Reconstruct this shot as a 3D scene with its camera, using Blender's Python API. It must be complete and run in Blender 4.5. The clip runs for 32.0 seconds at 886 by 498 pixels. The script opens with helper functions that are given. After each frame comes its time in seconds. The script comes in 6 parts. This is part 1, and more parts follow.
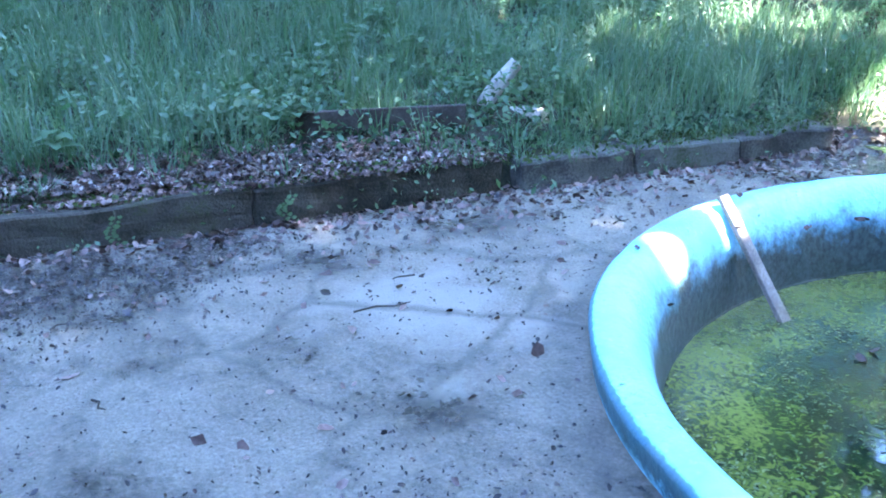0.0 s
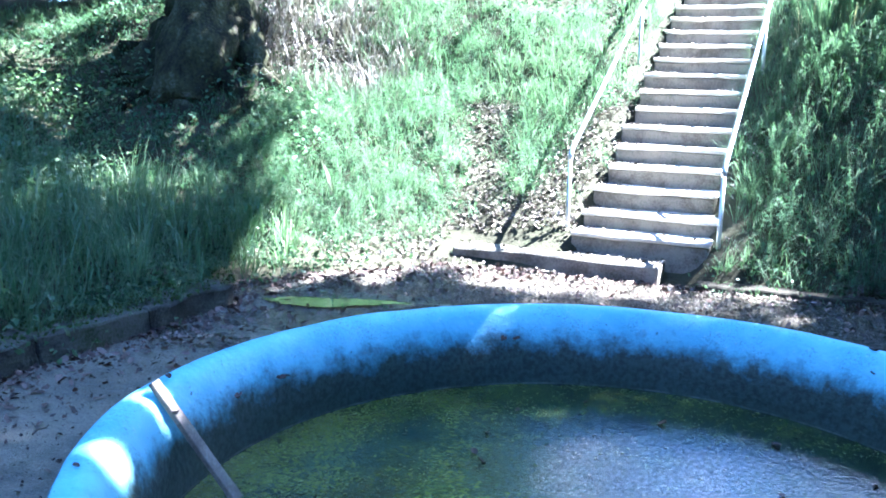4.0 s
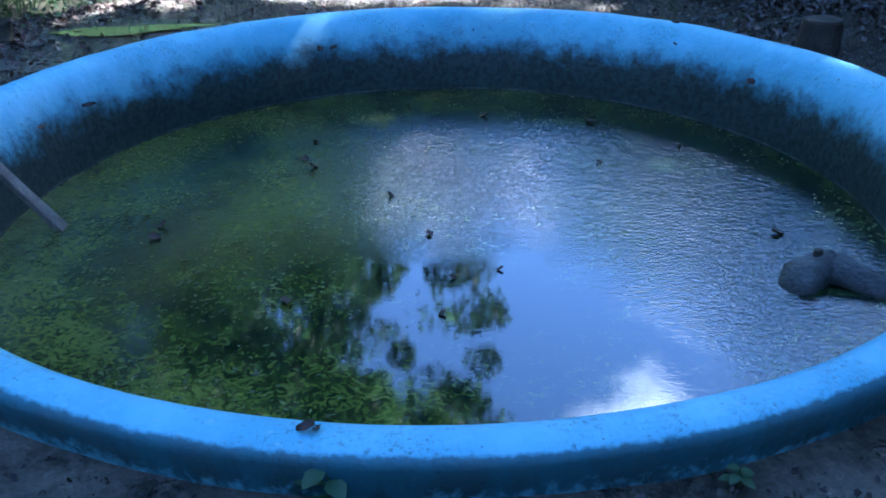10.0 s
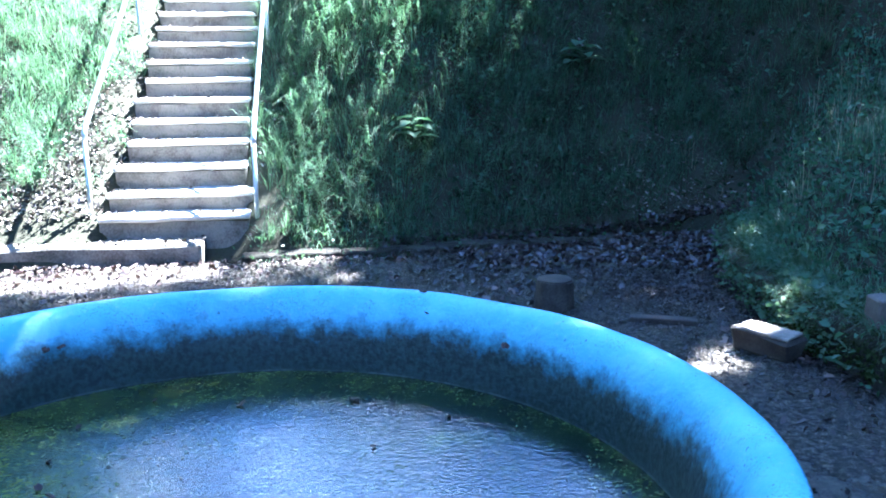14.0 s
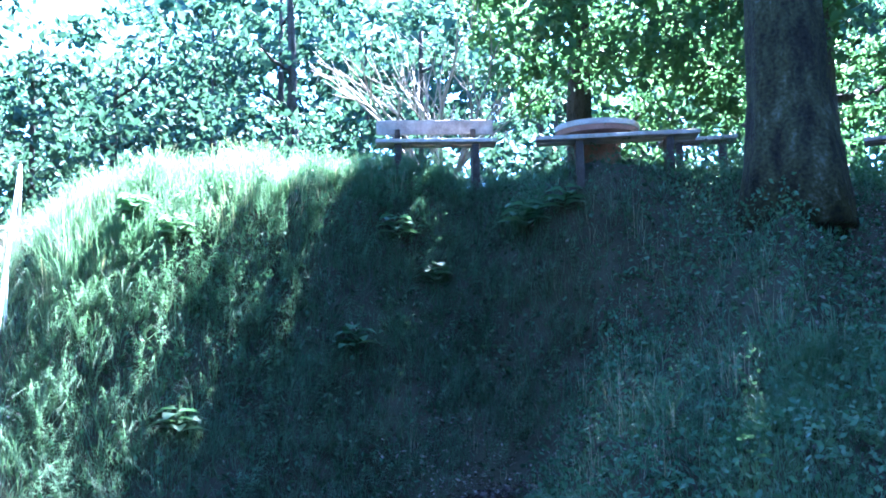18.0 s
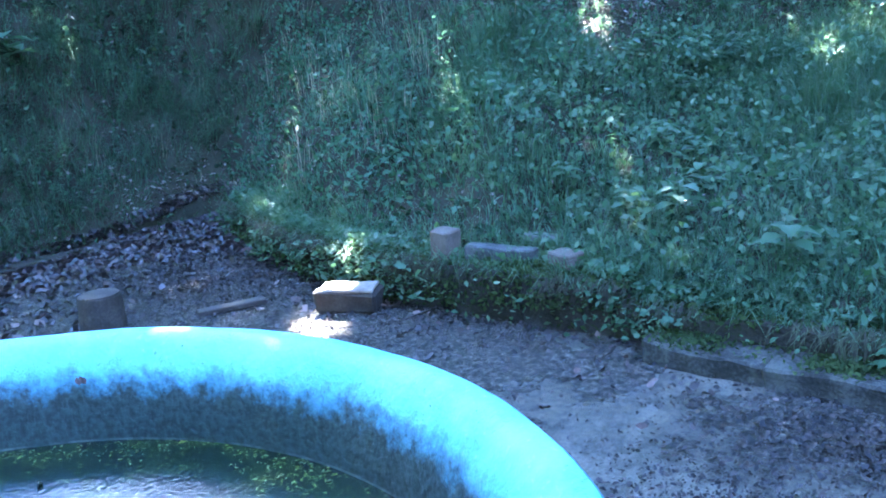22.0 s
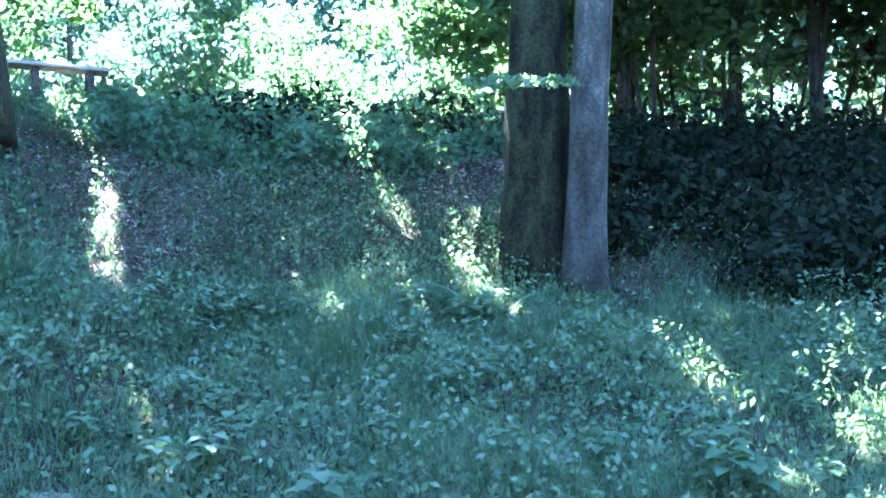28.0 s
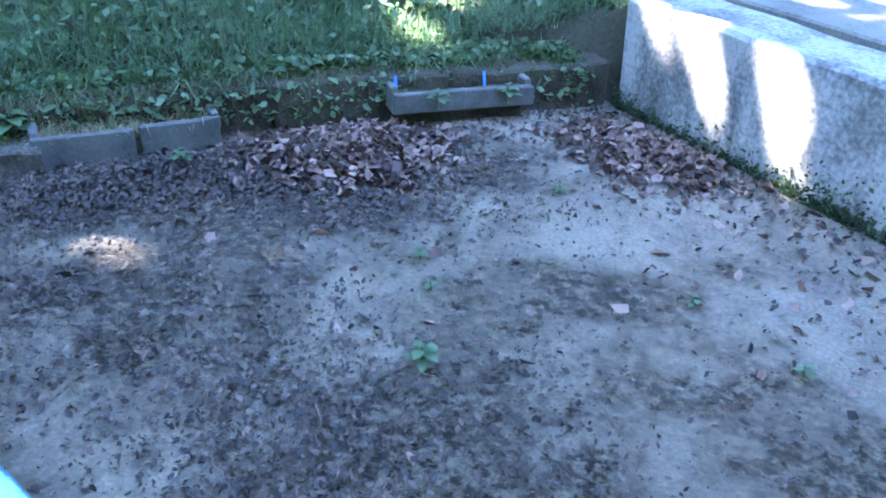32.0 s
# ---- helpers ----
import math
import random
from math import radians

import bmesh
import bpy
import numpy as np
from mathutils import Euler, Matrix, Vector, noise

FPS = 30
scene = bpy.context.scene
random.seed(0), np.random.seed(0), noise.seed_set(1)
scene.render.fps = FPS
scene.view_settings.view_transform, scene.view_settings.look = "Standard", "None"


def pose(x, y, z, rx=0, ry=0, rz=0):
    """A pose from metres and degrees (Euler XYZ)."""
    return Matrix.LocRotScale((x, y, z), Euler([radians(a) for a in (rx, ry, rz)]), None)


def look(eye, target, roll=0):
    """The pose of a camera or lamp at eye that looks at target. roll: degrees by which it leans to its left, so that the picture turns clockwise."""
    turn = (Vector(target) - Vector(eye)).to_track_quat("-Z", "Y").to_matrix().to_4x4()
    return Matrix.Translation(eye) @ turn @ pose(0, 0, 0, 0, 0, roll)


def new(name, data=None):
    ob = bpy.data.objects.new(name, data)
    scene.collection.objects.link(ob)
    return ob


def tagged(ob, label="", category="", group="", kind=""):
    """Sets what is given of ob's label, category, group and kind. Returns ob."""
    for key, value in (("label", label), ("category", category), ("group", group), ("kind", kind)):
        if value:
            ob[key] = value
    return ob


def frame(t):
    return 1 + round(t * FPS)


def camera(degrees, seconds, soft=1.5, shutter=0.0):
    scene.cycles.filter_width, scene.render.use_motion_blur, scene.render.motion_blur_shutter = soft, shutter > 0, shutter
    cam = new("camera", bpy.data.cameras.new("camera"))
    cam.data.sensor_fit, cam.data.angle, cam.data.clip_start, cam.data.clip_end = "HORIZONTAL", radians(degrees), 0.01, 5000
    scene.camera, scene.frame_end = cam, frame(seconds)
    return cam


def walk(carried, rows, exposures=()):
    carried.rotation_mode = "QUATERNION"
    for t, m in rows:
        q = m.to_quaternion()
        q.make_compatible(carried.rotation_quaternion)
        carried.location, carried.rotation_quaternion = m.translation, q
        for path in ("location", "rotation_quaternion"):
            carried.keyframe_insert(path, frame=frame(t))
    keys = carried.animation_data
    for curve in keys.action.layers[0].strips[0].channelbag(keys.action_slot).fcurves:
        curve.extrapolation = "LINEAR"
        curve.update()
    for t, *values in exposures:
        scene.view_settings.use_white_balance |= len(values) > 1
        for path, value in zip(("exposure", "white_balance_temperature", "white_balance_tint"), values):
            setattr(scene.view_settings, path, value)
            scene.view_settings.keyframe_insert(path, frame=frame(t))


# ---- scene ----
cam = camera(52.95, 32.0, soft=1.85)


def eye_pose(x, y, z, yaw, pitch, roll):
    """Camera pose from a place, a heading to the left of +y, a tilt and a lean, in degrees."""
    return Matrix.Translation((x, y, z)) @ pose(0, 0, 0, 0, 0, yaw) @ pose(0, 0, 0, 90 + pitch) @ pose(0, 0, 0, 0, 0, roll)


# PATH
PATH = [
    (0.0, 0.601, -0.246, 1.598, 55.42, -19.85, -1.29),
    (0.5, 0.533, -0.235, 1.561, 48.65, -20.16, -0.74),
    (1.0, 0.456, -0.233, 1.546, 42.39, -21.15, -0.28),
    (1.5, 0.492, -0.175, 1.563, 37.89, -22.09, -0.71),
    (2.0, 0.508, -0.106, 1.586, 33.45, -22.16, -0.87),
    (2.5, 0.433, -0.117, 1.612, 27.36, -21.02, -0.30),
    (3.0, 0.317, -0.142, 1.648, 21.27, -18.85, 0.10),
    (3.5, 0.239, -0.160, 1.696, 17.26, -15.21, 0.51),
    (4.0, 0.204, -0.165, 1.783, 15.07, -11.28, 1.18),
    (4.5, 0.180, -0.169, 1.786, 13.75, -6.81, 1.41),
    (6.5, 0.065, -0.110, 1.680, 8.98, 0.56, 1.86),
    (7.0, 0.074, -0.115, 1.716, 7.98, -4.33, 1.16),
    (7.5, 0.091, -0.155, 1.694, 7.04, -9.35, 0.59),
    (8.0, 0.103, -0.164, 1.664, 6.18, -13.87, 0.36),
    (8.5, 0.138, -0.180, 1.621, 5.50, -17.83, -0.16),
    (9.0, 0.157, -0.180, 1.568, 4.75, -21.08, -0.39),
    (9.5, 0.156, -0.188, 1.521, 3.76, -24.24, -0.59),
    (10.0, 0.148, -0.208, 1.493, 2.56, -27.16, -0.81),
    (10.5, 0.153, -0.217, 1.481, 1.41, -29.93, -1.10),
    (11.0, 0.170, -0.196, 1.469, -0.07, -32.33, -1.62),
    (11.5, 0.180, -0.095, 1.498, -2.84, -32.88, -2.06),
    (12.0, 0.160, -0.026, 1.517, -6.06, -29.40, -1.36),
    (12.5, 0.128, 0.024, 1.541, -9.21, -25.03, -0.75),
    (13.0, 0.053, 0.080, 1.585, -12.42, -20.92, -0.55),
    (13.5, 0.006, 0.112, 1.638, -14.46, -16.73, -0.65),
    (14.0, -0.065, 0.130, 1.713, -16.40, -12.60, -0.47),
    (14.5, -0.143, 0.159, 1.786, -18.47, -9.06, -0.06),
    (15.0, -0.128, 0.192, 1.837, -19.82, -6.16, 0.48),
    (15.5, 0.036, 0.299, 1.867, -19.85, -3.50, 0.66),
    (17.5, 0.044, 0.424, 1.677, -28.19, 5.61, -0.76),
    (18.0, -0.136, 0.620, 1.664, -32.59, 5.59, -1.27),
    (18.5, -0.240, 0.683, 1.662, -36.04, 3.15, -1.82),
    (19.0, -0.356, 0.777, 1.636, -39.84, 0.89, -2.45),
    (19.5, -0.408, 0.781, 1.621, -43.14, 0.10, -2.79),
    (20.0, -0.625, 0.785, 1.691, -46.94, -1.40, -2.92),
    (20.5, -0.722, 0.860, 1.658, -50.11, -3.49, -3.01),
    (21.0, -0.668, 0.900, 1.672, -51.85, -7.58, -3.87),
    (21.5, -0.674, 0.933, 1.657, -53.75, -11.44, -4.52),
    (22.0, -0.716, 0.955, 1.604, -55.61, -14.38, -4.55),
    (22.5, -0.753, 0.929, 1.575, -57.82, -17.91, -4.30),
    (23.0, -0.858, 0.889, 1.540, -61.07, -21.81, -4.56),
    (23.5, -0.952, 0.894, 1.535, -65.13, -26.19, -4.31),
    (24.0, -0.992, 0.960, 1.534, -69.49, -27.01, -3.07),
    (24.5, -0.982, 0.993, 1.592, -71.83, -23.97, -2.14),
    (25.0, -0.961, 1.116, 1.633, -72.92, -18.68, -1.36),
    (25.5, -0.929, 1.114, 1.692, -72.11, -13.82, -1.57),
    (27.5, -0.790, 1.194, 1.614, -82.26, 0.14, 0.11),
    (28.0, -0.765, 1.182, 1.617, -88.48, 0.21, 0.36),
    (28.5, -0.787, 1.196, 1.598, -94.27, -0.78, 0.55),
    (29.0, -0.751, 1.187, 1.591, -97.68, -3.26, 0.49),
    (29.5, -0.759, 1.204, 1.595, -100.29, -7.32, 0.22),
    (30.0, -0.771, 1.233, 1.616, -103.19, -12.31, 0.34),
    (30.5, -0.763, 1.234, 1.576, -106.37, -17.03, 0.52),
    (31.0, -0.786, 1.300, 1.551, -110.68, -21.40, 0.55),
    (31.5, -0.800, 1.384, 1.528, -115.68, -25.88, 1.94),
    (32.0, -0.836, 1.437, 1.502, -118.84, -28.50, 2.42),
]
# END PATH
EXPOSURES = [(0, 6.6, 5750, 19), (2, 6.15, 5250, 15), (4, 5.05, 5100, 12), (6.5, 3.4, 5000, 12), (9, 3.75, 4750, 11), (10, 4.3, 5100, 11), (11, 4.8, 5100, 12), (13, 5.15, 4850, 12), (15.5, 5.35, 5050, 13), (18, 5.6, 4750, 17),
             (20, 6.15, 5050, 19), (21, 6.4, 5150, 18), (23, 6.75, 5350, 17), (25, 6.8, 5400, 18), (28, 6.9, 5350, 18), (29, 6.85, 5550, 18), (30, 6.85, 5700, 19), (32, 6.75, 6150, 19)]
walk(cam, [(r[0], eye_pose(*r[1:])) for r in PATH], EXPOSURES)

# ---- light ----
SUN_AZ, SUN_EL = 52.0, 51.0          # degrees to the right of +y, above the horizon
world = bpy.data.worlds.new("world")
scene.world = world
world.use_nodes = True
wn, wl = world.node_tree.nodes, world.node_tree.links
sky = wn.new("ShaderNodeTexSky")
sky.sky_type = "NISHITA"
sky.sun_disc = False
sky.sun_elevation = radians(SUN_EL)
sky.sun_rotation = radians(SUN_AZ)
sky.air_density, sky.dust_density, sky.ozone_density, sky.altitude = 0.9, 0.0, 4.5, 2200
# a few bright summer clouds: heading to the right of +y, height, radius, all in degrees, and how solid they are
tc = wn.new("ShaderNodeTexCoord")
cn = wn.new("ShaderNodeTexNoise")
cn.inputs["Scale"].default_value, cn.inputs["Detail"].default_value, cn.inputs["Roughness"].default_value = 9.0, 7.0, 0.62
wl.new(tc.outputs["Generated"], cn.inputs["Vector"])
sky_now = sky.outputs["Color"]
for c_az, c_el, c_r, solid in ((12.0, 38.0, 5.0, 0.95), (38.0, 33.0, 9.0, 0.9)):
    ca, ce = radians(c_az), radians(c_el)
    far_off = wn.new("ShaderNodeVectorMath")
    far_off.operation = "DISTANCE"
    far_off.inputs[1].default_value = (math.sin(ca) * math.cos(ce), math.cos(ca) * math.cos(ce), math.sin(ce))
    wl.new(tc.outputs["Generated"], far_off.inputs[0])
    ragged = wn.new("ShaderNodeMath")
    ragged.operation = "MULTIPLY_ADD"
    ragged.inputs[1].default_value = radians(c_r) * 2.6
    wl.new(cn.outputs["Fac"], ragged.inputs[0])
    wl.new(far_off.outputs["Value"], ragged.inputs[2])
    cr = wn.new("ShaderNodeMapRange")
    for k_, v_ in zip(("From Min", "From Max", "To Min", "To Max"), (radians(c_r) * 1.6, radians(c_r) * 2.15, solid, 0.0)):
        cr.inputs[k_].default_value = v_
    wl.new(ragged.outputs[0], cr.inputs["Value"])
    cx = wn.new("ShaderNodeMix")
    cx.data_type = "RGBA"
    wl.new(cr.outputs["Result"], cx.inputs[0])
    wl.new(sky_now, cx.inputs[6])
    cx.inputs[7].default_value = (8.0, 9.0, 10.5, 1.0)
    sky_now = cx.outputs[2]
wl.new(cx.outputs[2], wn["Background"].inputs["Color"])
wn["Background"].inputs["Strength"].default_value = 0.078
sun = new("sun", bpy.data.lights.new("sun", "SUN"))
sun.data.energy, sun.data.angle, sun.data.color = 5.0, radians(0.6), (1.0, 0.94, 0.84)
sa, se = radians(SUN_AZ), radians(SUN_EL)
SUN_DIR = Vector((math.sin(sa) * math.cos(se), math.cos(sa) * math.cos(se), math.sin(se)))
sun.matrix_world = look(SUN_DIR * 60, (0, 0, 0))

# ---- materials ----


def mat(name, cols, scale=6.0, scale2=60.0, rough=0.8, bump=0.3, metal=0.0, spec=0.5, dist=0.02, rand=0.0, rough2=None, island=False, stretch=None):
    """Surface with colour varied at two scales, relief, and a little difference from piece to piece."""
    m = bpy.data.materials.new(name)
    m.use_nodes = True
    n, l = m.node_tree.nodes, m.node_tree.links
    b = n["Principled BSDF"]
    geo = n.new("ShaderNodeNewGeometry")
    a = n.new("ShaderNodeTexNoise")
    a.inputs["Scale"].default_value, a.inputs["Detail"].default_value, a.inputs["Roughness"].default_value = scale, 6, 0.6
    c = n.new("ShaderNodeTexNoise")
    c.inputs["Scale"].default_value, c.inputs["Detail"].default_value = scale2, 5
    pos = geo.outputs["Position"]
    if stretch:
        mp = n.new("ShaderNodeMapping")
        mp.inputs["Scale"].default_value = stretch
        l.new(pos, mp.inputs[0])
        pos = mp.outputs[0]
    l.new(pos, a.inputs["Vector"])
    l.new(geo.outputs["Position"], c.inputs["Vector"])
    mix = n.new("ShaderNodeMath")
    mix.operation = "MULTIPLY_ADD"
    mix.inputs[1].default_value = 0.35
    l.new(c.outputs["Fac"], mix.inputs[0])
    sc = n.new("ShaderNodeMath")
    sc.operation = "MULTIPLY"
    sc.inputs[1].default_value = 0.65
    l.new(a.outputs["Fac"], sc.inputs[0])
    l.new(sc.outputs[0], mix.inputs[2])
    fac = mix.outputs[0]
    if rand:
        src = geo.outputs["Random Per Island"] if island else n.new("ShaderNodeObjectInfo").outputs["Random"]
        ad = n.new("ShaderNodeMath")
        ad.operation = "MULTIPLY_ADD"
        ad.inputs[1].default_value = rand
        l.new(src, ad.inputs[0])
        sub = n.new("ShaderNodeMath")
        sub.operation = "ADD"
        sub.inputs[1].default_value = -rand / 2
        l.new(fac, sub.inputs[0])
        l.new(sub.outputs[0], ad.inputs[2])
        fac = ad.outputs[0]
    ramp = n.new("ShaderNodeValToRGB")
    els = ramp.color_ramp.elements
    k = len(cols)
    while len(els) < k:
        els.new(0.5)
    for i, col in enumerate(cols):
        els[i].position = 0.32 + 0.36 * i / max(1, k - 1)
        els[i].color = (*col, 1)
    l.new(fac, ramp.inputs[0])
    l.new(ramp.outputs[0], b.inputs["Base Color"])
    b.inputs["Roughness"].default_value = rough
    b.inputs["Metallic"].default_value = metal
    b.inputs["Specular IOR Level"].default_value = spec
    if rough2 is not None:
        rr = n.new("ShaderNodeMapRange")
        rr.inputs["From Min"].default_value, rr.inputs["From Max"].default_value = 0.4, 0.6
        rr.inputs["To Min"].default_value, rr.inputs["To Max"].default_value = rough, rough2
        l.new(a.outputs["Fac"], rr.inputs["Value"])
        l.new(rr.outputs["Result"], b.inputs["Roughness"])
    if bump:
        bp = n.new("ShaderNodeBump")
        bp.inputs["Strength"].default_value, bp.inputs["Distance"].default_value = bump, dist
        l.new(mix.outputs[0], bp.inputs["Height"])
        l.new(bp.outputs[0], b.inputs["Normal"])
    return m


def leaf_mat(name, cols, trans=0.45, rough=0.5, scale=0.8, spec=0.2):
    """Leaves and blades: colour differs from leaf to leaf and from patch to patch, and light shines through."""
    m = bpy.data.materials.new(name)
    m.use_nodes = True
    n, l = m.node_tree.nodes, m.node_tree.links
    b = n["Principled BSDF"]
    geo = n.new("ShaderNodeNewGeometry")
    a = n.new("ShaderNodeTexNoise")
    a.inputs["Scale"].default_value, a.inputs["Detail"].default_value = scale, 3
    l.new(geo.outputs["Position"], a.inputs["Vector"])
    mx = n.new("ShaderNodeMath")
    mx.operation = "MULTIPLY_ADD"
    mx.inputs[1].default_value = 0.5
    l.new(geo.outputs["Random Per Island"], mx.inputs[0])
    sc = n.new("ShaderNodeMath")
    sc.operation = "MULTIPLY"
    sc.inputs[1].default_value = 0.5
    l.new(a.outputs["Fac"], sc.inputs[0])
    l.new(sc.outputs[0], mx.inputs[2])
    ramp = n.new("ShaderNodeValToRGB")
    els = ramp.color_ramp.elements
    while len(els) < len(cols):
        els.new(0.5)
    for i, col in enumerate(cols):
        els[i].position = 0.15 + 0.65 * i / max(1, len(cols) - 1)
        els[i].color = (*col, 1)
    l.new(mx.outputs[0], ramp.inputs[0])
    l.new(ramp.outputs[0], b.inputs["Base Color"])
    b.inputs["Roughness"].default_value = rough
    b.inputs["Specular IOR Level"].default_value = spec
    tr = n.new("ShaderNodeBsdfTranslucent")
    br = n.new("ShaderNodeMix")
    br.data_type, br.blend_type = "RGBA", "MULTIPLY"
    br.inputs[0].default_value = 1.0
    br.inputs[7].default_value = (1.15, 1.35, 0.95, 1)
    l.new(ramp.outputs[0], br.inputs[6])
    l.new(br.outputs[2], tr.inputs["Color"])
    ms = n.new("ShaderNodeMixShader")
    ms.inputs[0].default_value = trans
    l.new(b.outputs[0], ms.inputs[1])
    l.new(tr.outputs[0], ms.inputs[2])
    l.new(ms.outputs[0], n["Material Output"].inputs["Surface"])
    return m


M_GROUND = mat("soil", [(0.014, 0.014, 0.009), (0.026, 0.025, 0.015), (0.042, 0.04, 0.025), (0.022, 0.03, 0.012)], 1.6, 40, 0.95, 0.9, dist=0.03, spec=0.12)
M_COURT = mat("court_concrete", [(0.12, 0.102, 0.075), (0.185, 0.158, 0.117), (0.25, 0.215, 0.163), (0.205, 0.18, 0.122)], 1.9, 75, 0.85, 0.6, dist=0.02)
# mud and standing wet over the concrete, thicker towards +x
_n, _l = M_COURT.node_tree.nodes, M_COURT.node_tree.links
_b = _n["Principled BSDF"]
_g = _n.new("ShaderNodeNewGeometry")
_s = _n.new("ShaderNodeSeparateXYZ")
_l.new(_g.outputs["Position"], _s.inputs[0])
_a = _n.new("ShaderNodeTexNoise")
_a.inputs["Scale"].default_value, _a.inputs["Detail"].default_value, _a.inputs["Roughness"].default_value = 1.3, 9, 0.68
_l.new(_g.outputs["Position"], _a.inputs["Vector"])
def _near(cx_, cy_, lo, hi, amount):
    d_ = _n.new("ShaderNodeVectorMath")
    d_.operation = "DISTANCE"
    d_.inputs[1].default_value = (cx_, cy_, 0)
    _l.new(_g.outputs["Position"], d_.inputs[0])
    r_ = _n.new("ShaderNodeMapRange")
    for q_, v_ in zip(("From Min", "From Max", "To Min", "To Max"), (lo, hi, amount, 0.0)):
        r_.inputs[q_].default_value = v_
    _l.new(d_.outputs["Value"], r_.inputs["Value"])
    return r_.outputs["Result"]


_m = _a
_sum = _a.outputs["Fac"]
for _spot in ((0.2, 0.9, 0.5, 1.7, 0.17), (3.0, 3.9, 0.6, 2.6, 0.21), (2.6, 6.6, 0.6, 2.6, 0.26), (0.4, 6.9, 0.5, 1.8, 0.24), (-1.5, 6.7, 0.5, 2.1, 0.21), (-2.9, 5.2, 0.4, 1.5, 0.10), (-4.0, 1.0, 0.2, 1.3, 0.12), (-4.4, -0.6, 0.3, 1.6, 0.12), (2.5, 1.0, 0.3, 1.2, 0.20), (2.2, 0.1, 0.3, 0.9, 0.14)):
    _m = _n.new("ShaderNodeMath")
    _m.operation = "ADD"
    _l.new(_sum, _m.inputs[0])
    _l.new(_near(*_spot), _m.inputs[1])
    _sum = _m.outputs[0]
_r = _n.new("ShaderNodeMapRange")
_r.inputs["From Min"].default_value, _r.inputs["From Max"].default_value = 0.49, 0.63
_l.new(_m.outputs[0], _r.inputs["Value"])
_k = _n.new("ShaderNodeTexNoise")
_k.inputs["Scale"].default_value, _k.inputs["Detail"].default_value, _k.inputs["Roughness"].default_value = 26, 9, 0.75
_l.new(_g.outputs["Position"], _k.inputs["Vector"])
_c = _n.new("ShaderNodeValToRGB")
_c.color_ramp.elements[0].position, _c.color_ramp.elements[1].position = 0.42, 0.62
_c.color_ramp.elements[0].color, _c.color_ramp.elements[1].color = (0.018, 0.015, 0.012, 1), (0.19, 0.163, 0.126, 1)
_l.new(_k.outputs["Fac"], _c.inputs[0])
_x = _n.new("ShaderNodeMix")
_x.data_type = "RGBA"
_l.new(_r.outputs["Result"], _x.inputs[0])
_l.new(_b.inputs["Base Color"].links[0].from_socket, _x.inputs[6])
_l.new(_c.outputs[0], _x.inputs[7])
_l.new(_x.outputs[2], _b.inputs["Base Color"])
_w = _n.new("ShaderNodeMapRange")
for _q, _v in zip(("From Min", "From Max", "To Min", "To Max"), (0.50, 0.66, 0.8, 0.16)):
    _w.inputs[_q].default_value = _v
_l.new(_m.outputs[0], _w.inputs["Value"])
_l.new(_w.outputs["Result"], _b.inputs["Roughness"])
_p = _n.new("ShaderNodeBump")
_p.inputs["Strength"].default_value, _p.inputs["Distance"].default_value = 1.0, 0.045
_l.new(_k.outputs["Fac"], _p.inputs["Height"])
_l.new(_b.inputs["Normal"].links[0].from_socket, _p.inputs["Normal"])
_l.new(_p.outputs[0], _b.inputs["Normal"])
_f = _n.new("ShaderNodeTexVoronoi")
_f.inputs["Scale"].default_value = 95
_l.new(_g.outputs["Position"], _f.inputs["Vector"])
_h = _n.new("ShaderNodeTexNoise")
_h.inputs["Scale"].default_value, _h.inputs["Detail"].default_value, _h.inputs["Roughness"].default_value = 60, 6, 0.8
_l.new(_g.outputs["Position"], _h.inputs["Vector"])
_v = _n.new("ShaderNodeMapRange")
for _q, _w2 in zip(("From Min", "From Max", "To Min", "To Max"), (0.38, 0.62, 0.76, 1.22)):
    _v.inputs[_q].default_value = _w2
_l.new(_h.outputs["Fac"], _v.inputs["Value"])
_y = _n.new("ShaderNodeMix")
_y.data_type, _y.blend_type = "RGBA", "MULTIPLY"
_y.inputs[0].default_value = 1.0
_l.new(_b.inputs["Base Color"].links[0].from_socket, _y.inputs[6])
_l.new(_v.outputs["Result"], _y.inputs[7])
_l.new(_y.outputs[2], _b.inputs["Base Color"])
_p2 = _n.new("ShaderNodeBump")
_p2.inputs["Strength"].default_value, _p2.inputs["Distance"].default_value = 0.35, 0.01
_l.new(_f.outputs["Distance"], _p2.inputs["Height"])
_l.new(_p.outputs[0], _p2.inputs["Normal"])
_l.new(_p2.outputs[0], _b.inputs["Normal"])
# bare, scoured patches of paler screed, split by wandering cracks
_wob = _n.new("ShaderNodeMix")
_wob.data_type, _wob.blend_type = "RGBA", "LINEAR_LIGHT"
_wob.inputs[0].default_value = 0.16
_wn = _n.new("ShaderNodeTexNoise")
_wn.inputs["Scale"].default_value, _wn.inputs["Detail"].default_value = 2.4, 5
_l.new(_g.outputs["Position"], _wn.inputs["Vector"])
_l.new(_g.outputs["Position"], _wob.inputs[6])
_l.new(_wn.outputs["Color"], _wob.inputs[7])
_vor = _n.new("ShaderNodeTexVoronoi")
_vor.feature = "DISTANCE_TO_EDGE"
_vor.inputs["Scale"].default_value = 1.15
_l.new(_wob.outputs[2], _vor.inputs["Vector"])
_ck = _n.new("ShaderNodeMapRange")
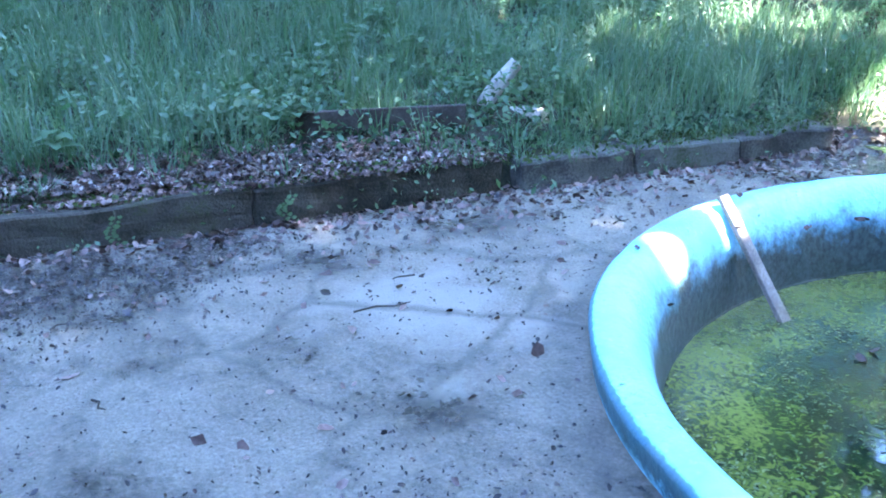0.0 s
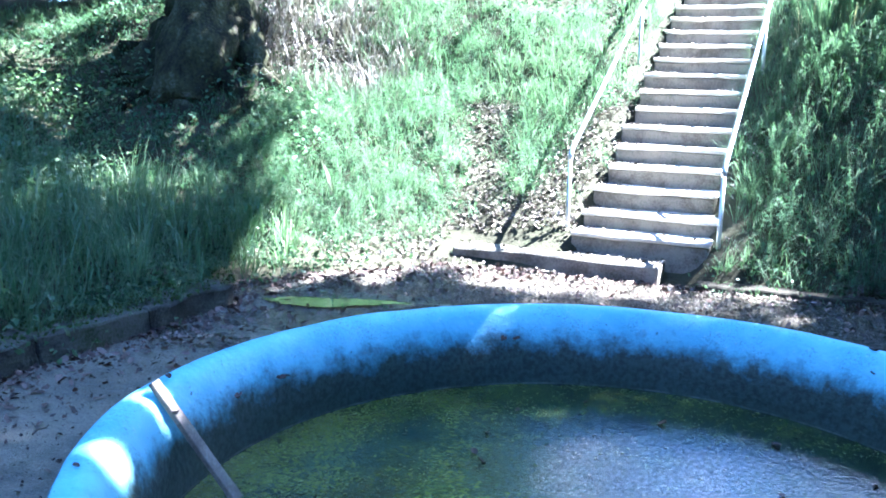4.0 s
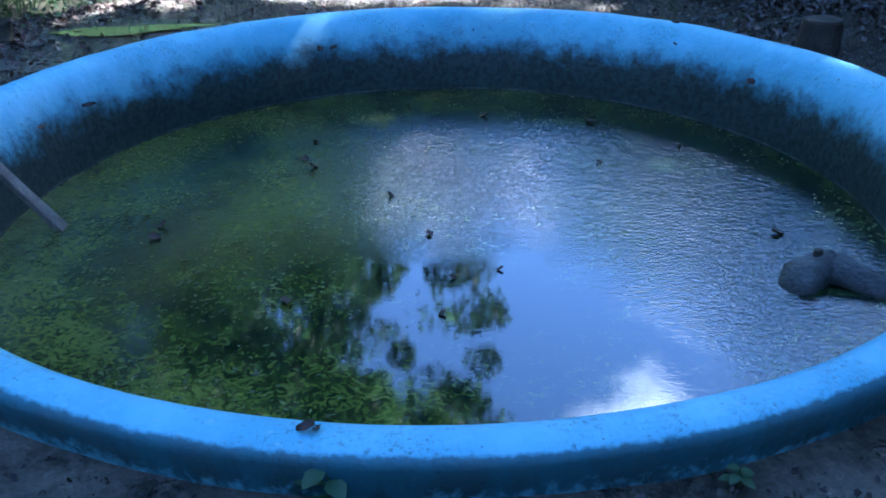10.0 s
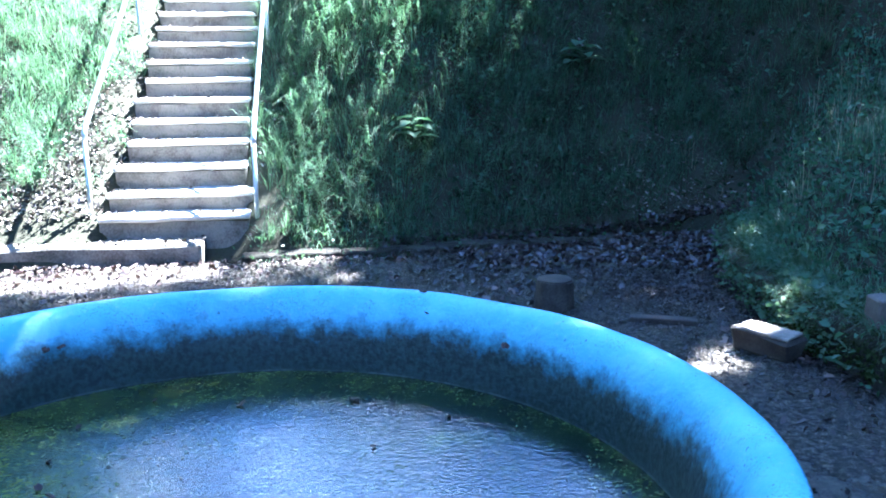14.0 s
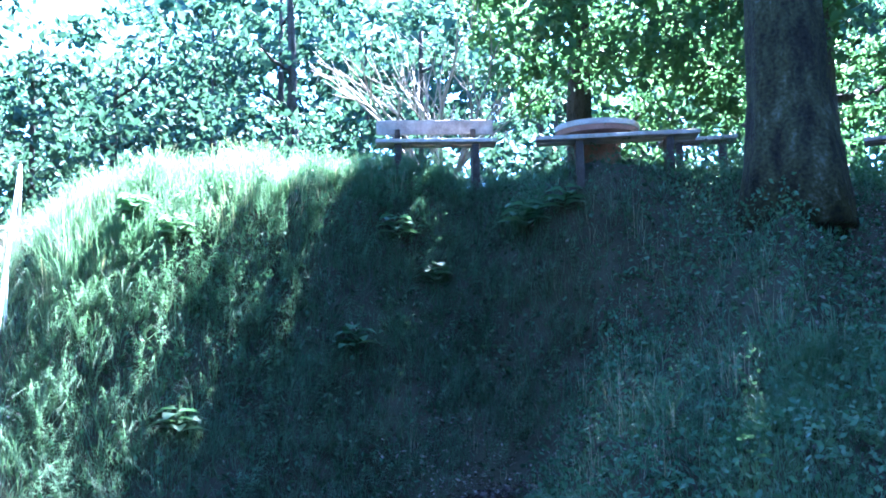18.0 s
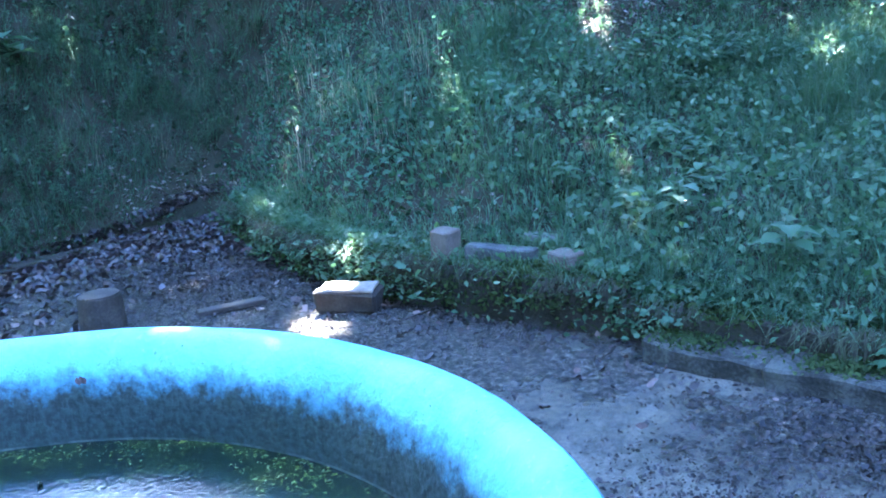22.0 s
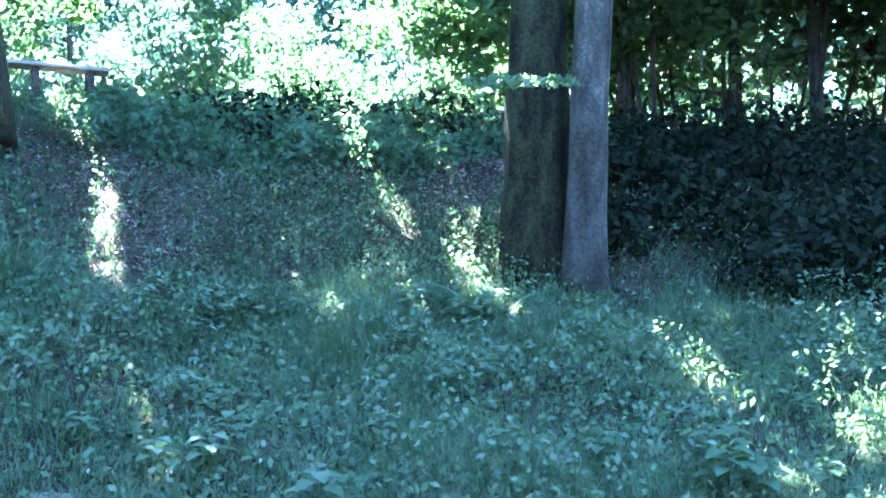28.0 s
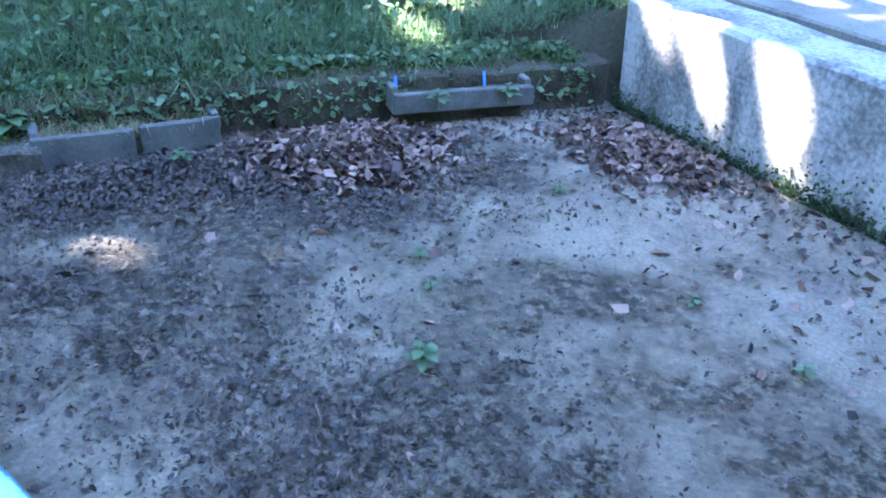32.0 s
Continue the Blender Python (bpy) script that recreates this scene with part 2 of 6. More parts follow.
for _q, _v2 in zip(("From Min", "From Max", "To Min", "To Max"), (0.006, 0.05, 1.0, 0.0)):
    _ck.inputs[_q].default_value = _v2
_l.new(_vor.outputs["Distance"], _ck.inputs["Value"])
_pale = _n.new("ShaderNodeMath")
_pale.operation = "MULTIPLY_ADD"
_l.new(_wn.outputs["Fac"], _pale.inputs[0])
_pale.inputs[1].default_value = 1.5
_l.new(_near(-2.45, 1.75, 0.05, 1.1, 0.62), _pale.inputs[2])
_pm = _n.new("ShaderNodeMapRange")
for _q, _v2 in zip(("From Min", "From Max", "To Min", "To Max"), (1.04, 1.3, 0.0, 0.85)):
    _pm.inputs[_q].default_value = _v2
_l.new(_pale.outputs[0], _pm.inputs["Value"])
_px = _n.new("ShaderNodeMix")
_px.data_type = "RGBA"
_l.new(_pm.outputs["Result"], _px.inputs[0])
_l.new(_y.outputs[2], _px.inputs[6])
_px.inputs[7].default_value = (0.32, 0.28, 0.225, 1)
_cm = _n.new("ShaderNodeMath")
_cm.operation = "MULTIPLY"
_l.new(_ck.outputs["Result"], _cm.inputs[0])
_l.new(_near(-2.6, 1.7, 0.6, 2.2, 0.55), _cm.inputs[1])
_cc = _n.new("ShaderNodeMix")
_cc.data_type = "RGBA"
_l.new(_cm.outputs[0], _cc.inputs[0])
_l.new(_px.outputs[2], _cc.inputs[6])
_cc.inputs[7].default_value = (0.055, 0.05, 0.038, 1)
_l.new(_cc.outputs[2], _b.inputs["Base Color"])
M_CONC = mat("old_concrete", [(0.035, 0.034, 0.028), (0.085, 0.08, 0.068), (0.14, 0.132, 0.115), (0.06, 0.07, 0.04)], 3, 60, 0.9, 0.7, dist=0.015, rand=0.12)
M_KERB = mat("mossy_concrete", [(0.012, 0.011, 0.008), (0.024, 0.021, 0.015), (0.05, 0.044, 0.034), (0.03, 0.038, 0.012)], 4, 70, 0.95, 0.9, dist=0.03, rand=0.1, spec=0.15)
M_WALL = mat("rendered_wall", [(0.03, 0.032, 0.028), (0.11, 0.112, 0.108), (0.25, 0.247, 0.24), (0.15, 0.152, 0.145)], 4.0, 45, 0.9, 0.6, dist=0.015, stretch=(1, 1, 0.35))
# one concrete in two tones: risers dark with dirt and shade, treads pale as sunlit
M_DIRTY_SHADE_CONC = mat("dirty_shaded_concrete", [(0.06, 0.053, 0.042), (0.12, 0.107, 0.088), (0.19, 0.172, 0.145), (0.1, 0.1, 0.07)], 5, 60, 0.95, 0.7, dist=0.015, rand=0.12, spec=0.2)
M_SUNLIT_STEP = mat("sunlit_step_concrete", [(0.3, 0.28, 0.24), (0.43, 0.405, 0.36), (0.53, 0.5, 0.455)], 4, 60, 0.9, 0.5, dist=0.012, rand=0.12)
M_METAL = mat("galvanised_steel", [(0.42, 0.44, 0.46), (0.55, 0.57, 0.6), (0.62, 0.64, 0.66)], 12, 90, 0.38, 0.05, metal=0.85, dist=0.003)
M_WOOD = mat("weathered_wood", [(0.12, 0.095, 0.075), (0.24, 0.20, 0.16), (0.36, 0.31, 0.26)], 7, 80, 0.85, 0.5, dist=0.008, rand=0.15)
M_PLANK = mat("damp_plank", [(0.06, 0.045, 0.034), (0.13, 0.10, 0.078), (0.24, 0.2, 0.165)], 9, 80, 0.75, 0.5, dist=0.006)
M_PALELOG = mat("barkless_pale_wood", [(0.18, 0.15, 0.12), (0.34, 0.30, 0.26), (0.48, 0.44, 0.39)], 7, 70, 0.8, 0.5, dist=0.008)
M_DARKWOOD = mat("wet_dark_wood", [(0.018, 0.014, 0.011), (0.042, 0.033, 0.026), (0.085, 0.07, 0.056)], 8, 70, 0.85, 0.6, dist=0.01, spec=0.25)
M_REDWOOD = mat("brown_painted_wood", [(0.16, 0.07, 0.045), (0.28, 0.13, 0.08), (0.36, 0.2, 0.14)], 5, 60, 0.8, 0.4, dist=0.008)
M_CUT = mat("cut_wood", [(0.11, 0.085, 0.062), (0.20, 0.16, 0.12), (0.30, 0.25, 0.2)], 9, 90, 0.8, 0.4, dist=0.006)
M_BARK = mat("bark", [(0.010, 0.009, 0.007), (0.028, 0.025, 0.02), (0.06, 0.055, 0.047), (0.035, 0.042, 0.02)], 11, 30, 0.95, 1.0, dist=0.05, stretch=(1, 1, 0.22), spec=0.15)
M_MOSS = mat("mossy_bark", [(0.006, 0.005, 0.004), (0.018, 0.016, 0.011), (0.042, 0.044, 0.02), (0.10, 0.098, 0.078)], 6, 30, 0.95, 1.0, dist=0.06, stretch=(1, 1, 0.4), spec=0.15)
M_BRICK = mat("brick", [(0.045, 0.034, 0.026), (0.09, 0.066, 0.05), (0.13, 0.102, 0.08)], 12, 80, 0.9, 0.5, dist=0.006, rand=0.2)
M_GREY_BOARD = mat("grey_board", [(0.022, 0.025, 0.023), (0.05, 0.054, 0.05), (0.085, 0.09, 0.084)], 6, 70, 0.85, 0.45, dist=0.008, rand=0.1)
M_BLUE = mat("blue_plastic", [(0.02, 0.10, 0.35), (0.04, 0.18, 0.5)], 20, 90, 0.5, 0.1)
M_GRASS = leaf_mat("grass_blade", [(0.045, 0.085, 0.05), (0.062, 0.112, 0.065), (0.086, 0.142, 0.082), (0.13, 0.165, 0.108)], 0.42, 0.65)
M_WEED = leaf_mat("weed_leaf", [(0.048, 0.095, 0.054), (0.064, 0.122, 0.068), (0.086, 0.148, 0.085)], 0.38, 0.65)
M_FRESH = leaf_mat("fresh_green_leaf", [(0.044, 0.09, 0.045), (0.066, 0.122, 0.062), (0.095, 0.15, 0.08), (0.145, 0.185, 0.112)], 0.4, 0.45, 1.6, 0.3)
M_TURF = leaf_mat("kerb_moss_leaf", [(0.022, 0.036, 0.014), (0.044, 0.064, 0.022), (0.075, 0.10, 0.035)], 0.25, 0.8, 2.5, 0.08)
M_LEAF = leaf_mat("tree_leaf", [(0.032, 0.066, 0.034), (0.058, 0.11, 0.05), (0.10, 0.16, 0.068)], 0.5, 0.6)
M_FAR = leaf_mat("wood_leaf", [(0.02, 0.04, 0.032), (0.036, 0.066, 0.05), (0.065, 0.105, 0.068)], 0.3, 0.8, 0.25, 0.1)
M_STRAW = leaf_mat("dry_grass", [(0.17, 0.14, 0.085), (0.27, 0.23, 0.15), (0.36, 0.32, 0.23)], 0.3)
M_DEAD = mat("dead_leaf", [(0.026, 0.016, 0.013), (0.065, 0.038, 0.03), (0.115, 0.07, 0.056), (0.19, 0.13, 0.105)], 3, 40, 0.7, 0.2, rand=0.5, island=True, spec=0.3)
M_DRYLEAF = mat("bleached_dead_leaf", [(0.045, 0.034, 0.026), (0.10, 0.078, 0.063), (0.17, 0.138, 0.115), (0.26, 0.22, 0.19)], 3, 40, 0.7, 0.2, rand=0.5, island=True, spec=0.3)
M_WETDEAD = mat("wet_dead_leaf", [(0.008, 0.007, 0.007), (0.02, 0.015, 0.013), (0.036, 0.026, 0.021), (0.065, 0.046, 0.038)], 3, 40, 0.55, 0.2, spec=0.3, rand=0.5, island=True)
M_GREYLOG = mat("grey_waterlogged_wood", [(0.018, 0.017, 0.016), (0.055, 0.053, 0.05), (0.11, 0.107, 0.102)], 6, 50, 0.6, 0.9, dist=0.025)
M_BRUSH = leaf_mat("dry_brush", [(0.06, 0.052, 0.045), (0.11, 0.10, 0.09), (0.19, 0.17, 0.155)], 0.1)
M_COVER = leaf_mat("cover_leaf", [(0.014, 0.028, 0.016), (0.026, 0.05, 0.027), (0.048, 0.078, 0.04)], 0.3, 0.75, 0.8, 0.08)

M_ALGAE = mat("algae_fleck", [(0.016, 0.028, 0.008), (0.045, 0.06, 0.014), (0.085, 0.10, 0.024)], 2, 40, 0.45, 0.1, rand=0.5, island=True, spec=0.4)
M_PUDDLE = mat("puddle_water", [(0.012, 0.014, 0.008), (0.022, 0.024, 0.014), (0.03, 0.036, 0.016)], 3, 20, 0.16, 0.3, spec=0.3, dist=0.004)
M_LEDGE = mat("damp_ledge_concrete", [(0.014, 0.013, 0.010), (0.034, 0.032, 0.026), (0.085, 0.08, 0.066), (0.03, 0.038, 0.014)], 5, 60, 0.9, 0.8, dist=0.02, rand=0.1, spec=0.2)
M_ROOT = leaf_mat("hanging_root", [(0.022, 0.019, 0.012), (0.05, 0.048, 0.028), (0.085, 0.095, 0.05)], 0.15, 0.8)
# nearly black leaves: the bank's deep shade is put into their colour
M_SHADE_BRAMBLE = leaf_mat("shaded_bramble_leaf", [(0.006, 0.010, 0.006), (0.010, 0.017, 0.010), (0.022, 0.036, 0.02)], 0.2, 0.8, 0.8, 0.06)
M_BENCH = mat("sun_bleached_wood", [(0.2, 0.16, 0.13), (0.36, 0.30, 0.25), (0.5, 0.44, 0.38)], 7, 80, 0.85, 0.5, dist=0.008, rand=0.15)
M_HORSETAIL = leaf_mat("horsetail_needle", [(0.07, 0.13, 0.075), (0.095, 0.165, 0.095), (0.13, 0.2, 0.125)], 0.5, 0.5)
M_PALEBARK = mat("pale_smooth_bark", [(0.012, 0.011, 0.008), (0.03, 0.028, 0.022), (0.055, 0.055, 0.044), (0.12, 0.115, 0.097)], 6, 30, 0.9, 0.8, dist=0.04, stretch=(1, 1, 0.4), spec=0.2)
M_WETLEAF = mat("wet_dead_leaf", [(0.008, 0.006, 0.005), (0.02, 0.013, 0.011), (0.04, 0.026, 0.022), (0.085, 0.058, 0.05)], 3, 40, 0.35, 0.2, rand=0.5, island=True, spec=0.5)
M_DARKBARK = mat("dark_ivy_bark", [(0.004, 0.004, 0.003), (0.011, 0.011, 0.007), (0.026, 0.03, 0.014), (0.045, 0.047, 0.03)], 7, 30, 0.95, 1.0, dist=0.06, stretch=(1, 1, 0.4), spec=0.1)


POOL_AT = (-0.04, 3.78)


def pool_mat():
    """Turquoise paint on concrete: chips and scuffs, and a dark tide mark of algae low on the inside."""
    m = bpy.data.materials.new("pool_paint")
    m.use_nodes = True
    n, l = m.node_tree.nodes, m.node_tree.links
    b = n["Principled BSDF"]
    geo = n.new("ShaderNodeNewGeometry")

    def noise_at(s, d=6.0, r=0.6):
        t = n.new("ShaderNodeTexNoise")
        t.inputs["Scale"].default_value, t.inputs["Detail"].default_value, t.inputs["Roughness"].default_value = s, d, r
        l.new(geo.outputs["Position"], t.inputs["Vector"])
        return t.outputs["Fac"]

    def rng(v, lo, hi, a=0.0, z=1.0):
        r = n.new("ShaderNodeMapRange")
        for k, val in zip(("From Min", "From Max", "To Min", "To Max"), (lo, hi, a, z)):
            r.inputs[k].default_value = val
        l.new(v, r.inputs["Value"])
        return r.outputs["Result"]

    def mixc(fac, c1, c2):
        x = n.new("ShaderNodeMix")
        x.data_type = "RGBA"
        l.new(fac, x.inputs[0])
        for k, c in ((6, c1), (7, c2)):
            if isinstance(c, tuple):
                x.inputs[k].default_value = (*c, 1)
            else:
                l.new(c, x.inputs[k])
        return x.outputs[2]

    def math_node(op, a, c):
        x = n.new("ShaderNodeMath")
        x.operation = op
        for k, v in ((0, a), (1, c)):
            if isinstance(v, float):
                x.inputs[k].default_value = v
            else:
                l.new(v, x.inputs[k])
        return x.outputs[0]

    coarse, fine, spots = noise_at(3.0), noise_at(28.0), noise_at(24.0, 4.0, 0.55)
    paint = mixc(rng(coarse, 0.35, 0.65), (0.17, 0.43, 0.54), (0.26, 0.55, 0.66))
    paint = mixc(rng(fine, 0.60, 0.75), paint, (0.34, 0.54, 0.57))
    paint = mixc(rng(spots, 0.68, 0.72, 0.0, 0.85), paint, (0.035, 0.08, 0.085))
    paint = mixc(math_node("MULTIPLY", rng(noise_at(70.0, 6.0, 0.8), 0.52, 0.62, 0.0, 0.8), rng(noise_at(4.5, 5.0, 0.65), 0.48, 0.60)), paint, (0.06, 0.11, 0.11))
    paint = mixc(rng(noise_at(1.3, 8.0, 0.75), 0.50, 0.72, 0.0, 0.45), paint, (0.06, 0.19, 0.25))
    sep = n.new("ShaderNodeSeparateXYZ")
    l.new(geo.outputs["Position"], sep.inputs[0])
    px = math_node("ADD", sep.outputs[0], 0.04)
    py = math_node("ADD", sep.outputs[1], -3.78)
    rad = math_node("SQRT", math_node("ADD", math_node("MULTIPLY", px, px), math_node("MULTIPLY", py, py)), 0.0)
    inside = math_node("LESS_THAN", rad, 2.3)
    outside = rng(math_node("ADD", rad, math_node("MULTIPLY", fine, 0.03)), 2.408, 2.418)
    # outer face: shade painted into the colour, darker downwards, with soiled streaks
    mp0 = n.new("ShaderNodeMapping")
    mp0.inputs["Scale"].default_value = (1, 1, 0.3)
    l.new(geo.outputs["Position"], mp0.inputs[0])
    run = n.new("ShaderNodeTexNoise")
    run.inputs["Scale"].default_value, run.inputs["Detail"].default_value, run.inputs["Roughness"].default_value = 9.0, 9.0, 0.7
    l.new(mp0.outputs[0], run.inputs["Vector"])
    outer_shade = math_node("ADD", math_node("MULTIPLY", run.outputs["Fac"], 0.30), math_node("MULTIPLY", sep.outputs[2], -1.0))
    paint = mixc(math_node("MULTIPLY", rng(outer_shade, -0.06, 0.10, 0.7, 0.97), outside), paint, mixc(rng(run.outputs["Fac"], 0.4, 0.6), (0.016, 0.032, 0.034), (0.035, 0.11, 0.14)))
    # tide mark inside: first a dull slate stain, then patchy dark algae, black at the water
    mott = math_node("ADD", math_node("MULTIPLY", noise_at(5.0, 9.0, 0.7), 0.75), math_node("MULTIPLY", noise_at(24.0, 6.0, 0.7), 0.25))
    low = math_node("MULTIPLY", sep.outputs[2], -1.0)
    stain = rng(math_node("ADD", math_node("MULTIPLY", mott, 0.22), low), 0.02, 0.26, 0.0, 0.75)
    paint = mixc(math_node("MULTIPLY", stain, inside), paint, (0.05, 0.15, 0.21))
    grime = rng(math_node("ADD", math_node("MULTIPLY", mott, 0.62), low), 0.30, 0.45)
    paint = mixc(math_node("MULTIPLY", grime, inside), paint, mixc(rng(fine, 0.4, 0.6), (0.010, 0.018, 0.014), (0.03, 0.048, 0.042)))
    pale = math_node("MULTIPLY", math_node("GREATER_THAN", low, 0.352), math_node("LESS_THAN", low, 0.362))
    paint = mixc(math_node("MULTIPLY", pale, rng(mott, 0.44, 0.56, 0.0, 0.6)), paint, (0.13, 0.15, 0.13))
    l.new(paint, b.inputs["Base Color"])
    b.inputs["Roughness"].default_value = 0.55
    bp = n.new("ShaderNodeBump")
    bp.inputs["Strength"].default_value, bp.inputs["Distance"].default_value = 0.6, 0.022
    l.new(math_node("ADD", coarse, math_node("MULTIPLY", fine, 0.5)), bp.inputs["Height"])
    l.new(bp.outputs[0], b.inputs["Normal"])
    return m


def water_mat():
    """Still green water with mats of yellow-green algae, and a slightly rippled skin that mirrors the sky."""
    m = bpy.data.materials.new("pond_water")
    m.use_nodes = True
    n, l = m.node_tree.nodes, m.node_tree.links
    b = n["Principled BSDF"]
    geo = n.new("ShaderNodeNewGeometry")

    def noise_at(s, d, dist=0.0):
        t = n.new("ShaderNodeTexNoise")
        t.inputs["Scale"].default_value, t.inputs["Detail"].default_value, t.inputs["Distortion"].default_value = s, d, dist
        l.new(geo.outputs["Position"], t.inputs["Vector"])
        return t.outputs["Fac"]

    ramp = n.new("ShaderNodeValToRGB")
    els = ramp.color_ramp.elements
    for _ in range(3):
        els.new(0.5)
    for e, (p, c) in zip(els, ((0.38, (0.002, 0.006, 0.005)), (0.50, (0.005, 0.013, 0.007)), (0.55, (0.018, 0.032, 0.007)), (0.61, (0.055, 0.072, 0.013)), (0.69, (0.10, 0.115, 0.024)))):
        e.position, e.color = p, (*c, 1)
    sep = n.new("ShaderNodeSeparateXYZ")
    l.new(geo.outputs["Position"], sep.inputs[0])
    # mats gather towards one side of the basin
    drift = n.new("ShaderNodeMath")
    drift.operation = "MULTIPLY_ADD"
    drift.inputs[1].default_value = -0.035
    l.new(sep.outputs[0], drift.inputs[0])
    fine = n.new("ShaderNodeMath")
    fine.operation = "MULTIPLY_ADD"
    fine.inputs[1].default_value = 0.62
    l.new(noise_at(20.0, 9.0, 2.0), fine.inputs[0])
    half = n.new("ShaderNodeMath")
    half.operation = "MULTIPLY"
    half.inputs[1].default_value = 0.38
    l.new(noise_at(1.7, 6.0, 0.8), half.inputs[0])
    l.new(half.outputs[0], fine.inputs[2])
    # and along the wall
    mid = n.new("ShaderNodeVectorMath")
    mid.operation = "DISTANCE"
    mid.inputs[1].default_value = (POOL_AT[0], POOL_AT[1], -0.365)
    l.new(geo.outputs["Position"], mid.inputs[0])
    wallside = n.new("ShaderNodeMapRange")
    for k, v in zip(("From Min", "From Max", "To Min", "To Max"), (1.3, 2.1, 0.0, 0.085)):
        wallside.inputs[k].default_value = v
    l.new(mid.outputs["Value"], wallside.inputs["Value"])
    both = n.new("ShaderNodeMath")
    both.operation = "ADD"
    l.new(fine.outputs[0], both.inputs[0])
    l.new(wallside.outputs["Result"], both.inputs[1])
    l.new(both.outputs[0], drift.inputs[2])
    l.new(drift.outputs[0], ramp.inputs[0])
    l.new(ramp.outputs[0], b.inputs["Base Color"])
    b.inputs["Roughness"].default_value = 0.05
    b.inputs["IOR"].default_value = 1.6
    b.inputs["Specular IOR Level"].default_value = 0.5
    rr = n.new("ShaderNodeMapRange")
    for k, v in zip(("From Min", "From Max", "To Min", "To Max"), (0.58, 0.72, 0.012, 0.16)):
        rr.inputs[k].default_value = v
    l.new(drift.outputs[0], rr.inputs["Value"])
    l.new(rr.outputs["Result"], b.inputs["Roughness"])
    bp = n.new("ShaderNodeBump")
    bp.inputs["Strength"].default_value, bp.inputs["Distance"].default_value = 0.16, 0.025
    rip = n.new("ShaderNodeMath")
    rip.operation = "MULTIPLY"
    squash = n.new("ShaderNodeMapping")
    squash.inputs["Scale"].default_value, squash.inputs["Rotation"].default_value = (0.75, 1.5, 1.0), (0, 0, radians(18))
    l.new(geo.outputs["Position"], squash.inputs[0])
    wavelet = n.new("ShaderNodeTexNoise")
    wavelet.inputs["Scale"].default_value, wavelet.inputs["Detail"].default_value, wavelet.inputs["Distortion"].default_value = 31.0, 5.0, 1.2
    l.new(squash.outputs[0], wavelet.inputs["Vector"])
    l.new(wavelet.outputs["Fac"], rip.inputs[0])
    # a calm lee near one side, ripples further out
    dist = n.new("ShaderNodeVectorMath")
    dist.operation = "DISTANCE"
    dist.inputs[1].default_value = (0.0, 2.45, -0.365)
    l.new(geo.outputs["Position"], dist.inputs[0])
    mixd = n.new("ShaderNodeMath")
    mixd.operation = "MULTIPLY_ADD"
    mixd.inputs[1].default_value = 1.1
    l.new(noise_at(1.1, 3.0, 0.5), mixd.inputs[0])
    l.new(dist.outputs["Value"], mixd.inputs[2])
    calm = n.new("ShaderNodeMapRange")
    for k, v in zip(("From Min", "From Max", "To Min", "To Max"), (1.35, 2.25, 0.02, 1.0)):
        calm.inputs[k].default_value = v
    l.new(mixd.outputs[0], calm.inputs["Value"])
    l.new(calm.outputs["Result"], rip.inputs[1])
    l.new(rip.outputs[0], bp.inputs["Height"])
    l.new(bp.outputs[0], b.inputs["Normal"])
    return m


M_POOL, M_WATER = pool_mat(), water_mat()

# ---- mesh helpers ----
rng = np.random.default_rng(7)


def mesh_of(name, verts, faces_by_size, material, smooth=False):
    """One mesh from arrays: vertices, and face index arrays, one array for each number of corners."""
    me = bpy.data.meshes.new(name)
    verts = np.asarray(verts, np.float32)
    me.vertices.add(len(verts))
    me.vertices.foreach_set("co", verts.ravel())
    loops = np.concatenate([np.asarray(f, np.int32).ravel() for f in faces_by_size])
    sizes = np.concatenate([np.full(len(f), np.asarray(f).shape[1], np.int32) for f in faces_by_size])
    me.loops.add(len(loops))
    me.loops.foreach_set("vertex_index", loops)
    me.polygons.add(len(sizes))
    me.polygons.foreach_set("loop_start", np.concatenate([[0], np.cumsum(sizes)[:-1]]).astype(np.int32))
    me.polygons.foreach_set("loop_total", sizes)
    if smooth:
        me.polygons.foreach_set("use_smooth", np.ones(len(sizes), bool))
    me.materials.append(material)
    me.update(calc_edges=True)
    return me


def part(name, bm, material, parent=None, label="", smooth=False):
    """Link a bmesh as one mesh object under a thing or part."""
    me = bpy.data.meshes.new(name)
    bmesh.ops.recalc_face_normals(bm, faces=bm.faces)
    bm.to_mesh(me)
    bm.free()
    me.materials.append(material)
    if smooth:
        for p in me.polygons:
            p.use_smooth = True
    ob = new(name, me)
    if parent is not None:
        ob.parent = parent
    if label:
        tagged(ob, label)
    return ob


def empty(name, m, label, category, group="", kind=""):
    ob = new(name)
    ob.empty_display_size = 0.1
    ob.matrix_world = m
    return tagged(ob, label, category, group, kind)


def jitter(bm, amount, scale=3.0, seed=0.0):
    for v in bm.verts:
        v.co += noise.noise_vector(v.co * scale + Vector((seed, seed * 1.7, 0))) * amount


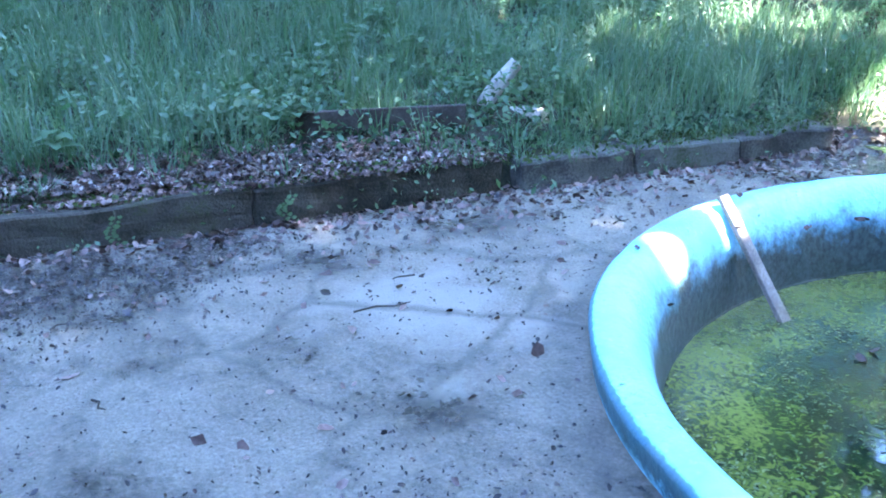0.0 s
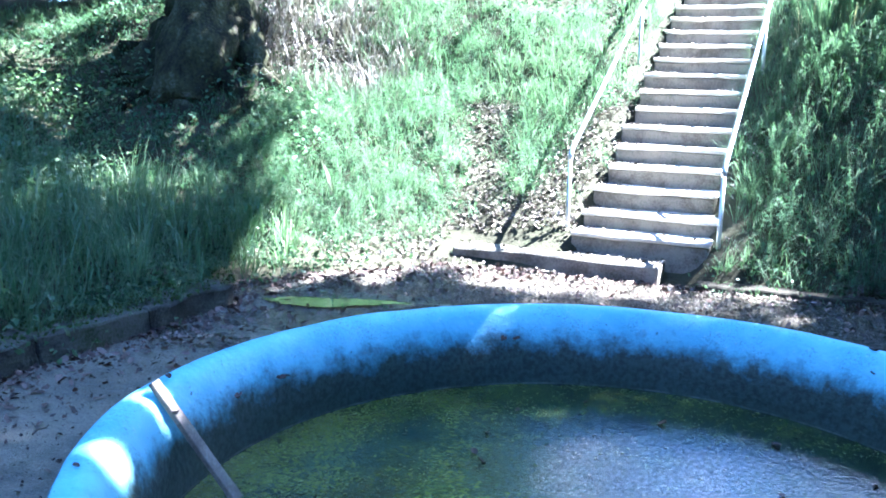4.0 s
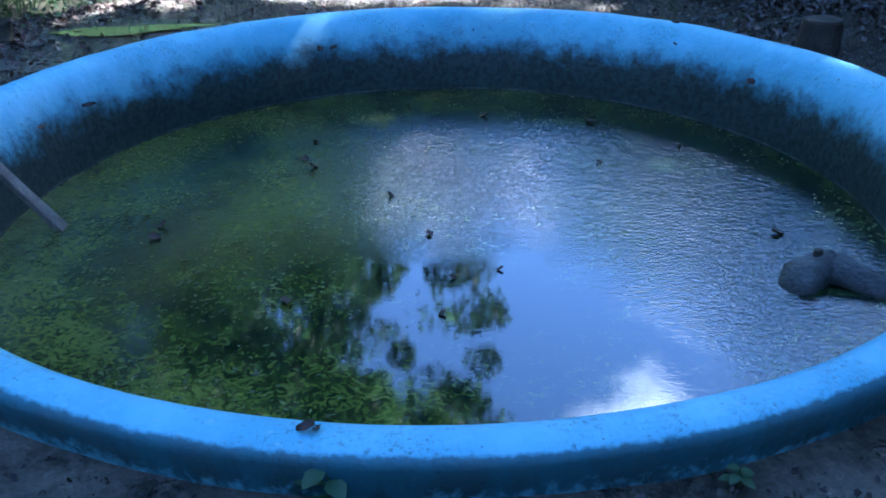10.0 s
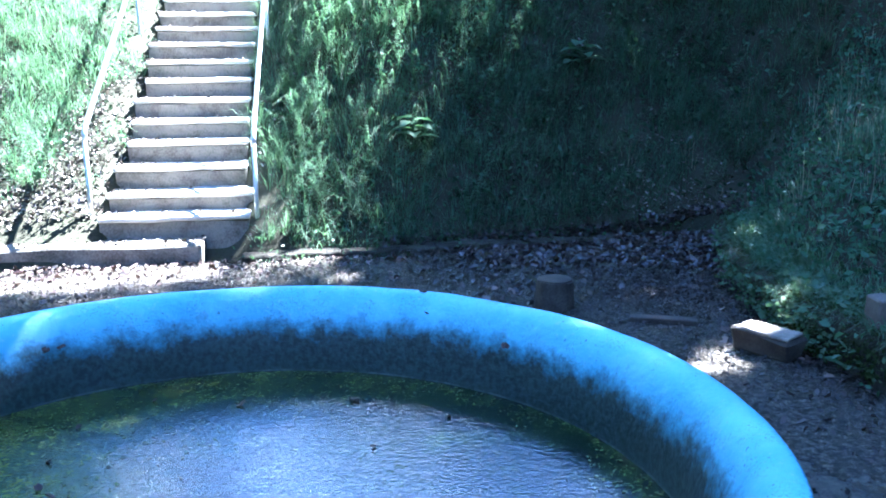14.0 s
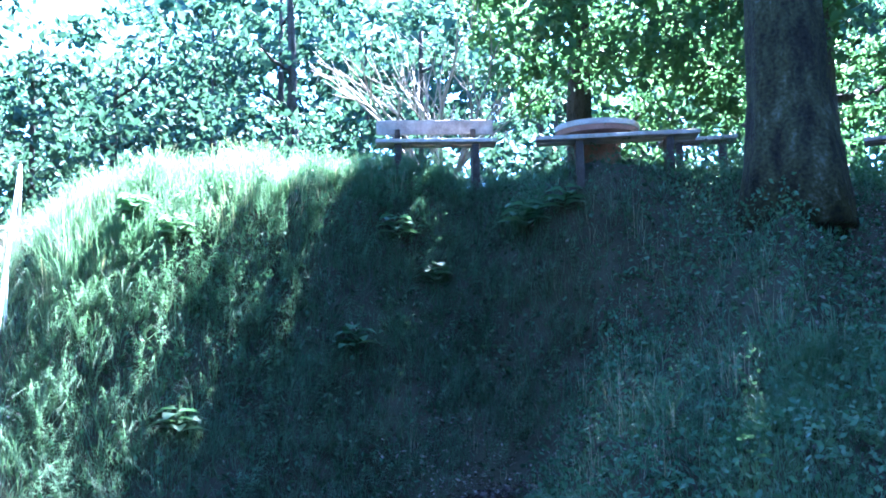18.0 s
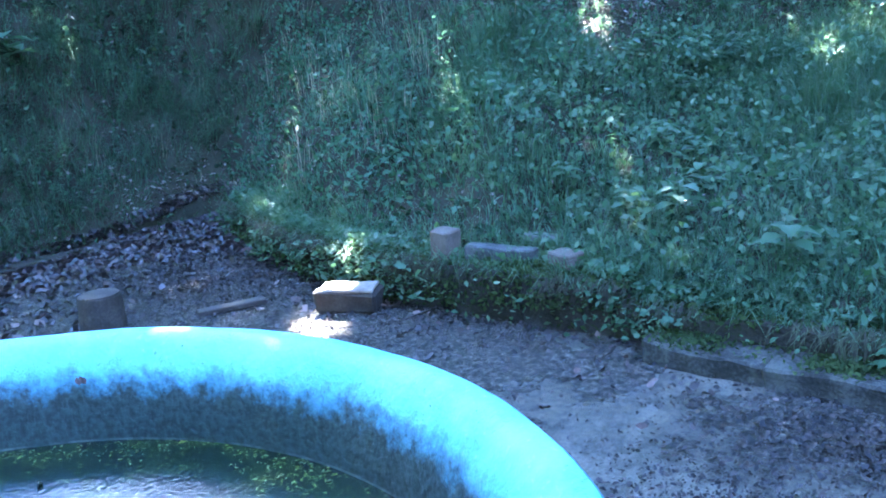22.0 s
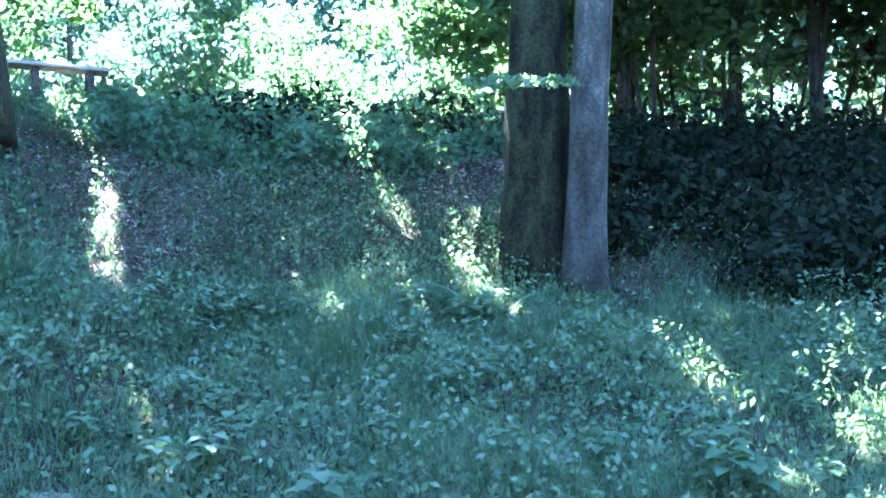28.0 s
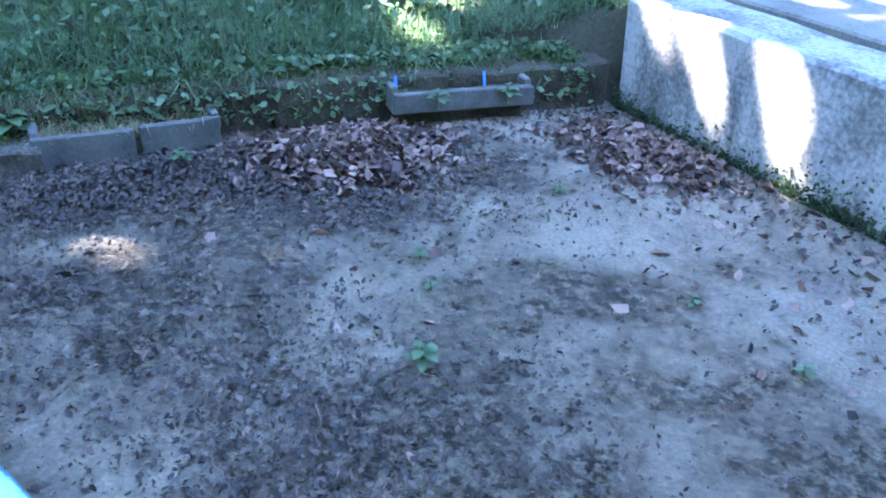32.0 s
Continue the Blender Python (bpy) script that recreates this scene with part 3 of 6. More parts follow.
def box(bm, c, s, m=None, bevel=0.01, cuts=0):
    """A bevelled box with centre c and size s."""
    t = bmesh.new()
    bmesh.ops.create_cube(t, size=1.0)
    bmesh.ops.scale(t, vec=s, verts=t.verts[:])
    if bevel:
        bmesh.ops.bevel(t, geom=t.edges[:], offset=bevel, segments=1, affect="EDGES")
    if cuts:
        bmesh.ops.subdivide_edges(t, edges=[e for e in t.edges if e.calc_length() > 4 * max(bevel, 0.005)], cuts=cuts, use_grid_fill=True)
    bmesh.ops.translate(t, vec=c, verts=t.verts[:])
    if m is not None:
        bmesh.ops.transform(t, matrix=m, verts=t.verts[:])
    me = bpy.data.meshes.new("box")
    t.to_mesh(me)
    t.free()
    bm.from_mesh(me)
    bpy.data.meshes.remove(me)


def tube(bm, pts, radii, sides=10, cap=True):
    """A tube along points; one radius, or one for each point."""
    pts = [Vector(p) for p in pts]
    if isinstance(radii, (int, float)):
        radii = [radii] * len(pts)
    rings, ref = [], Vector((0.31, 0.2, 0.93))
    for i, p in enumerate(pts):
        d = (pts[min(i + 1, len(pts) - 1)] - pts[max(i - 1, 0)]).normalized()
        u = d.cross(ref if abs(d.dot(ref)) < 0.95 else Vector((1, 0, 0))).normalized()
        w = d.cross(u)
        rings.append([bm.verts.new(p + (u * math.cos(a) + w * math.sin(a)) * radii[i]) for a in (2 * math.pi * k / sides for k in range(sides))])
    for a, c in zip(rings, rings[1:]):
        for k in range(sides):
            bm.faces.new((a[k], a[(k + 1) % sides], c[(k + 1) % sides], c[k]))
    if cap:
        bm.faces.new(rings[0])
        bm.faces.new(rings[-1])
    return rings


# ---- the lie of the land ----
POOL = Vector((-0.04, 3.78, 0.0))
COURT = np.array([(-4.9, -1.42), (-4.07, 1.45), (-3.02, 5.75), (-3.4, 6.35), (-2.75, 6.95), (-1.84, 7.65), (0.1, 7.55), (1.5, 7.45), (3.7, 7.25),
                  (4.7, 7.2), (4.3, 6.5), (3.7, 5.5), (3.32, 4.3), (3.16, 2.6), (3.0, 0.5), (2.85, -0.9), (2.62, -1.42)])
# heading from (0, 1): step up at the edge, then run and height of mid bank, of the crest, and the far height
LAND = np.array([(-180, .56, 4, .6, 9, .9, 1.5), (-130, .4, 4, .8, 9, 1.5, 3), (-90, .24, 3, .75, 9, 2.3, 4), (-60, .22, 3, .8, 9, 2.5, 4), (-40, .10, 3, 1.0, 8, 2.7, 3.6),
                 (-28, .01, 3.4, 1.7, 6.0, 3.2, 3.5), (-12, .01, 2.6, 1.5, 5.4, 3.3, 3.5), (2, .01, 2.8, 1.6, 5.6, 3.15, 3.4), (9, .01, 1.9, 1.6, 4.6, 3.3, 3.6)])
LAND2 = np.array([(15, .01, 1.8, 2.0, 3.9, 3.6, 3.9), (30, .01, 1.5, 1.9, 3.2, 3.7, 4), (38, .2, 1.5, 1.8, 3.1, 3.6, 4), (44, .25, 1.2, 1.8, 2.0, 3.5, 3.8), (50, .26, 1.4, 1.4, 2.5, 3.25, 3.7), (56, .27, 1.7, 1.5, 2.9, 3.05, 3.6), (62, .27, 2.7, 1.35, 5.2, 3.25, 3.6), (75, .27, 3.9, 1.12, 7.6, 3.1, 3.4),
                  (97, .27, 4.3, 1.25, 7.6, 2.9, 3.2), (115, .27, 4.2, 1.1, 7.6, 2.7, 3), (132, .4, 4, .9, 9, 2, 2.5), (150, .54, 4, .6, 9, .9, 2), (180, .56, 4, .6, 9, .9, 1.5)])
LAND = np.concatenate([LAND, LAND2])
STAIR_A = radians(9.3)
STAIR_S, STAIR_E = np.array((math.sin(STAIR_A), math.cos(STAIR_A))), np.array((math.cos(STAIR_A), -math.sin(STAIR_A)))
STAIR_0 = np.array((-0.16, 8.02))
RISE, RUN, STEPS, SLAB_TOP = 0.176, 0.318, 17, 0.15
STEP_TOP = [0.334, 0.492, 0.692, 0.888, 1.068, 1.256, 1.444, 1.630, 1.815, 1.990, 2.165, 2.342, 2.519, 2.690, 2.850, 3.022, 3.170]


def court_gap(x, y):
    """Distance from the edge of the court, below zero inside it."""
    x, y = np.asarray(x, float), np.asarray(y, float)
    best, inside = np.full(x.shape, 1e9), np.zeros(x.shape, bool)
    for (ax, ay), (bx, by) in zip(COURT, np.roll(COURT, -1, axis=0)):
        dx, dy = bx - ax, by - ay
        t = np.clip(((x - ax) * dx + (y - ay) * dy) / (dx * dx + dy * dy), 0, 1)
        best = np.minimum(best, np.hypot(x - ax - t * dx, y - ay - t * dy))
        cross = (ay > y) != (by > y)
        inside ^= cross & (x < (bx - ax) * (y - ay) / (by - ay + 1e-12) + ax)
    return np.where(inside, -best, best)


def wave(x, y, s, k=0.0):
    return np.sin(x * s + 1.3 * np.sin(y * s * 0.7 + k) + k) * np.sin(y * s * 1.1 + 1.7 * np.sin(x * s * 0.6 - k) + 2 * k)


def land(x, y):
    x, y = np.asarray(x, float), np.asarray(y, float)
    u = court_gap(x, y) - 0.16
    az = np.degrees(np.arctan2(x, y - 1.0))
    z0, ua, za, ub, zb, zc = (np.interp(az, LAND[:, 0], LAND[:, k]) for k in range(1, 7))
    z = np.where(u < ua, z0 + (za - z0) * np.clip(u / ua, 0, 1) ** 1.1, np.where(u < ub, za + (zb - za) * (0.25 * ((u - ua) / (ub - ua)) + 0.75 * np.sin(np.clip((u - ua) / (ub - ua), 0, 1) * math.pi / 2)), zb + (zc - zb) * np.clip((u - ub) / 30, 0, 1)))
    bumps = 0.09 * wave(x, y, 1.1, 0.4) + 0.05 * wave(x, y, 2.7, 1.9) + 0.02 * wave(x, y, 6.5, 0.8)
    z = z + bumps * np.clip(u / 1.2, 0, 1)
    z = z + 0.5 * np.exp(-((x - 6.2) / 0.55) ** 2 - ((y - 8.5) / 0.55) ** 2)
    # the stairs lie in the bank
    along = (x - STAIR_0[0]) * STAIR_S[0] + (y - STAIR_0[1]) * STAIR_S[1]
    side = np.abs((x - STAIR_0[0]) * STAIR_E[0] + (y - STAIR_0[1]) * STAIR_E[1])
    ramp = np.interp(along / RUN, np.arange(-1, STEPS), [SLAB_TOP] + STEP_TOP)
    w = np.clip((1.25 - side) / 0.45, 0, 1) * ((along > -0.35) & (along < 7.5))
    w = w * np.clip((7.5 - along) / 1.5, 0, 1)
    z = z * (1 - w) + (ramp - np.interp(side, [0.5, 0.62, 0.9], [0.30, 0.11, 0.06])) * w
    z = np.where((y < -1.45) & (y > -5.8) & (x < 2.5) & (x > -5.3), np.minimum(z, 0.42), z)
    z = np.where(u < 0, np.where(np.hypot(x - POOL.x, y - POOL.y) < 2.28, -1.3, -0.05), z)
    return z


def axis(lo, hi, step, far):
    core = np.arange(lo, hi + step, step)
    out = np.geomspace(step * 2, far, 26)
    return np.concatenate([lo - out[::-1], core, hi + out])


gx, gy = axis(-9.0, 14.0, 0.125, 400), axis(-5.0, 17.0, 0.125, 400)
GX, GY = np.meshgrid(gx, gy)
GZ = land(GX, GY)
idx = np.arange(GX.size).reshape(GX.shape)
quads = np.stack([idx[:-1, :-1], idx[:-1, 1:], idx[1:, 1:], idx[1:, :-1]], -1).reshape(-1, 4)
ground = new("ground", mesh_of("ground", np.stack([GX, GY, GZ], -1).reshape(-1, 3), [quads], M_GROUND, True))
tagged(ground, "dark soil and turf banks rising round a sunken court", "ground", kind="structure")

# the court: a trodden concrete floor round the pool
cx_, cy_ = np.meshgrid(np.arange(-5.0, 5.0, 0.07), np.arange(-1.5, 7.8, 0.07))


def court_z(x, y):
    return 0.004 + 0.010 * wave(x, y, 1.4, 0.2) + 0.006 * wave(x, y, 4.1, 1.1) + 0.002 * wave(x, y, 17, 0.4)


cz_ = court_z(cx_, cy_)
gap_ = court_gap(cx_, cy_)
keep = (gap_ < 0.10) & (np.hypot(cx_ - POOL.x, cy_ - POOL.y) > 2.30)
ci = np.arange(cx_.size).reshape(cx_.shape)
cq = np.stack([ci[:-1, :-1], ci[:-1, 1:], ci[1:, 1:], ci[1:, :-1]], -1).reshape(-1, 4)
ok = keep.ravel()[cq].all(1)
used, inv = np.unique(cq[ok], return_inverse=True)
court = new("pavement", mesh_of("pavement", np.stack([cx_, cy_, cz_], -1).reshape(-1, 3)[used], [inv.reshape(-1, 4)], M_COURT, True))
tagged(court, "worn concrete court floor, muddy and wet towards one side", "pavement", kind="structure")

# ---- pool ----
pool = empty("round_pool", Matrix.Translation(POOL), "round turquoise-painted concrete paddling pool with a rounded rim", "pool")
PROFILE = [(2.398, -0.06), (2.400, 0.0), (2.408, 0.06), (2.414, 0.108), (2.413, 0.122), (2.405, 0.135), (2.39, 0.144), (2.365, 0.150), (2.33, 0.151), (2.30, 0.146), (2.268, 0.128), (2.236, 0.097), (2.212, 0.052), (2.178, 0.0), (2.15, -0.07),
           (2.126, -0.16), (2.108, -0.28), (2.098, -0.42), (2.09, -0.62)]
bm = bmesh.new()
rings = []
SEG = 180
for r, z in PROFILE:
    ring = []
    for k in range(SEG):
        a = 2 * math.pi * k / SEG
        d = noise.noise(Vector((math.cos(a) * 4, math.sin(a) * 4, z * 6))) * 0.010 + noise.noise(Vector((math.cos(a) * 14, math.sin(a) * 14, z * 14))) * 0.004
        ring.append(bm.verts.new((math.cos(a) * (r + d), math.sin(a) * (r + d), z + d * 0.5)))
    rings.append(ring)
for a, c in zip(rings, rings[1:]):
    for k in range(SEG):
        bm.faces.new((a[k], a[(k + 1) % SEG], c[(k + 1) % SEG], c[k]))
part("rim", bm, M_POOL, pool, "turquoise rim with scuffs and a dark algae tide mark", True)
bm = bmesh.new()
bmesh.ops.create_circle(bm, cap_ends=True, segments=96, radius=2.10)
for v in bm.verts:
    v.co.z = -0.62
part("basin_floor", bm, M_DARKWOOD, pool, "dark silty basin floor")
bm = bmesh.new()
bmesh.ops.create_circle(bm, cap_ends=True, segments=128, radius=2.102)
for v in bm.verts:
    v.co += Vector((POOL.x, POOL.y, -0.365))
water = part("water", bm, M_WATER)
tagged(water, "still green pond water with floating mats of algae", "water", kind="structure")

# flecks of algae afloat, thickest along one side and round the edge
fa, fr_ = rng.uniform(0, 2 * np.pi, 60000), 2.08 * np.sqrt(rng.random(60000))
fx_, fy_ = POOL.x + fr_ * np.cos(fa), POOL.y + fr_ * np.sin(fa)
patch_ = 0.5 + 0.5 * np.sin(fx_ * 3.1 + 1.9 * np.sin(fy_ * 2.3)) * np.sin(fy_ * 3.7 + 1.4 * np.sin(fx_ * 2.9))
thick = np.clip(0.42 * np.clip(-(fx_ + 0.1) / 1.2, 0, 1) + 0.35 * np.clip((fr_ - 1.8) / 0.3, 0, 1) * (fy_ > 3.2) + 0.14 * np.clip(fy_ - 4.5, 0, 1), 0, 1) * np.clip(patch_ * 1.7 - 0.3, 0, 1)
pick = rng.random(60000) < thick
fx_, fy_ = fx_[pick], fy_[pick]
fm, fd = len(fx_), rng.uniform(0, 2 * np.pi, len(fx_))
fl = 0.010 * rng.uniform(0.3, 1.5, fm) ** 1.4
fc_ = np.stack([fx_, fy_, np.full(fm, -0.3625)], -1)
fu, fv = np.stack([np.cos(fd), np.sin(fd), 0 * fd], -1), np.stack([-np.sin(fd), np.cos(fd), 0 * fd], -1)
fl = fl[:, None]
fp = np.stack([fc_ - fu * fl, fc_ + fv * fl * rng.uniform(0.2, 0.6, (fm, 1)) + (0, 0, 0.001), fc_ + fu * fl * rng.uniform(0.6, 1.3, (fm, 1)), fc_ - fv * fl * rng.uniform(0.2, 0.6, (fm, 1)) + (0, 0, 0.001)], 1).reshape(-1, 3)
flecks = new("algae_flecks", mesh_of("algae_flecks", fp, [np.arange(4 * fm).reshape(-1, 4)], M_ALGAE))
tagged(flecks, "yellow-green flecks of algae afloat on the water", "algae", kind="stuff")

# ---- stairs and rails ----


def stair_point(side, along, z):
    p = STAIR_0 + STAIR_E * side + STAIR_S * along
    return Vector((p[0], p[1], z))


STAIR_M = Matrix.Translation((STAIR_0[0], STAIR_0[1], 0)) @ Matrix.Rotation(-STAIR_A, 4, "Z")
stairs = empty("stairs", STAIR_M, "weathered concrete stairs with thick treads climbing the bank", "stairs")
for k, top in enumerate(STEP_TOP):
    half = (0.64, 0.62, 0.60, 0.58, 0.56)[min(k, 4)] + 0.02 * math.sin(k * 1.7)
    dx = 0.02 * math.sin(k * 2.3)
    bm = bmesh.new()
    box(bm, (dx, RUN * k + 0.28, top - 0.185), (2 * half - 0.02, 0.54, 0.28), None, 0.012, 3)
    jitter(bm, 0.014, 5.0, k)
    step = part("step", bm, M_DIRTY_SHADE_CONC, stairs, "concrete step, its riser toned dark with dirt and painted shade" if k == 0 else "")
    bm = bmesh.new()
    box(bm, (dx, RUN * k + 0.265, top - 0.022), (2 * half, 0.56, 0.045), None, 0.012, 5)
    jitter(bm, 0.010, 4.0, k)
    jitter(bm, 0.007, 13.0, k)
    part("tread", bm, M_SUNLIT_STEP, step, "worn tread, paled as if sunlit" if k == 0 else "")
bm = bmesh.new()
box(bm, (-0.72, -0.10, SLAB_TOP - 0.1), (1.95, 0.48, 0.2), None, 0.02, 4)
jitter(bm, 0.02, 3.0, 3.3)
part("bottom_slab", bm, M_DIRTY_SHADE_CONC, stairs, "cracked concrete slab at the foot")
bm = bmesh.new()
box(bm, (-0.55, RUN * STEPS + 0.2, SLAB_TOP + RISE * STEPS - 0.06), (3.0, 0.32, 0.26), None, 0.02, 4)
jitter(bm, 0.015, 3.0, 5.1)
part("top_kerb", bm, M_CONC, stairs)


def handrail(side, low, high):
    hr = empty("handrail", STAIR_M, "galvanised steel tube handrail beside the concrete stairs", "handrail", "stair handrails")
    b0, b1 = low, high
    zf = lambda a: SLAB_TOP + RISE * a / RUN
    bm = bmesh.new()
    z0, z1 = zf(b0) + 0.80, zf(b1) + 0.88
    pts = [(side, b0 - 0.02, z0 - 0.10), (side, b0, z0 - 0.03), (side, b0 + 0.06, z0 + 0.03)] + [(side, b0 + 0.06 + (b1 - b0 - 0.06) * t, z0 + 0.03 + (z1 - z0 - 0.03) * t) for t in (0.25, 0.5, 0.75, 1.0)]
    pts += [(side, b1 + 0.03, z1 - 0.03), (side, b1 + 0.035, z1 - 0.1)]
    tube(bm, pts, 0.024, 12)
    part("rail", bm, M_METAL, hr, "", True)
    for t in (0.0, 0.5, 1.0):
        a = b0 + (b1 - b0) * t + (0.035 if t == 1.0 else -0.02 if t == 0 else 0)
        bm = bmesh.new()
        tube(bm, [(side, a, zf(a) - 0.35), (side, a, z0 + (z1 - z0) * t - (0.08 if t in (0.0, 1.0) else 0.0))], 0.02, 10)
        part("post", bm, M_METAL, hr, "", True)


handrail(-0.73, 0.22, 5.6)
handrail(0.70, 0.12, 5.35)

# ---- edging of the court ----


def kerb_run(name, a, b, n, h, width, material, label, category, lift=0.0, seed=0.0, side=1.0, pieces="kerb_stone"):
    """A run of concrete kerb from a to b, of n pieces, standing outside the line."""
    a, b = Vector((*a, 0)), Vector((*b, 0))
    d = (b - a).normalized()
    out = Vector((-d.y, d.x, 0)) * side
    m = Matrix(((d.x, out.x, 0, a.x), (d.y, out.y, 0, a.y), (0, 0, 1, 0), (0, 0, 0, 1)))
    k = empty(name, m, label, category)
    size = (b - a).length / n
    for i in range(n):
        bm = bmesh.new()
        hh = h + 0.006 * math.sin(i * 2.1 + seed)
        box(bm, ((i + 0.5) * size, width / 2 + 0.006 * math.sin(i * 3.1 + seed), (hh + lift) / 2 - 0.03), (size - 0.002, width, hh - lift + 0.06), None, 0.012, 7)
        jitter(bm, 0.024, 3.0, seed)
        jitter(bm, 0.014, 11.0, seed)
        part(pieces, bm, material, k)
    return k


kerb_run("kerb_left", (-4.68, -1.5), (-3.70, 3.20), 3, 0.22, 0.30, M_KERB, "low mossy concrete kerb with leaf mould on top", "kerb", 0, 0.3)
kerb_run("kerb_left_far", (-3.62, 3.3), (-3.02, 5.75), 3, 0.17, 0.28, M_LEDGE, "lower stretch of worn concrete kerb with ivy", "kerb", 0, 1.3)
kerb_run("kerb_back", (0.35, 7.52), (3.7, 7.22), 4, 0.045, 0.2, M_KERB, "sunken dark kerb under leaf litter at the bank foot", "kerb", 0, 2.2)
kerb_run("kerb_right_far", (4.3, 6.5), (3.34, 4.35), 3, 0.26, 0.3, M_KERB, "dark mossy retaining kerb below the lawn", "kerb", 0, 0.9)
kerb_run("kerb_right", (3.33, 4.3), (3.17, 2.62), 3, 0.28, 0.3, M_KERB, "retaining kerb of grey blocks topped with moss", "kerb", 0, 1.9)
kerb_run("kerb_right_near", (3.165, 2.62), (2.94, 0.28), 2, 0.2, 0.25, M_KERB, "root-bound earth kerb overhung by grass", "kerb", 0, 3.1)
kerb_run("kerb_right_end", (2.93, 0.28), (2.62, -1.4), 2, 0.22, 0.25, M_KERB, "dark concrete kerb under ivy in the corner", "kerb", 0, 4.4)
kerb_run("ledge", (2.93, 2.40), (2.80, 1.28), 2, 0.10, 0.26, M_LEDGE, "long low concrete ledge at the foot of the kerb", "ledge", 0, 0.5, 1.0, "ledge_stone")

wall = empty("wall_south", Matrix.Identity(4), "grey rendered retaining wall streaked with damp", "wall", kind="structure")
for i in range(4):
    bm = bmesh.new()
    box(bm, (2.6 - 0.95 - i * 1.9, -1.62, 0.25), (1.9, 0.4, 0.62), None, 0.02, 5)
    jitter(bm, 0.014, 3.5, i * 2.0)
    part("wall_section", bm, M_WALL, wall)


terrace = empty("pavement_terrace", Matrix.Identity(4), "pale worn paving behind the retaining wall, strewn with leaves", "pavement", kind="structure")
for i in range(6):
    for j in range(3):
        bm = bmesh.new()
        box(bm, (1.9 - i * 1.26, -2.45 - j * 1.26, 0.535), (1.24, 1.24, 0.1), None, 0.012, 2)
        jitter(bm, 0.01, 3.0, i + 3.7 * j)
        part("slab", bm, M_CONC, terrace)


def planter(m, length, depth, h, label, cracked):
    p = empty("planter", m, label, "planter", "planter boxes")
    t = 0.035
    if cracked:
        for x0, x1, dy in ((0.0, 0.53, 0.0), (0.56, 1.0, 0.02)):
            bm = bmesh.new()
            box(bm, (length * (x0 + x1) / 2, dy, h / 2), (length * (x1 - x0), t, h), None, 0.006, 2)
            jitter(bm, 0.008, 6.0, x0)
            part("front_board", bm, M_GREY_BOARD, p)
    else:
        bm = bmesh.new()
        box(bm, (length / 2, 0, h / 2), (length, t, h), None, 0.006, 3)
        jitter(bm, 0.01, 5.0, 2.2)
        part("front_board", bm, M_GREY_BOARD, p)
    for x in (0.018, length - 0.018):
        bm = bmesh.new()
        box(bm, (x, depth / 2 + 0.02, h / 2 + 0.01), (t, depth, h + 0.02), None, 0.006, 1)
        part("end_board", bm, M_GREY_BOARD, p)
    bm = bmesh.new()
    box(bm, (length / 2, depth / 2 + 0.02, h * 0.4), (length - 0.05, depth, h * 0.7), None, 0.01, 4)
    jitter(bm, 0.02, 8.0, 4.0)
    part("soil", bm, M_GROUND, p, "dark soil with dead leaves")
    if m.translation.z > 0.05:
        bm = bmesh.new()
        box(bm, (length / 2, depth / 2 + 0.02, -m.translation.z / 2), (length * 0.9, depth * 0.8, m.translation.z + 0.01), None, 0.012, 3)
        jitter(bm, 0.014, 7.0, 5.0)
        part("footing", bm, M_KERB, p, "dark mossy stone footing")
    return p


def along(a, b, z=0.0):
    """Pose at a, with x towards b and y to the left of it."""
    d = (Vector((*b, 0)) - Vector((*a, 0))).normalized()
    return Matrix(((d.x, -d.y, 0, a[0]), (d.y, d.x, 0, a[1]), (0, 0, 1, z), (0, 0, 0, 1)))


planter(along((2.86, 1.31), (2.82, 0.55)), 0.76, 0.16, 0.13, "low grey board planter, cracked in front and full of dead grass", True)
planter(along((2.72, -0.22), (2.60, -0.90), 0.075), 0.70, 0.2, 0.10, "low grey planter trough with soil and weeds", False)
for x, y in ((2.78, -0.27), (2.70, -0.70)):
    tag = empty("plant_tag", Matrix.Translation((x, y, 0.16)), "small blue plastic plant tag stuck in the planter", "plant tag", "blue plant tags")
    bm = bmesh.new()
    box(bm, (0, 0, 0.035), (0.006, 0.022, 0.07), pose(0, 0, 0, 8, 12, 30), 0.002)
    part("blade", bm, M_BLUE, tag)

# bricks and stones on the kerb
for (x, y, rz), (a, b, c), mt, lab in (((3.36, 3.72, 80), (0.13, 0.13, 0.16), M_BRICK, "upright brown brick on the mossy kerb"), ((3.39, 3.38, 92), (0.42, 0.09, 0.08), M_GREYLOG, "short weathered timber offcut lying on the kerb"),
                                       ((3.38, 2.98, 70), (0.16, 0.12, 0.08), M_BRICK, "broken brick on the mossy kerb"), ((3.66, 3.25, 100), (0.24, 0.14, 0.1), M_CONC, "lichened stone in the grass behind the kerb")):
    st = empty("brick" if mt is M_BRICK else "timber_offcut" if mt is M_GREYLOG else "stone", Matrix.Translation((x, y, 0.295)) @ pose(0, 0, 0, 0, 0, rz), lab, "brick" if mt is M_BRICK else "timber" if mt is M_GREYLOG else "stone")
    bm = bmesh.new()
    box(bm, (0, 0, c / 2), (a, b, c), None, 0.008, 2)
    jitter(bm, 0.008, 9.0, x + y)
    part("block", bm, mt, st)

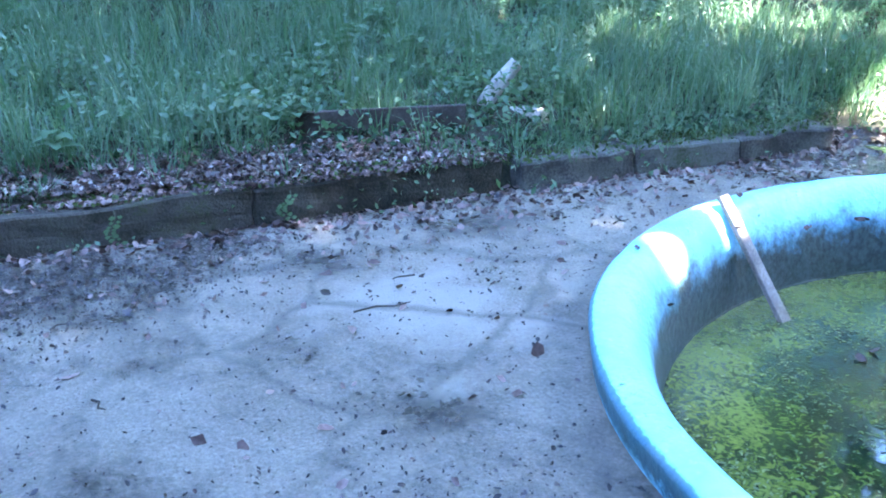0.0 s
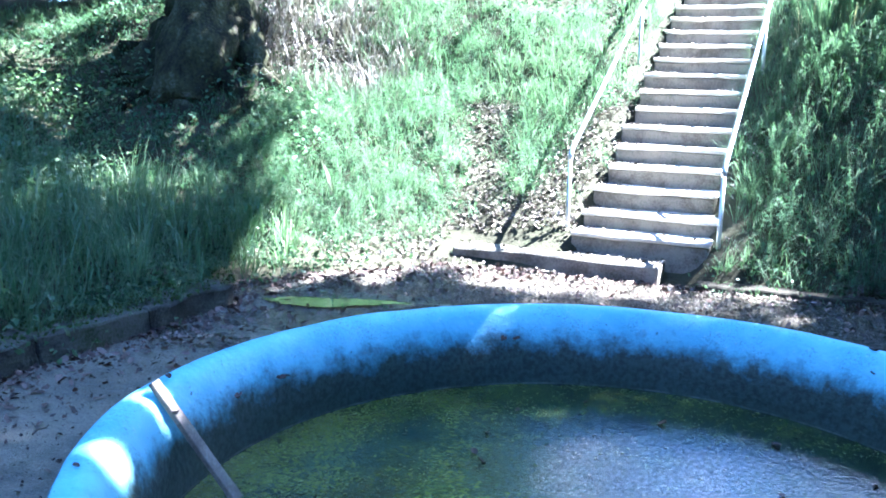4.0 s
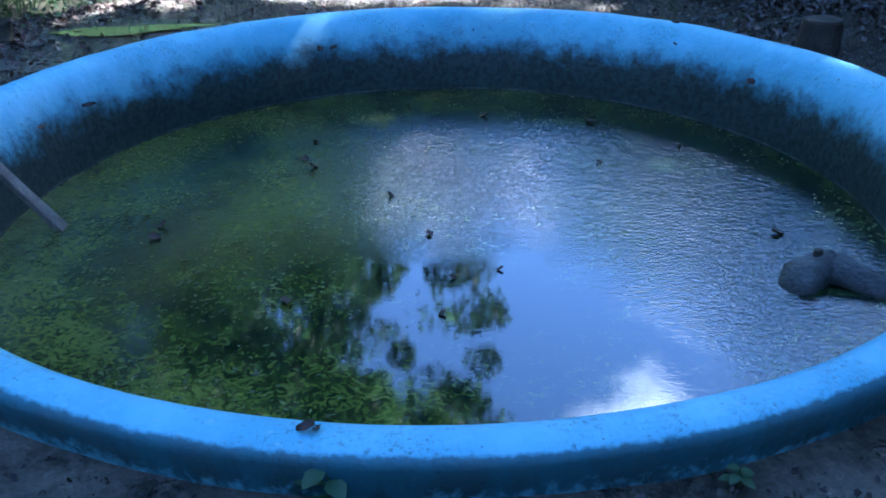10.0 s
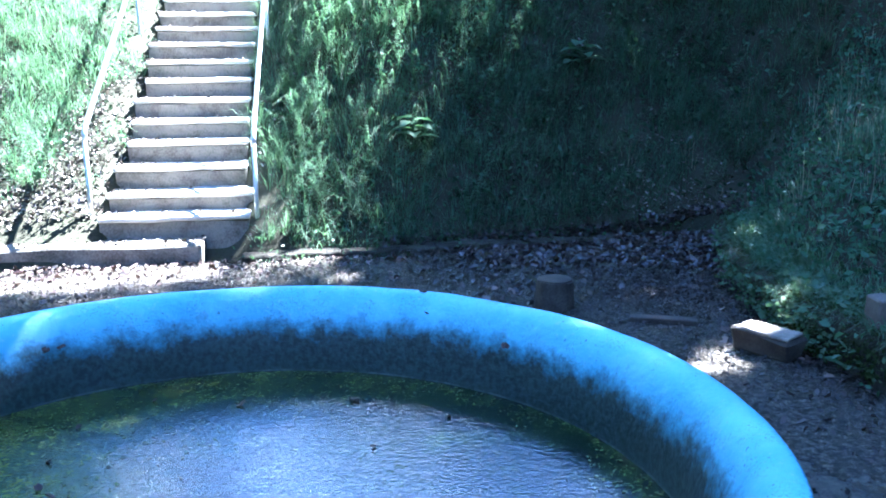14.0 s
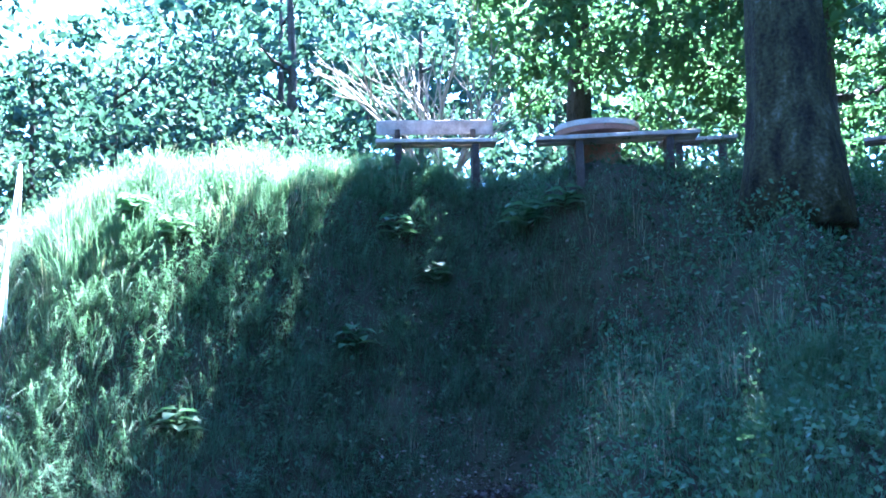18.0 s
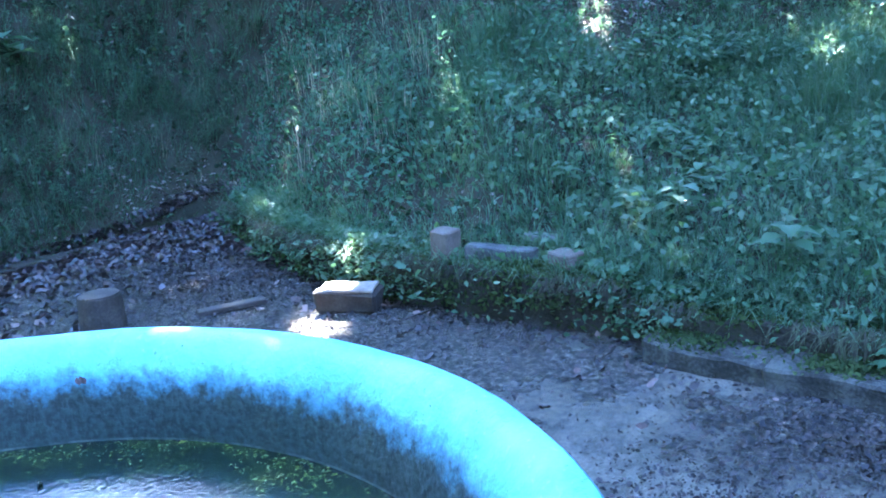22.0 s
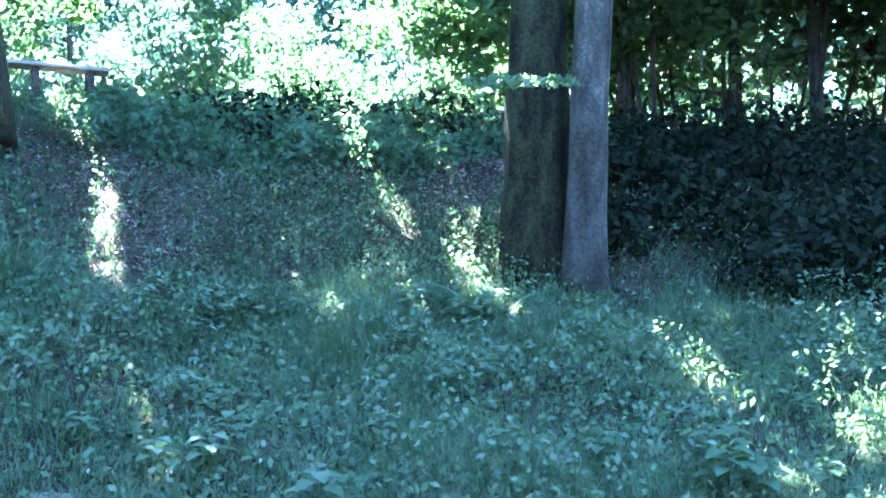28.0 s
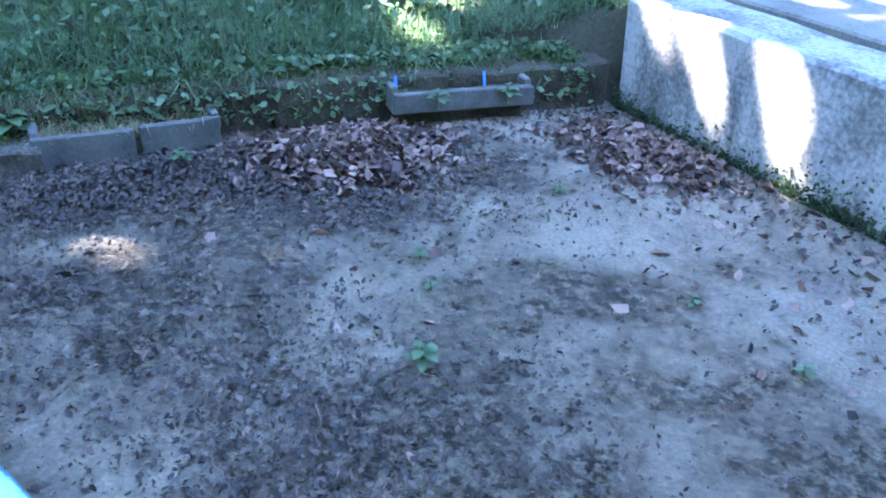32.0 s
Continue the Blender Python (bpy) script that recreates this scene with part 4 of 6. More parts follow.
# ---- loose things round the pool ----
plank = empty("plank", look((-2.30, 3.60, 0.185), (-1.86, 3.61, -0.38)), "weathered wooden plank leaning from the pool rim into the water", "plank")
bm = bmesh.new()
box(bm, (0, 0, -0.34), (0.075, 0.03, 0.74), None, 0.004, 2)
jitter(bm, 0.004, 9.0, 1.0)
part("board", bm, M_PLANK, plank)

stump = empty("stump", Matrix.Translation((2.30, 5.50, 0)), "short dark upright log stump on the wet court", "stump")
bm = bmesh.new()
tube(bm, [(0, 0, -0.02), (0, 0, 0.08), (0.004, 0, 0.195)], [0.135, 0.128, 0.124], 20)
jitter(bm, 0.01, 8.0, 2.0)
part("trunk", bm, M_DARKWOOD, stump, "dark wet bark")
bm = bmesh.new()
tube(bm, [(0.004, 0, 0.190), (0.004, 0, 0.202)], [0.116, 0.114], 20)
part("cut_face", bm, M_DARKWOOD, stump, "dark sawn top")

lump = empty("split_log", Matrix.Translation((3.06, 4.22, 0)) @ pose(0, 0, 0, 0, 0, -68), "split firewood log lying on the wet court", "log")
bm = bmesh.new()
box(bm, (0, 0, 0.075), (0.38, 0.2, 0.15), None, 0.02, 3)
for v in bm.verts:
    f = 0.55 + 0.45 * min(1.0, v.co.z / 0.14)
    v.co.x *= 0.85 + 0.15 * f
    v.co.y *= f
jitter(bm, 0.03, 5.0, 4.0)
part("body", bm, M_DARKWOOD, lump, "dark bark")
bm = bmesh.new()
box(bm, (0, 0, 0.152), (0.33, 0.15, 0.02), pose(0, 0, 0, 4, 0, 0), 0.006, 2)
jitter(bm, 0.008, 8.0, 1.0)
part("split_face", bm, M_CUT, lump, "pale split face")

forked = empty("forked_log", Matrix.Translation((1.66, 3.12, -0.37)) @ pose(0, 0, 0, 0, 0, -12) @ Matrix.Scale(0.88, 4), "grey forked piece of log half sunk in the pool", "log")
bm = bmesh.new()
tube(bm, [(-0.20, -0.10, -0.05), (-0.15, -0.02, 0.02), (-0.07, 0.07, 0.05), (-0.02, 0.11, 0.0)], [0.075, 0.105, 0.10, 0.05], 9)
tube(bm, [(-0.08, 0.06, 0.05), (0.04, 0.02, 0.045), (0.14, -0.03, 0.02), (0.24, -0.08, -0.01)], [0.085, 0.085, 0.078, 0.07], 9)
bmesh.ops.subdivide_edges(bm, edges=bm.edges[:], cuts=1, use_grid_fill=True)
jitter(bm, 0.03, 7.0, 3.0)
jitter(bm, 0.01, 22.0, 1.0)
part("wood", bm, M_GREYLOG, forked, "", True)
bm = bmesh.new()
tube(bm, [(0.232, -0.077, -0.008), (0.246, -0.084, -0.012)], [0.052, 0.05], 12)
part("hollow_end", bm, M_DARKWOOD, forked, "dark hollow end")
bm = bmesh.new()
tube(bm, [(-0.10, 0.04, 0.10), (-0.105, 0.045, 0.15)], [0.03, 0.022], 9)
part("knot", bm, M_DARKWOOD, forked, "dark broken knot")

# logs on the left lawn edge
for (x, y, z), rz, ry, L, r, lab in (((-4.6, 3.85, 0.46), 62, -52, 0.5, 0.06, "pale broken branch propped in the grass"), ((-4.35, 3.95, 0.29), 15, -4, 0.3, 0.06, "short pale log in the grass")):
    lg = empty("broken_log", Matrix.Translation((x, y, z)) @ pose(0, 0, 0, 0, ry, rz), lab, "log", "broken logs")
    bm = bmesh.new()
    tube(bm, [(-L / 2, 0, 0), (0, 0.015, 0.01), (L / 2, 0, 0)], [r, r * 1.05, r * 0.85], 12)
    jitter(bm, 0.012, 8.0, x)
    part("wood", bm, M_PALELOG, lg)
edge = empty("edging_board", along((-4.75, 2.3), (-4.25, 3.3), 0.34), "dark rotten edging board half buried behind the kerb", "board")
bm = bmesh.new()
box(bm, (0.55, 0, 0.05), (1.15, 0.04, 0.16), None, 0.006, 3)
jitter(bm, 0.012, 4.0, 7.0)
part("board", bm, M_DARKWOOD, edge)

# ---- picnic place on the bank ----


def on_land(x, y, lift=0.0):
    return float(land(np.array([x]), np.array([y]))[0]) + lift


def bench(a, b, label, back=True, h=0.45, z=None, group="plank benches", wood=None):
    z = (on_land(*a) + on_land(*b)) / 2 if z is None else z
    L = (Vector(a) - Vector(b)).length
    t = empty("bench", along(a, b, z), label, "bench", group)
    for k in range(2):
        bm = bmesh.new()
        box(bm, (L / 2, -0.11 + 0.2 * k, h), (L, 0.17, 0.05), None, 0.008, 2)
        jitter(bm, 0.006, 4.0, k)
        part("seat_plank", bm, wood or M_BENCH, t)
    if back:
        bm = bmesh.new()
        box(bm, (L / 2, 0.26, h + 0.30), (L, 0.04, 0.2), pose(0, 0, 0, -4), 0.008, 2)
        part("back_plank", bm, M_BENCH, t)
    for x in ((0.18 if back else 0.27) * L, 0.82 * L):
        bm = bmesh.new()
        w = t.matrix_world @ Vector((x, 0, 0))
        foot = min(-0.08, on_land(w.x, w.y) - z - 0.08)
        box(bm, (x, 0, (h - 0.03 + foot) / 2), (0.09, 0.3, h - 0.03 - foot), None, 0.01)
        part("leg", bm, M_DARKWOOD, t)
        if back:
            bm = bmesh.new()
            box(bm, (x, 0.215, h * 0.65 + 0.1), (0.07, 0.05, h * 1.3), None, 0.008)
            part("back_post", bm, M_DARKWOOD, t)
    return t


bench((5.2, 10.5), (6.55, 9.75), "weathered plank bench with a backrest at the bank's top", True, 0.45, 3.68)
bench((6.2, 8.5), (7.6, 7.35), "long low weathered plank bench beside the round table", False, 0.5, 3.36)
bench((8.6, 8.9), (9.3, 8.2), "weathered plank bench seen end-on behind a tree", False, 0.55, 3.6)
bench((9.75, 6.7), (10.3, 5.72), "weathered plank bench near the large tree", False, 0.5, 3.35)
bench((-6.0, 12.5), (-3.6, 13.4), "dark plank bench under trees beyond the bank", False, 0.72, 3.28, wood=M_DARKWOOD)
table = empty("spool_table", Matrix.Translation((7.05, 8.4, 3.42)), "round table made of a wooden cable drum, red-brown", "table")
for z, r, hh, mt, nm in ((0.62, 0.5, 0.06, M_BENCH, "tabletop"), (0.555, 0.49, 0.06, M_REDWOOD, "rim_band")):
    bm = bmesh.new()
    tube(bm, [(0, 0, z), (0, 0, z + hh)], [r, r], 28)
    part(nm, bm, mt, table)
bm = bmesh.new()
tube(bm, [(0, 0, -0.6), (0, 0, 0.56)], [0.27, 0.27], 20)
part("drum", bm, M_REDWOOD, table, "red-brown drum")

# ---- trees ----


def leaf_cloud(name, centres, size, material, parent=None, label="", squash=0.6):
    """Many small leaves as one mesh: a kite of two triangles each, at the given places."""
    c = np.asarray(centres, float)
    n = len(c)
    nrm = rng.normal(size=(n, 3)) * (1, 1, squash) + (0, 0, 0.8)
    nrm /= np.linalg.norm(nrm, axis=1)[:, None]
    t = np.cross(nrm, rng.normal(size=(n, 3)))
    t /= np.linalg.norm(t, axis=1)[:, None]
    s = np.cross(nrm, t)
    L = (size * rng.uniform(0.6, 1.3, n))[:, None]
    v = np.stack([c - t * L * 0.5, c + s * L * 0.3 + nrm * L * 0.08, c + t * L * 0.55, c - s * L * 0.3 + nrm * L * 0.08], 1).reshape(-1, 3)
    f = np.arange(4 * n).reshape(-1, 4)
    tris = np.concatenate([f[:, [0, 1, 2]], f[:, [0, 2, 3]]])
    me = mesh_of(name, v, [tris], material)
    ob = new(name, me)
    if parent is not None:
        ob.parent = parent
    if label:
        tagged(ob, label)
    return ob


def leaf_bits(name, centres, size, material, squash=0.3, curl=0.25):
    """Dead or broad leaves as one mesh: six-cornered, folded along the rib and ragged, no two alike."""
    c = np.asarray(centres, float)
    n = len(c)
    nrm = rng.normal(size=(n, 3)) * (1, 1, squash) * 0.55 + (0, 0, 0.8)
    nrm /= np.linalg.norm(nrm, axis=1)[:, None]
    t = np.cross(nrm, rng.normal(size=(n, 3)))
    t /= np.linalg.norm(t, axis=1)[:, None]
    s = np.cross(nrm, t)
    L = (size * rng.uniform(0.6, 1.3, n))[:, None]
    q = lambda lo, hi: rng.uniform(lo, hi, (n, 1)) * L
    v = np.stack([c - t * q(0.4, 0.6), c - t * q(0.05, 0.25) + s * q(0.15, 0.38) + nrm * q(-0.05, curl), c + t * q(0.1, 0.35) + s * q(0.12, 0.36) + nrm * q(-0.05, curl),
                  c + t * q(0.4, 0.65) + nrm * q(-0.1, curl), c + t * q(0.1, 0.35) - s * q(0.12, 0.36) + nrm * q(-0.05, curl), c - t * q(0.05, 0.25) - s * q(0.15, 0.38) + nrm * q(-0.05, curl)], 1).reshape(-1, 3)
    i = np.arange(n)[:, None] * 6
    tris = np.concatenate([i + np.array([k]) for k in ((0, 1, 2), (0, 2, 3), (0, 3, 4), (0, 4, 5))])
    return new(name, mesh_of(name, v, [tris], material))


def puffs(centres, radii, per, flat=0.7):
    """Leaf places in uneven clumps: more towards each clump's skin."""
    out = []
    for c, r in zip(centres, radii):
        d = rng.normal(size=(per, 3))
        d /= np.linalg.norm(d, axis=1)[:, None]
        out.append(np.asarray(c) + d * (r * rng.uniform(0.35, 1.0, (per, 1)) ** 0.6) * (1, 1, flat))
    return np.concatenate(out)


# gaps cut in the crowns to let sun through: where each beam lands, and its half width
SUN_GAPS = ((-2.05, 2.97, .13, .125), (-2.22, 3.62, .13, .125), (-.94, 5.83, .13, .097), (2.42, 4.08, .12, .11),
            (2.02, 1.22, 0, .11), (1.23, 1.52, 0, .09), (2.75, 4.18, 0, .2), (3.05, 4.34, .1, .14), (1.06, 6.72, 0, .12), (-.97, 7.35, 0, .4), (-.2, 7.8, .1, .6),
            (-2.67, 7.7, .1, .8), (-2.2, 9.1, .8, 1.3), (-1.3, 10.5, 1.6, 1.4), (-3.4, 8.3, .6, .5), (-3.6, 10.2, 1.8, .7), (-4.5, 10.6, 2.3, .3),
            (.1, 9, 1, .9), (.4, 10.5, 2, 1), (.7, 12, 3, 1), (1.2, 8.9, .8, .5), (1.5, 10, 2, .7), (1.7, 11.5, 2.8, 1.2), (3, 12, 3.3, 1.3), (4.2, 11.5, 3.5, 1),
            (3.06, -.62, .2, .14), (4.5, -2.0, .6, .5), (3.9, -2.6, .5, .8), (3.3, -2.0, .45, .45), (3.5, -1.45, .45, .3), (3.52, -.85, .35, .2), (4.9, -3.4, .8, .5), (5.1, -.7, .6, .14), (4.5, -1.2, .5, .2), (5.6, -1.7, .8, .1), (2.03, -1.42, .5, .13), (2.05, -1.42, .36, .12), (1.57, -1.42, .42, .11), (1.55, -1.42, .26, .11), (1.52, -1.42, .12, .07), (2.42, -1.42, .54, .11), (4.0, -.55, .4, .12),
            (6.43, 2.31, 1.3, .15), (6.55, 1.6, 1.25, .08), (6.5, .83, 1.2, .13), (7.7, 1.2, 1.6, .14), (7.9, 4.7, 2.1, .17), (7.4, 4.6, 1.9, .14), (6.8, 4.3, 1.5, .14), (8.8, 2, 2.1, .16), (5.9, 10.1, 4.25, .3), (6.3, 9.9, 4.25, .2), (7.05, 8.4, 4.05, .22), (10.0, 6.2, 3.9, .3), (6.75, .72, 3.05, .2))
# spots kept out of the sun by leaf clumps added out of view
SHADED = ((-1.27, 1.26, 0), (-.6, 1.29, 0), (.29, .06, 0), (.74, -.88, 0), (-1.9, 4.6, .1), (1.05, 5.77, .1), (2.5, 6.6, 0), (3.3, 6.8, 0), (1.8, 6.9, 0), (-2.0, 6.5, 0), (2.3, 5.5, .2), (1.8, 2.0, 0), (0.55, 3.9, -.36), (1.0, 3.4, -.36), (0.1, 3.6, -.36), (-1.5, 5.6, .13), (-2.6, 1.2, 0), (-2.0, .4, 0), (4.75, 9.4, 2.7), (4.25, 8.5, 1.4), (5.1, 9.5, 2.9), (5.5, 9.4, 2.8),
          (2.3, -1.42, .25), (1.8, -1.42, .2), (1.2, -1.42, .3), (.75, -1.42, .3), (2.5, -1.3, .3)) + tuple((3.0 + .75 * i, -1.0 + .75 * j, .4) for i in range(4) for j in range(4))
OLD_SHADE = ((-5.6, 9.3, 1.6), (-6.2, 9.0, 1.5), (-5.2, 8.6, 1.2), (-6.5, 8.2, 1.2), (-5.0, 9.6, 1.7), (-5.6, 10.0, 2.4))
LAWN_SHADE = [(5.2 + 0.9 * i, -1.5 + 0.9 * j, 0.9 + 0.3 * i) for i in range(7) for j in range(8)] + [(6.1, -2.1, 0.9), (6.5, -2.9, 1.0), (6.9, -2.2, 1.1), (7.2, -3.2, 1.2)]


def clear_of_sun(p):
    """Which leaves do not stand in one of the sunbeams."""
    keep_ = np.ones(len(p), bool)
    d = np.array(SUN_DIR)
    for gx_, gy_, gz_, gr_ in SUN_GAPS:
        v = p - (gx_, gy_, gz_)
        off = v - (v @ d)[:, None] * d
        keep_ &= np.linalg.norm(off, axis=1) > gr_ * (1 + 0.35 * np.sin(6 * np.arctan2(off[:, 0], off[:, 2]) + gx_ * 5))
    return keep_


def tree(x, y, r, height, label, bark, lean=(0, 0), crown_r=3.0, crown_lo=4.0, clumps=40, per=160, leaf=0.16, leafm=None, flare=1.5, limbs=7, crown_off=(0, 0), name="tree", group="", sides=22, shade_clumps=(), shade_clump_h=(10.5, 12.0)):
    z = on_land(x, y)
    t = empty(name, Matrix.Translation((x, y, z)), label, "tree", group)
    bm = bmesh.new()
    pts, rad = [], []
    for k in range(15):
        f = k / 14
        h = -0.3 + f * height
        pts.append((lean[0] * f + 0.06 * math.sin(f * 5 + x), lean[1] * f + 0.06 * math.cos(f * 4 + y), h))
        rad.append(r * (1 - 0.72 * f) * (1 + (flare - 1) * math.exp(-max(0.0, h) / 0.35)))
    tube(bm, pts, rad, sides)
    if sides > 12:
        bmesh.ops.subdivide_edges(bm, edges=bm.edges[:], cuts=1, use_grid_fill=True)
    for v in bm.verts:
        a = math.atan2(v.co.y, v.co.x)
        ridge = math.sin(a * 7 + v.co.z * 0.6) * 0.05 + math.sin(a * 3 + x) * 0.08 * math.exp(-max(0.0, v.co.z) / 0.6)
        d = noise.noise(v.co * 3.0 + Vector((x, y, 0))) * 0.10 + ridge
        v.co.x += math.cos(a) * d * r
        v.co.y += math.sin(a) * d * r
    part("trunk", bm, bark, t, "", True)
    cen, rr = [], []
    random.seed(int(abs(x * 31 + y * 17) * 10))
    for k in range(limbs):
        a = 2 * math.pi * (k + 0.4 * random.random()) / limbs
        h0 = crown_lo * 0.75 + (height * 0.8 - crown_lo * 0.75) * k / max(1, limbs - 1)
        f = h0 / height
        reach = crown_r * random.uniform(0.6, 0.95) * (1 - 0.35 * f)
        p0 = Vector((lean[0] * f, lean[1] * f, h0))
        p2 = p0 + Vector((math.cos(a) * reach + crown_off[0] * 0.6, math.sin(a) * reach + crown_off[1] * 0.6, reach * 0.45))
        p1 = p0.lerp(p2, 0.5) + Vector((0, 0, -0.12 * reach))
        bm = bmesh.new()
        tube(bm, [p0, p0.lerp(p1, 0.6), p1, p1.lerp(p2, 0.6), p2], [r * 0.36, r * 0.26, r * 0.2, r * 0.13, r * 0.05], 8 if sides > 12 else 5)
        part("limb", bm, bark, t, "", True)
        for q, s in ((p1, 0.26), (p2, 0.36)):
            cen.append(q)
            rr.append(crown_r * s)
    for k in range(clumps):
        a, rad_, h = random.uniform(0, 6.283), math.sqrt(random.random()), random.random()
        rr_ = crown_r * rad_ * (0.55 + 0.75 * math.sin(math.pi * min(1, 0.12 + 0.88 * h)))
        cen.append(Vector((math.cos(a) * rr_ + crown_off[0] + lean[0], math.sin(a) * rr_ + crown_off[1] + lean[1], crown_lo + h * (height + 1.0 - crown_lo))))
        rr.append(crown_r * random.uniform(0.12, 0.30))
    # added leaf clumps, unseen overhead, each set sunward of a spot to shade it
    for spot in shade_clumps:
        cen.append(Vector(spot) + SUN_DIR * (random.uniform(*shade_clump_h) / SUN_DIR.z) - Vector((x, y, z)))
        rr.append(0.8)
    at = puffs([tuple(c) for c in cen], rr, per)
    leaf_cloud("crown", at[clear_of_sun(at + (x, y, z))], leaf, leafm or M_LEAF, t)
    return t


old = tree(-5.6, 10.2, 0.36, 11, "old broad-trunked tree with mossy, rooty base", M_DARKBARK, (0.2, 0.1), 3.4, 3.6, 80, 180, 0.17, M_LEAF, 1.7, 8, (2.2, 0.6), shade_clumps=OLD_SHADE, shade_clump_h=(4.5, 6.0))
bm = bmesh.new()
tube(bm, [(0.12, -0.75, -0.9), (0.1, -0.62, -0.35), (0.06, -0.4, 0.2), (0.03, -0.2, 0.8), (0.0, -0.05, 1.6), (0, 0, 2.2)], [0.50, 0.48, 0.42, 0.35, 0.27, 0.22], 26)
bmesh.ops.subdivide_edges(bm, edges=bm.edges[:], cuts=2, use_grid_fill=True)
jitter(bm, 0.14, 2.2, 1.0)
jitter(bm, 0.06, 6.0, 2.0)
part("burl", bm, M_MOSS, old, "swollen mossy trunk base", True)
for k in range(8):                       # buttress roots that run down the slope, dark with patches of moss
    a = -2.75 + 0.34 * k
    pts, rad = [], []
    long_ = 1.5 - 0.35 * abs(k - 3.5) / 3.5
    for j in range(9):
        d = 0.12 + long_ * j / 8
        b = a + 0.16 * math.sin(j * 0.9 + k * 1.7)
        px, py = math.cos(b) * d, math.sin(b) * d
        pts.append((px, py, on_land(-5.65 + px, 10.2 + py) - on_land(-5.65, 10.2) + 0.95 * math.exp(-j * 0.5) + 0.04 * math.sin(j * 2 + k) - 0.03))
        rad.append(0.25 - 0.024 * j + 0.03 * math.sin(k * 2.1 + j))
    bm = bmesh.new()
    tube(bm, pts, rad, 14)
    bmesh.ops.subdivide_edges(bm, edges=bm.edges[:], cuts=1, use_grid_fill=True)
    jitter(bm, 0.09, 3.0, k)
    jitter(bm, 0.035, 9.0, k)
    part("root", bm, M_MOSS if k % 3 == 1 else M_DARKBARK, old, "", True)
tree(7.15, 5.8, 0.37, 18, "large grey-barked tree at the lip of the bank", M_MOSS, (0.1, 0.2), 5.6, 8.6, 340, 215, 0.28, M_LEAF, 1.5, 9, (-1.5, 2.0), shade_clumps=SHADED + SHADED)
twin = tree(7.75, 0.47, 0.32, 16, "ivy-clad twin trunk at the back of the lawn", M_DARKBARK, (0.1, 0.1), 3.8, 5.5, 220, 170, 0.25, M_LEAF, 1.3, 8, (3.0, -2.0))
tree(7.4, 0.06, 0.19, 15, "slimmer pale-barked twin trunk at the back of the lawn", M_PALEBARK, (-0.3, -0.3), 1.2, 13.0, 14, 150, 0.15, M_LEAF, 1.3, 5)
tree(10.9, 13.0, 0.26, 12, "leafy tree behind the benches on the bank", M_BARK, (0.2, 0.1), 3.4, 2.4, 90, 200, 0.18, M_LEAF, 1.4, 7, (0.4, -1.2))
tree(12.6, 9.2, 0.25, 12, "tall leafy tree behind the round table", M_BARK, (0.2, 0.1), 3.8, 2.8, 100, 200, 0.18, M_LEAF, 1.4, 7, shade_clumps=LAWN_SHADE + LAWN_SHADE, shade_clump_h=(6.8, 8.4))
tree(15.5, 12.0, 0.25, 11, "leafy tree at the back of the picnic place", M_BARK, (0.2, 0.1), 3.6, 2.0, 80, 180, 0.2, M_LEAF, 1.4, 7)
for x, y, h in ((14.2, 0.3, 9), (13.2, -3.0, 9), (12.3, -1.2, 6.5)):
    tree(x, y, 0.12, h, "leafy tree over the dark bank behind the lawn", M_BARK, (0.2, 0.1), 3.0, 1.8, 70, 170, 0.18, M_LEAF, 1.4, 6)
for x, y, h in ((11.6, -3.6, 7), (11.4, -5.9, 8), (9.4, -7.4, 8)):
    tree(x, y, 0.11, h, "leafy tree over the dark bank behind the lawn", M_BARK, (0.2, 0.1), 3.2, 2.6, 170, 170, 0.2, M_LEAF, 1.4, 6)
for x, y, h in ((-8.6, 12.2, 9), (-9.6, 8.6, 9), (-7.6, 15.2, 10)):
    tree(x, y, 0.22, h, "shady low-branched tree at the wood's edge", M_BARK, (0.2, 0.1), 2.8, 1.2, 70, 150, 0.2, M_FRESH, 1.4, 6)


def bare_shrub(x, y, h, label, name="bare_shrub", bark=None):
    """A leafless shrub of forking grey branches."""
    t = empty(name, Matrix.Translation((x, y, on_land(x, y))), label, "shrub")
    random.seed(21)

    def fork(p, d, length, r, depth, bm):
        q = p + d * length
        mid = p.lerp(q, 0.5) + Vector((random.uniform(-1, 1), random.uniform(-1, 1), 0)) * length * 0.06
        tube(bm, [p, mid, q], [r, r * 0.85, r * 0.65], 6)
        if depth:
            for _ in range(3):
                nd = (d + Vector((random.uniform(-1, 1), random.uniform(-1, 1), random.uniform(-0.3, 0.5))) * 0.65).normalized()
                fork(q if random.random() < 0.6 else mid, nd, length * random.uniform(0.55, 0.8), r * 0.6, depth - 1, bm)

    for k in range(6):
        bm = bmesh.new()
        d = Vector((math.cos(k * 1.05) * 0.5, math.sin(k * 1.05) * 0.5, 1)).normalized()
        fork(Vector((0, 0, -0.1)), d, h * 0.36, 0.0105 * h, 3, bm)
        part("branch", bm, bark or M_WOOD, t)
    return t


bare_shrub(7.87, 13.2, 4.2, "leafless grey shrub with forking branches behind the bench")
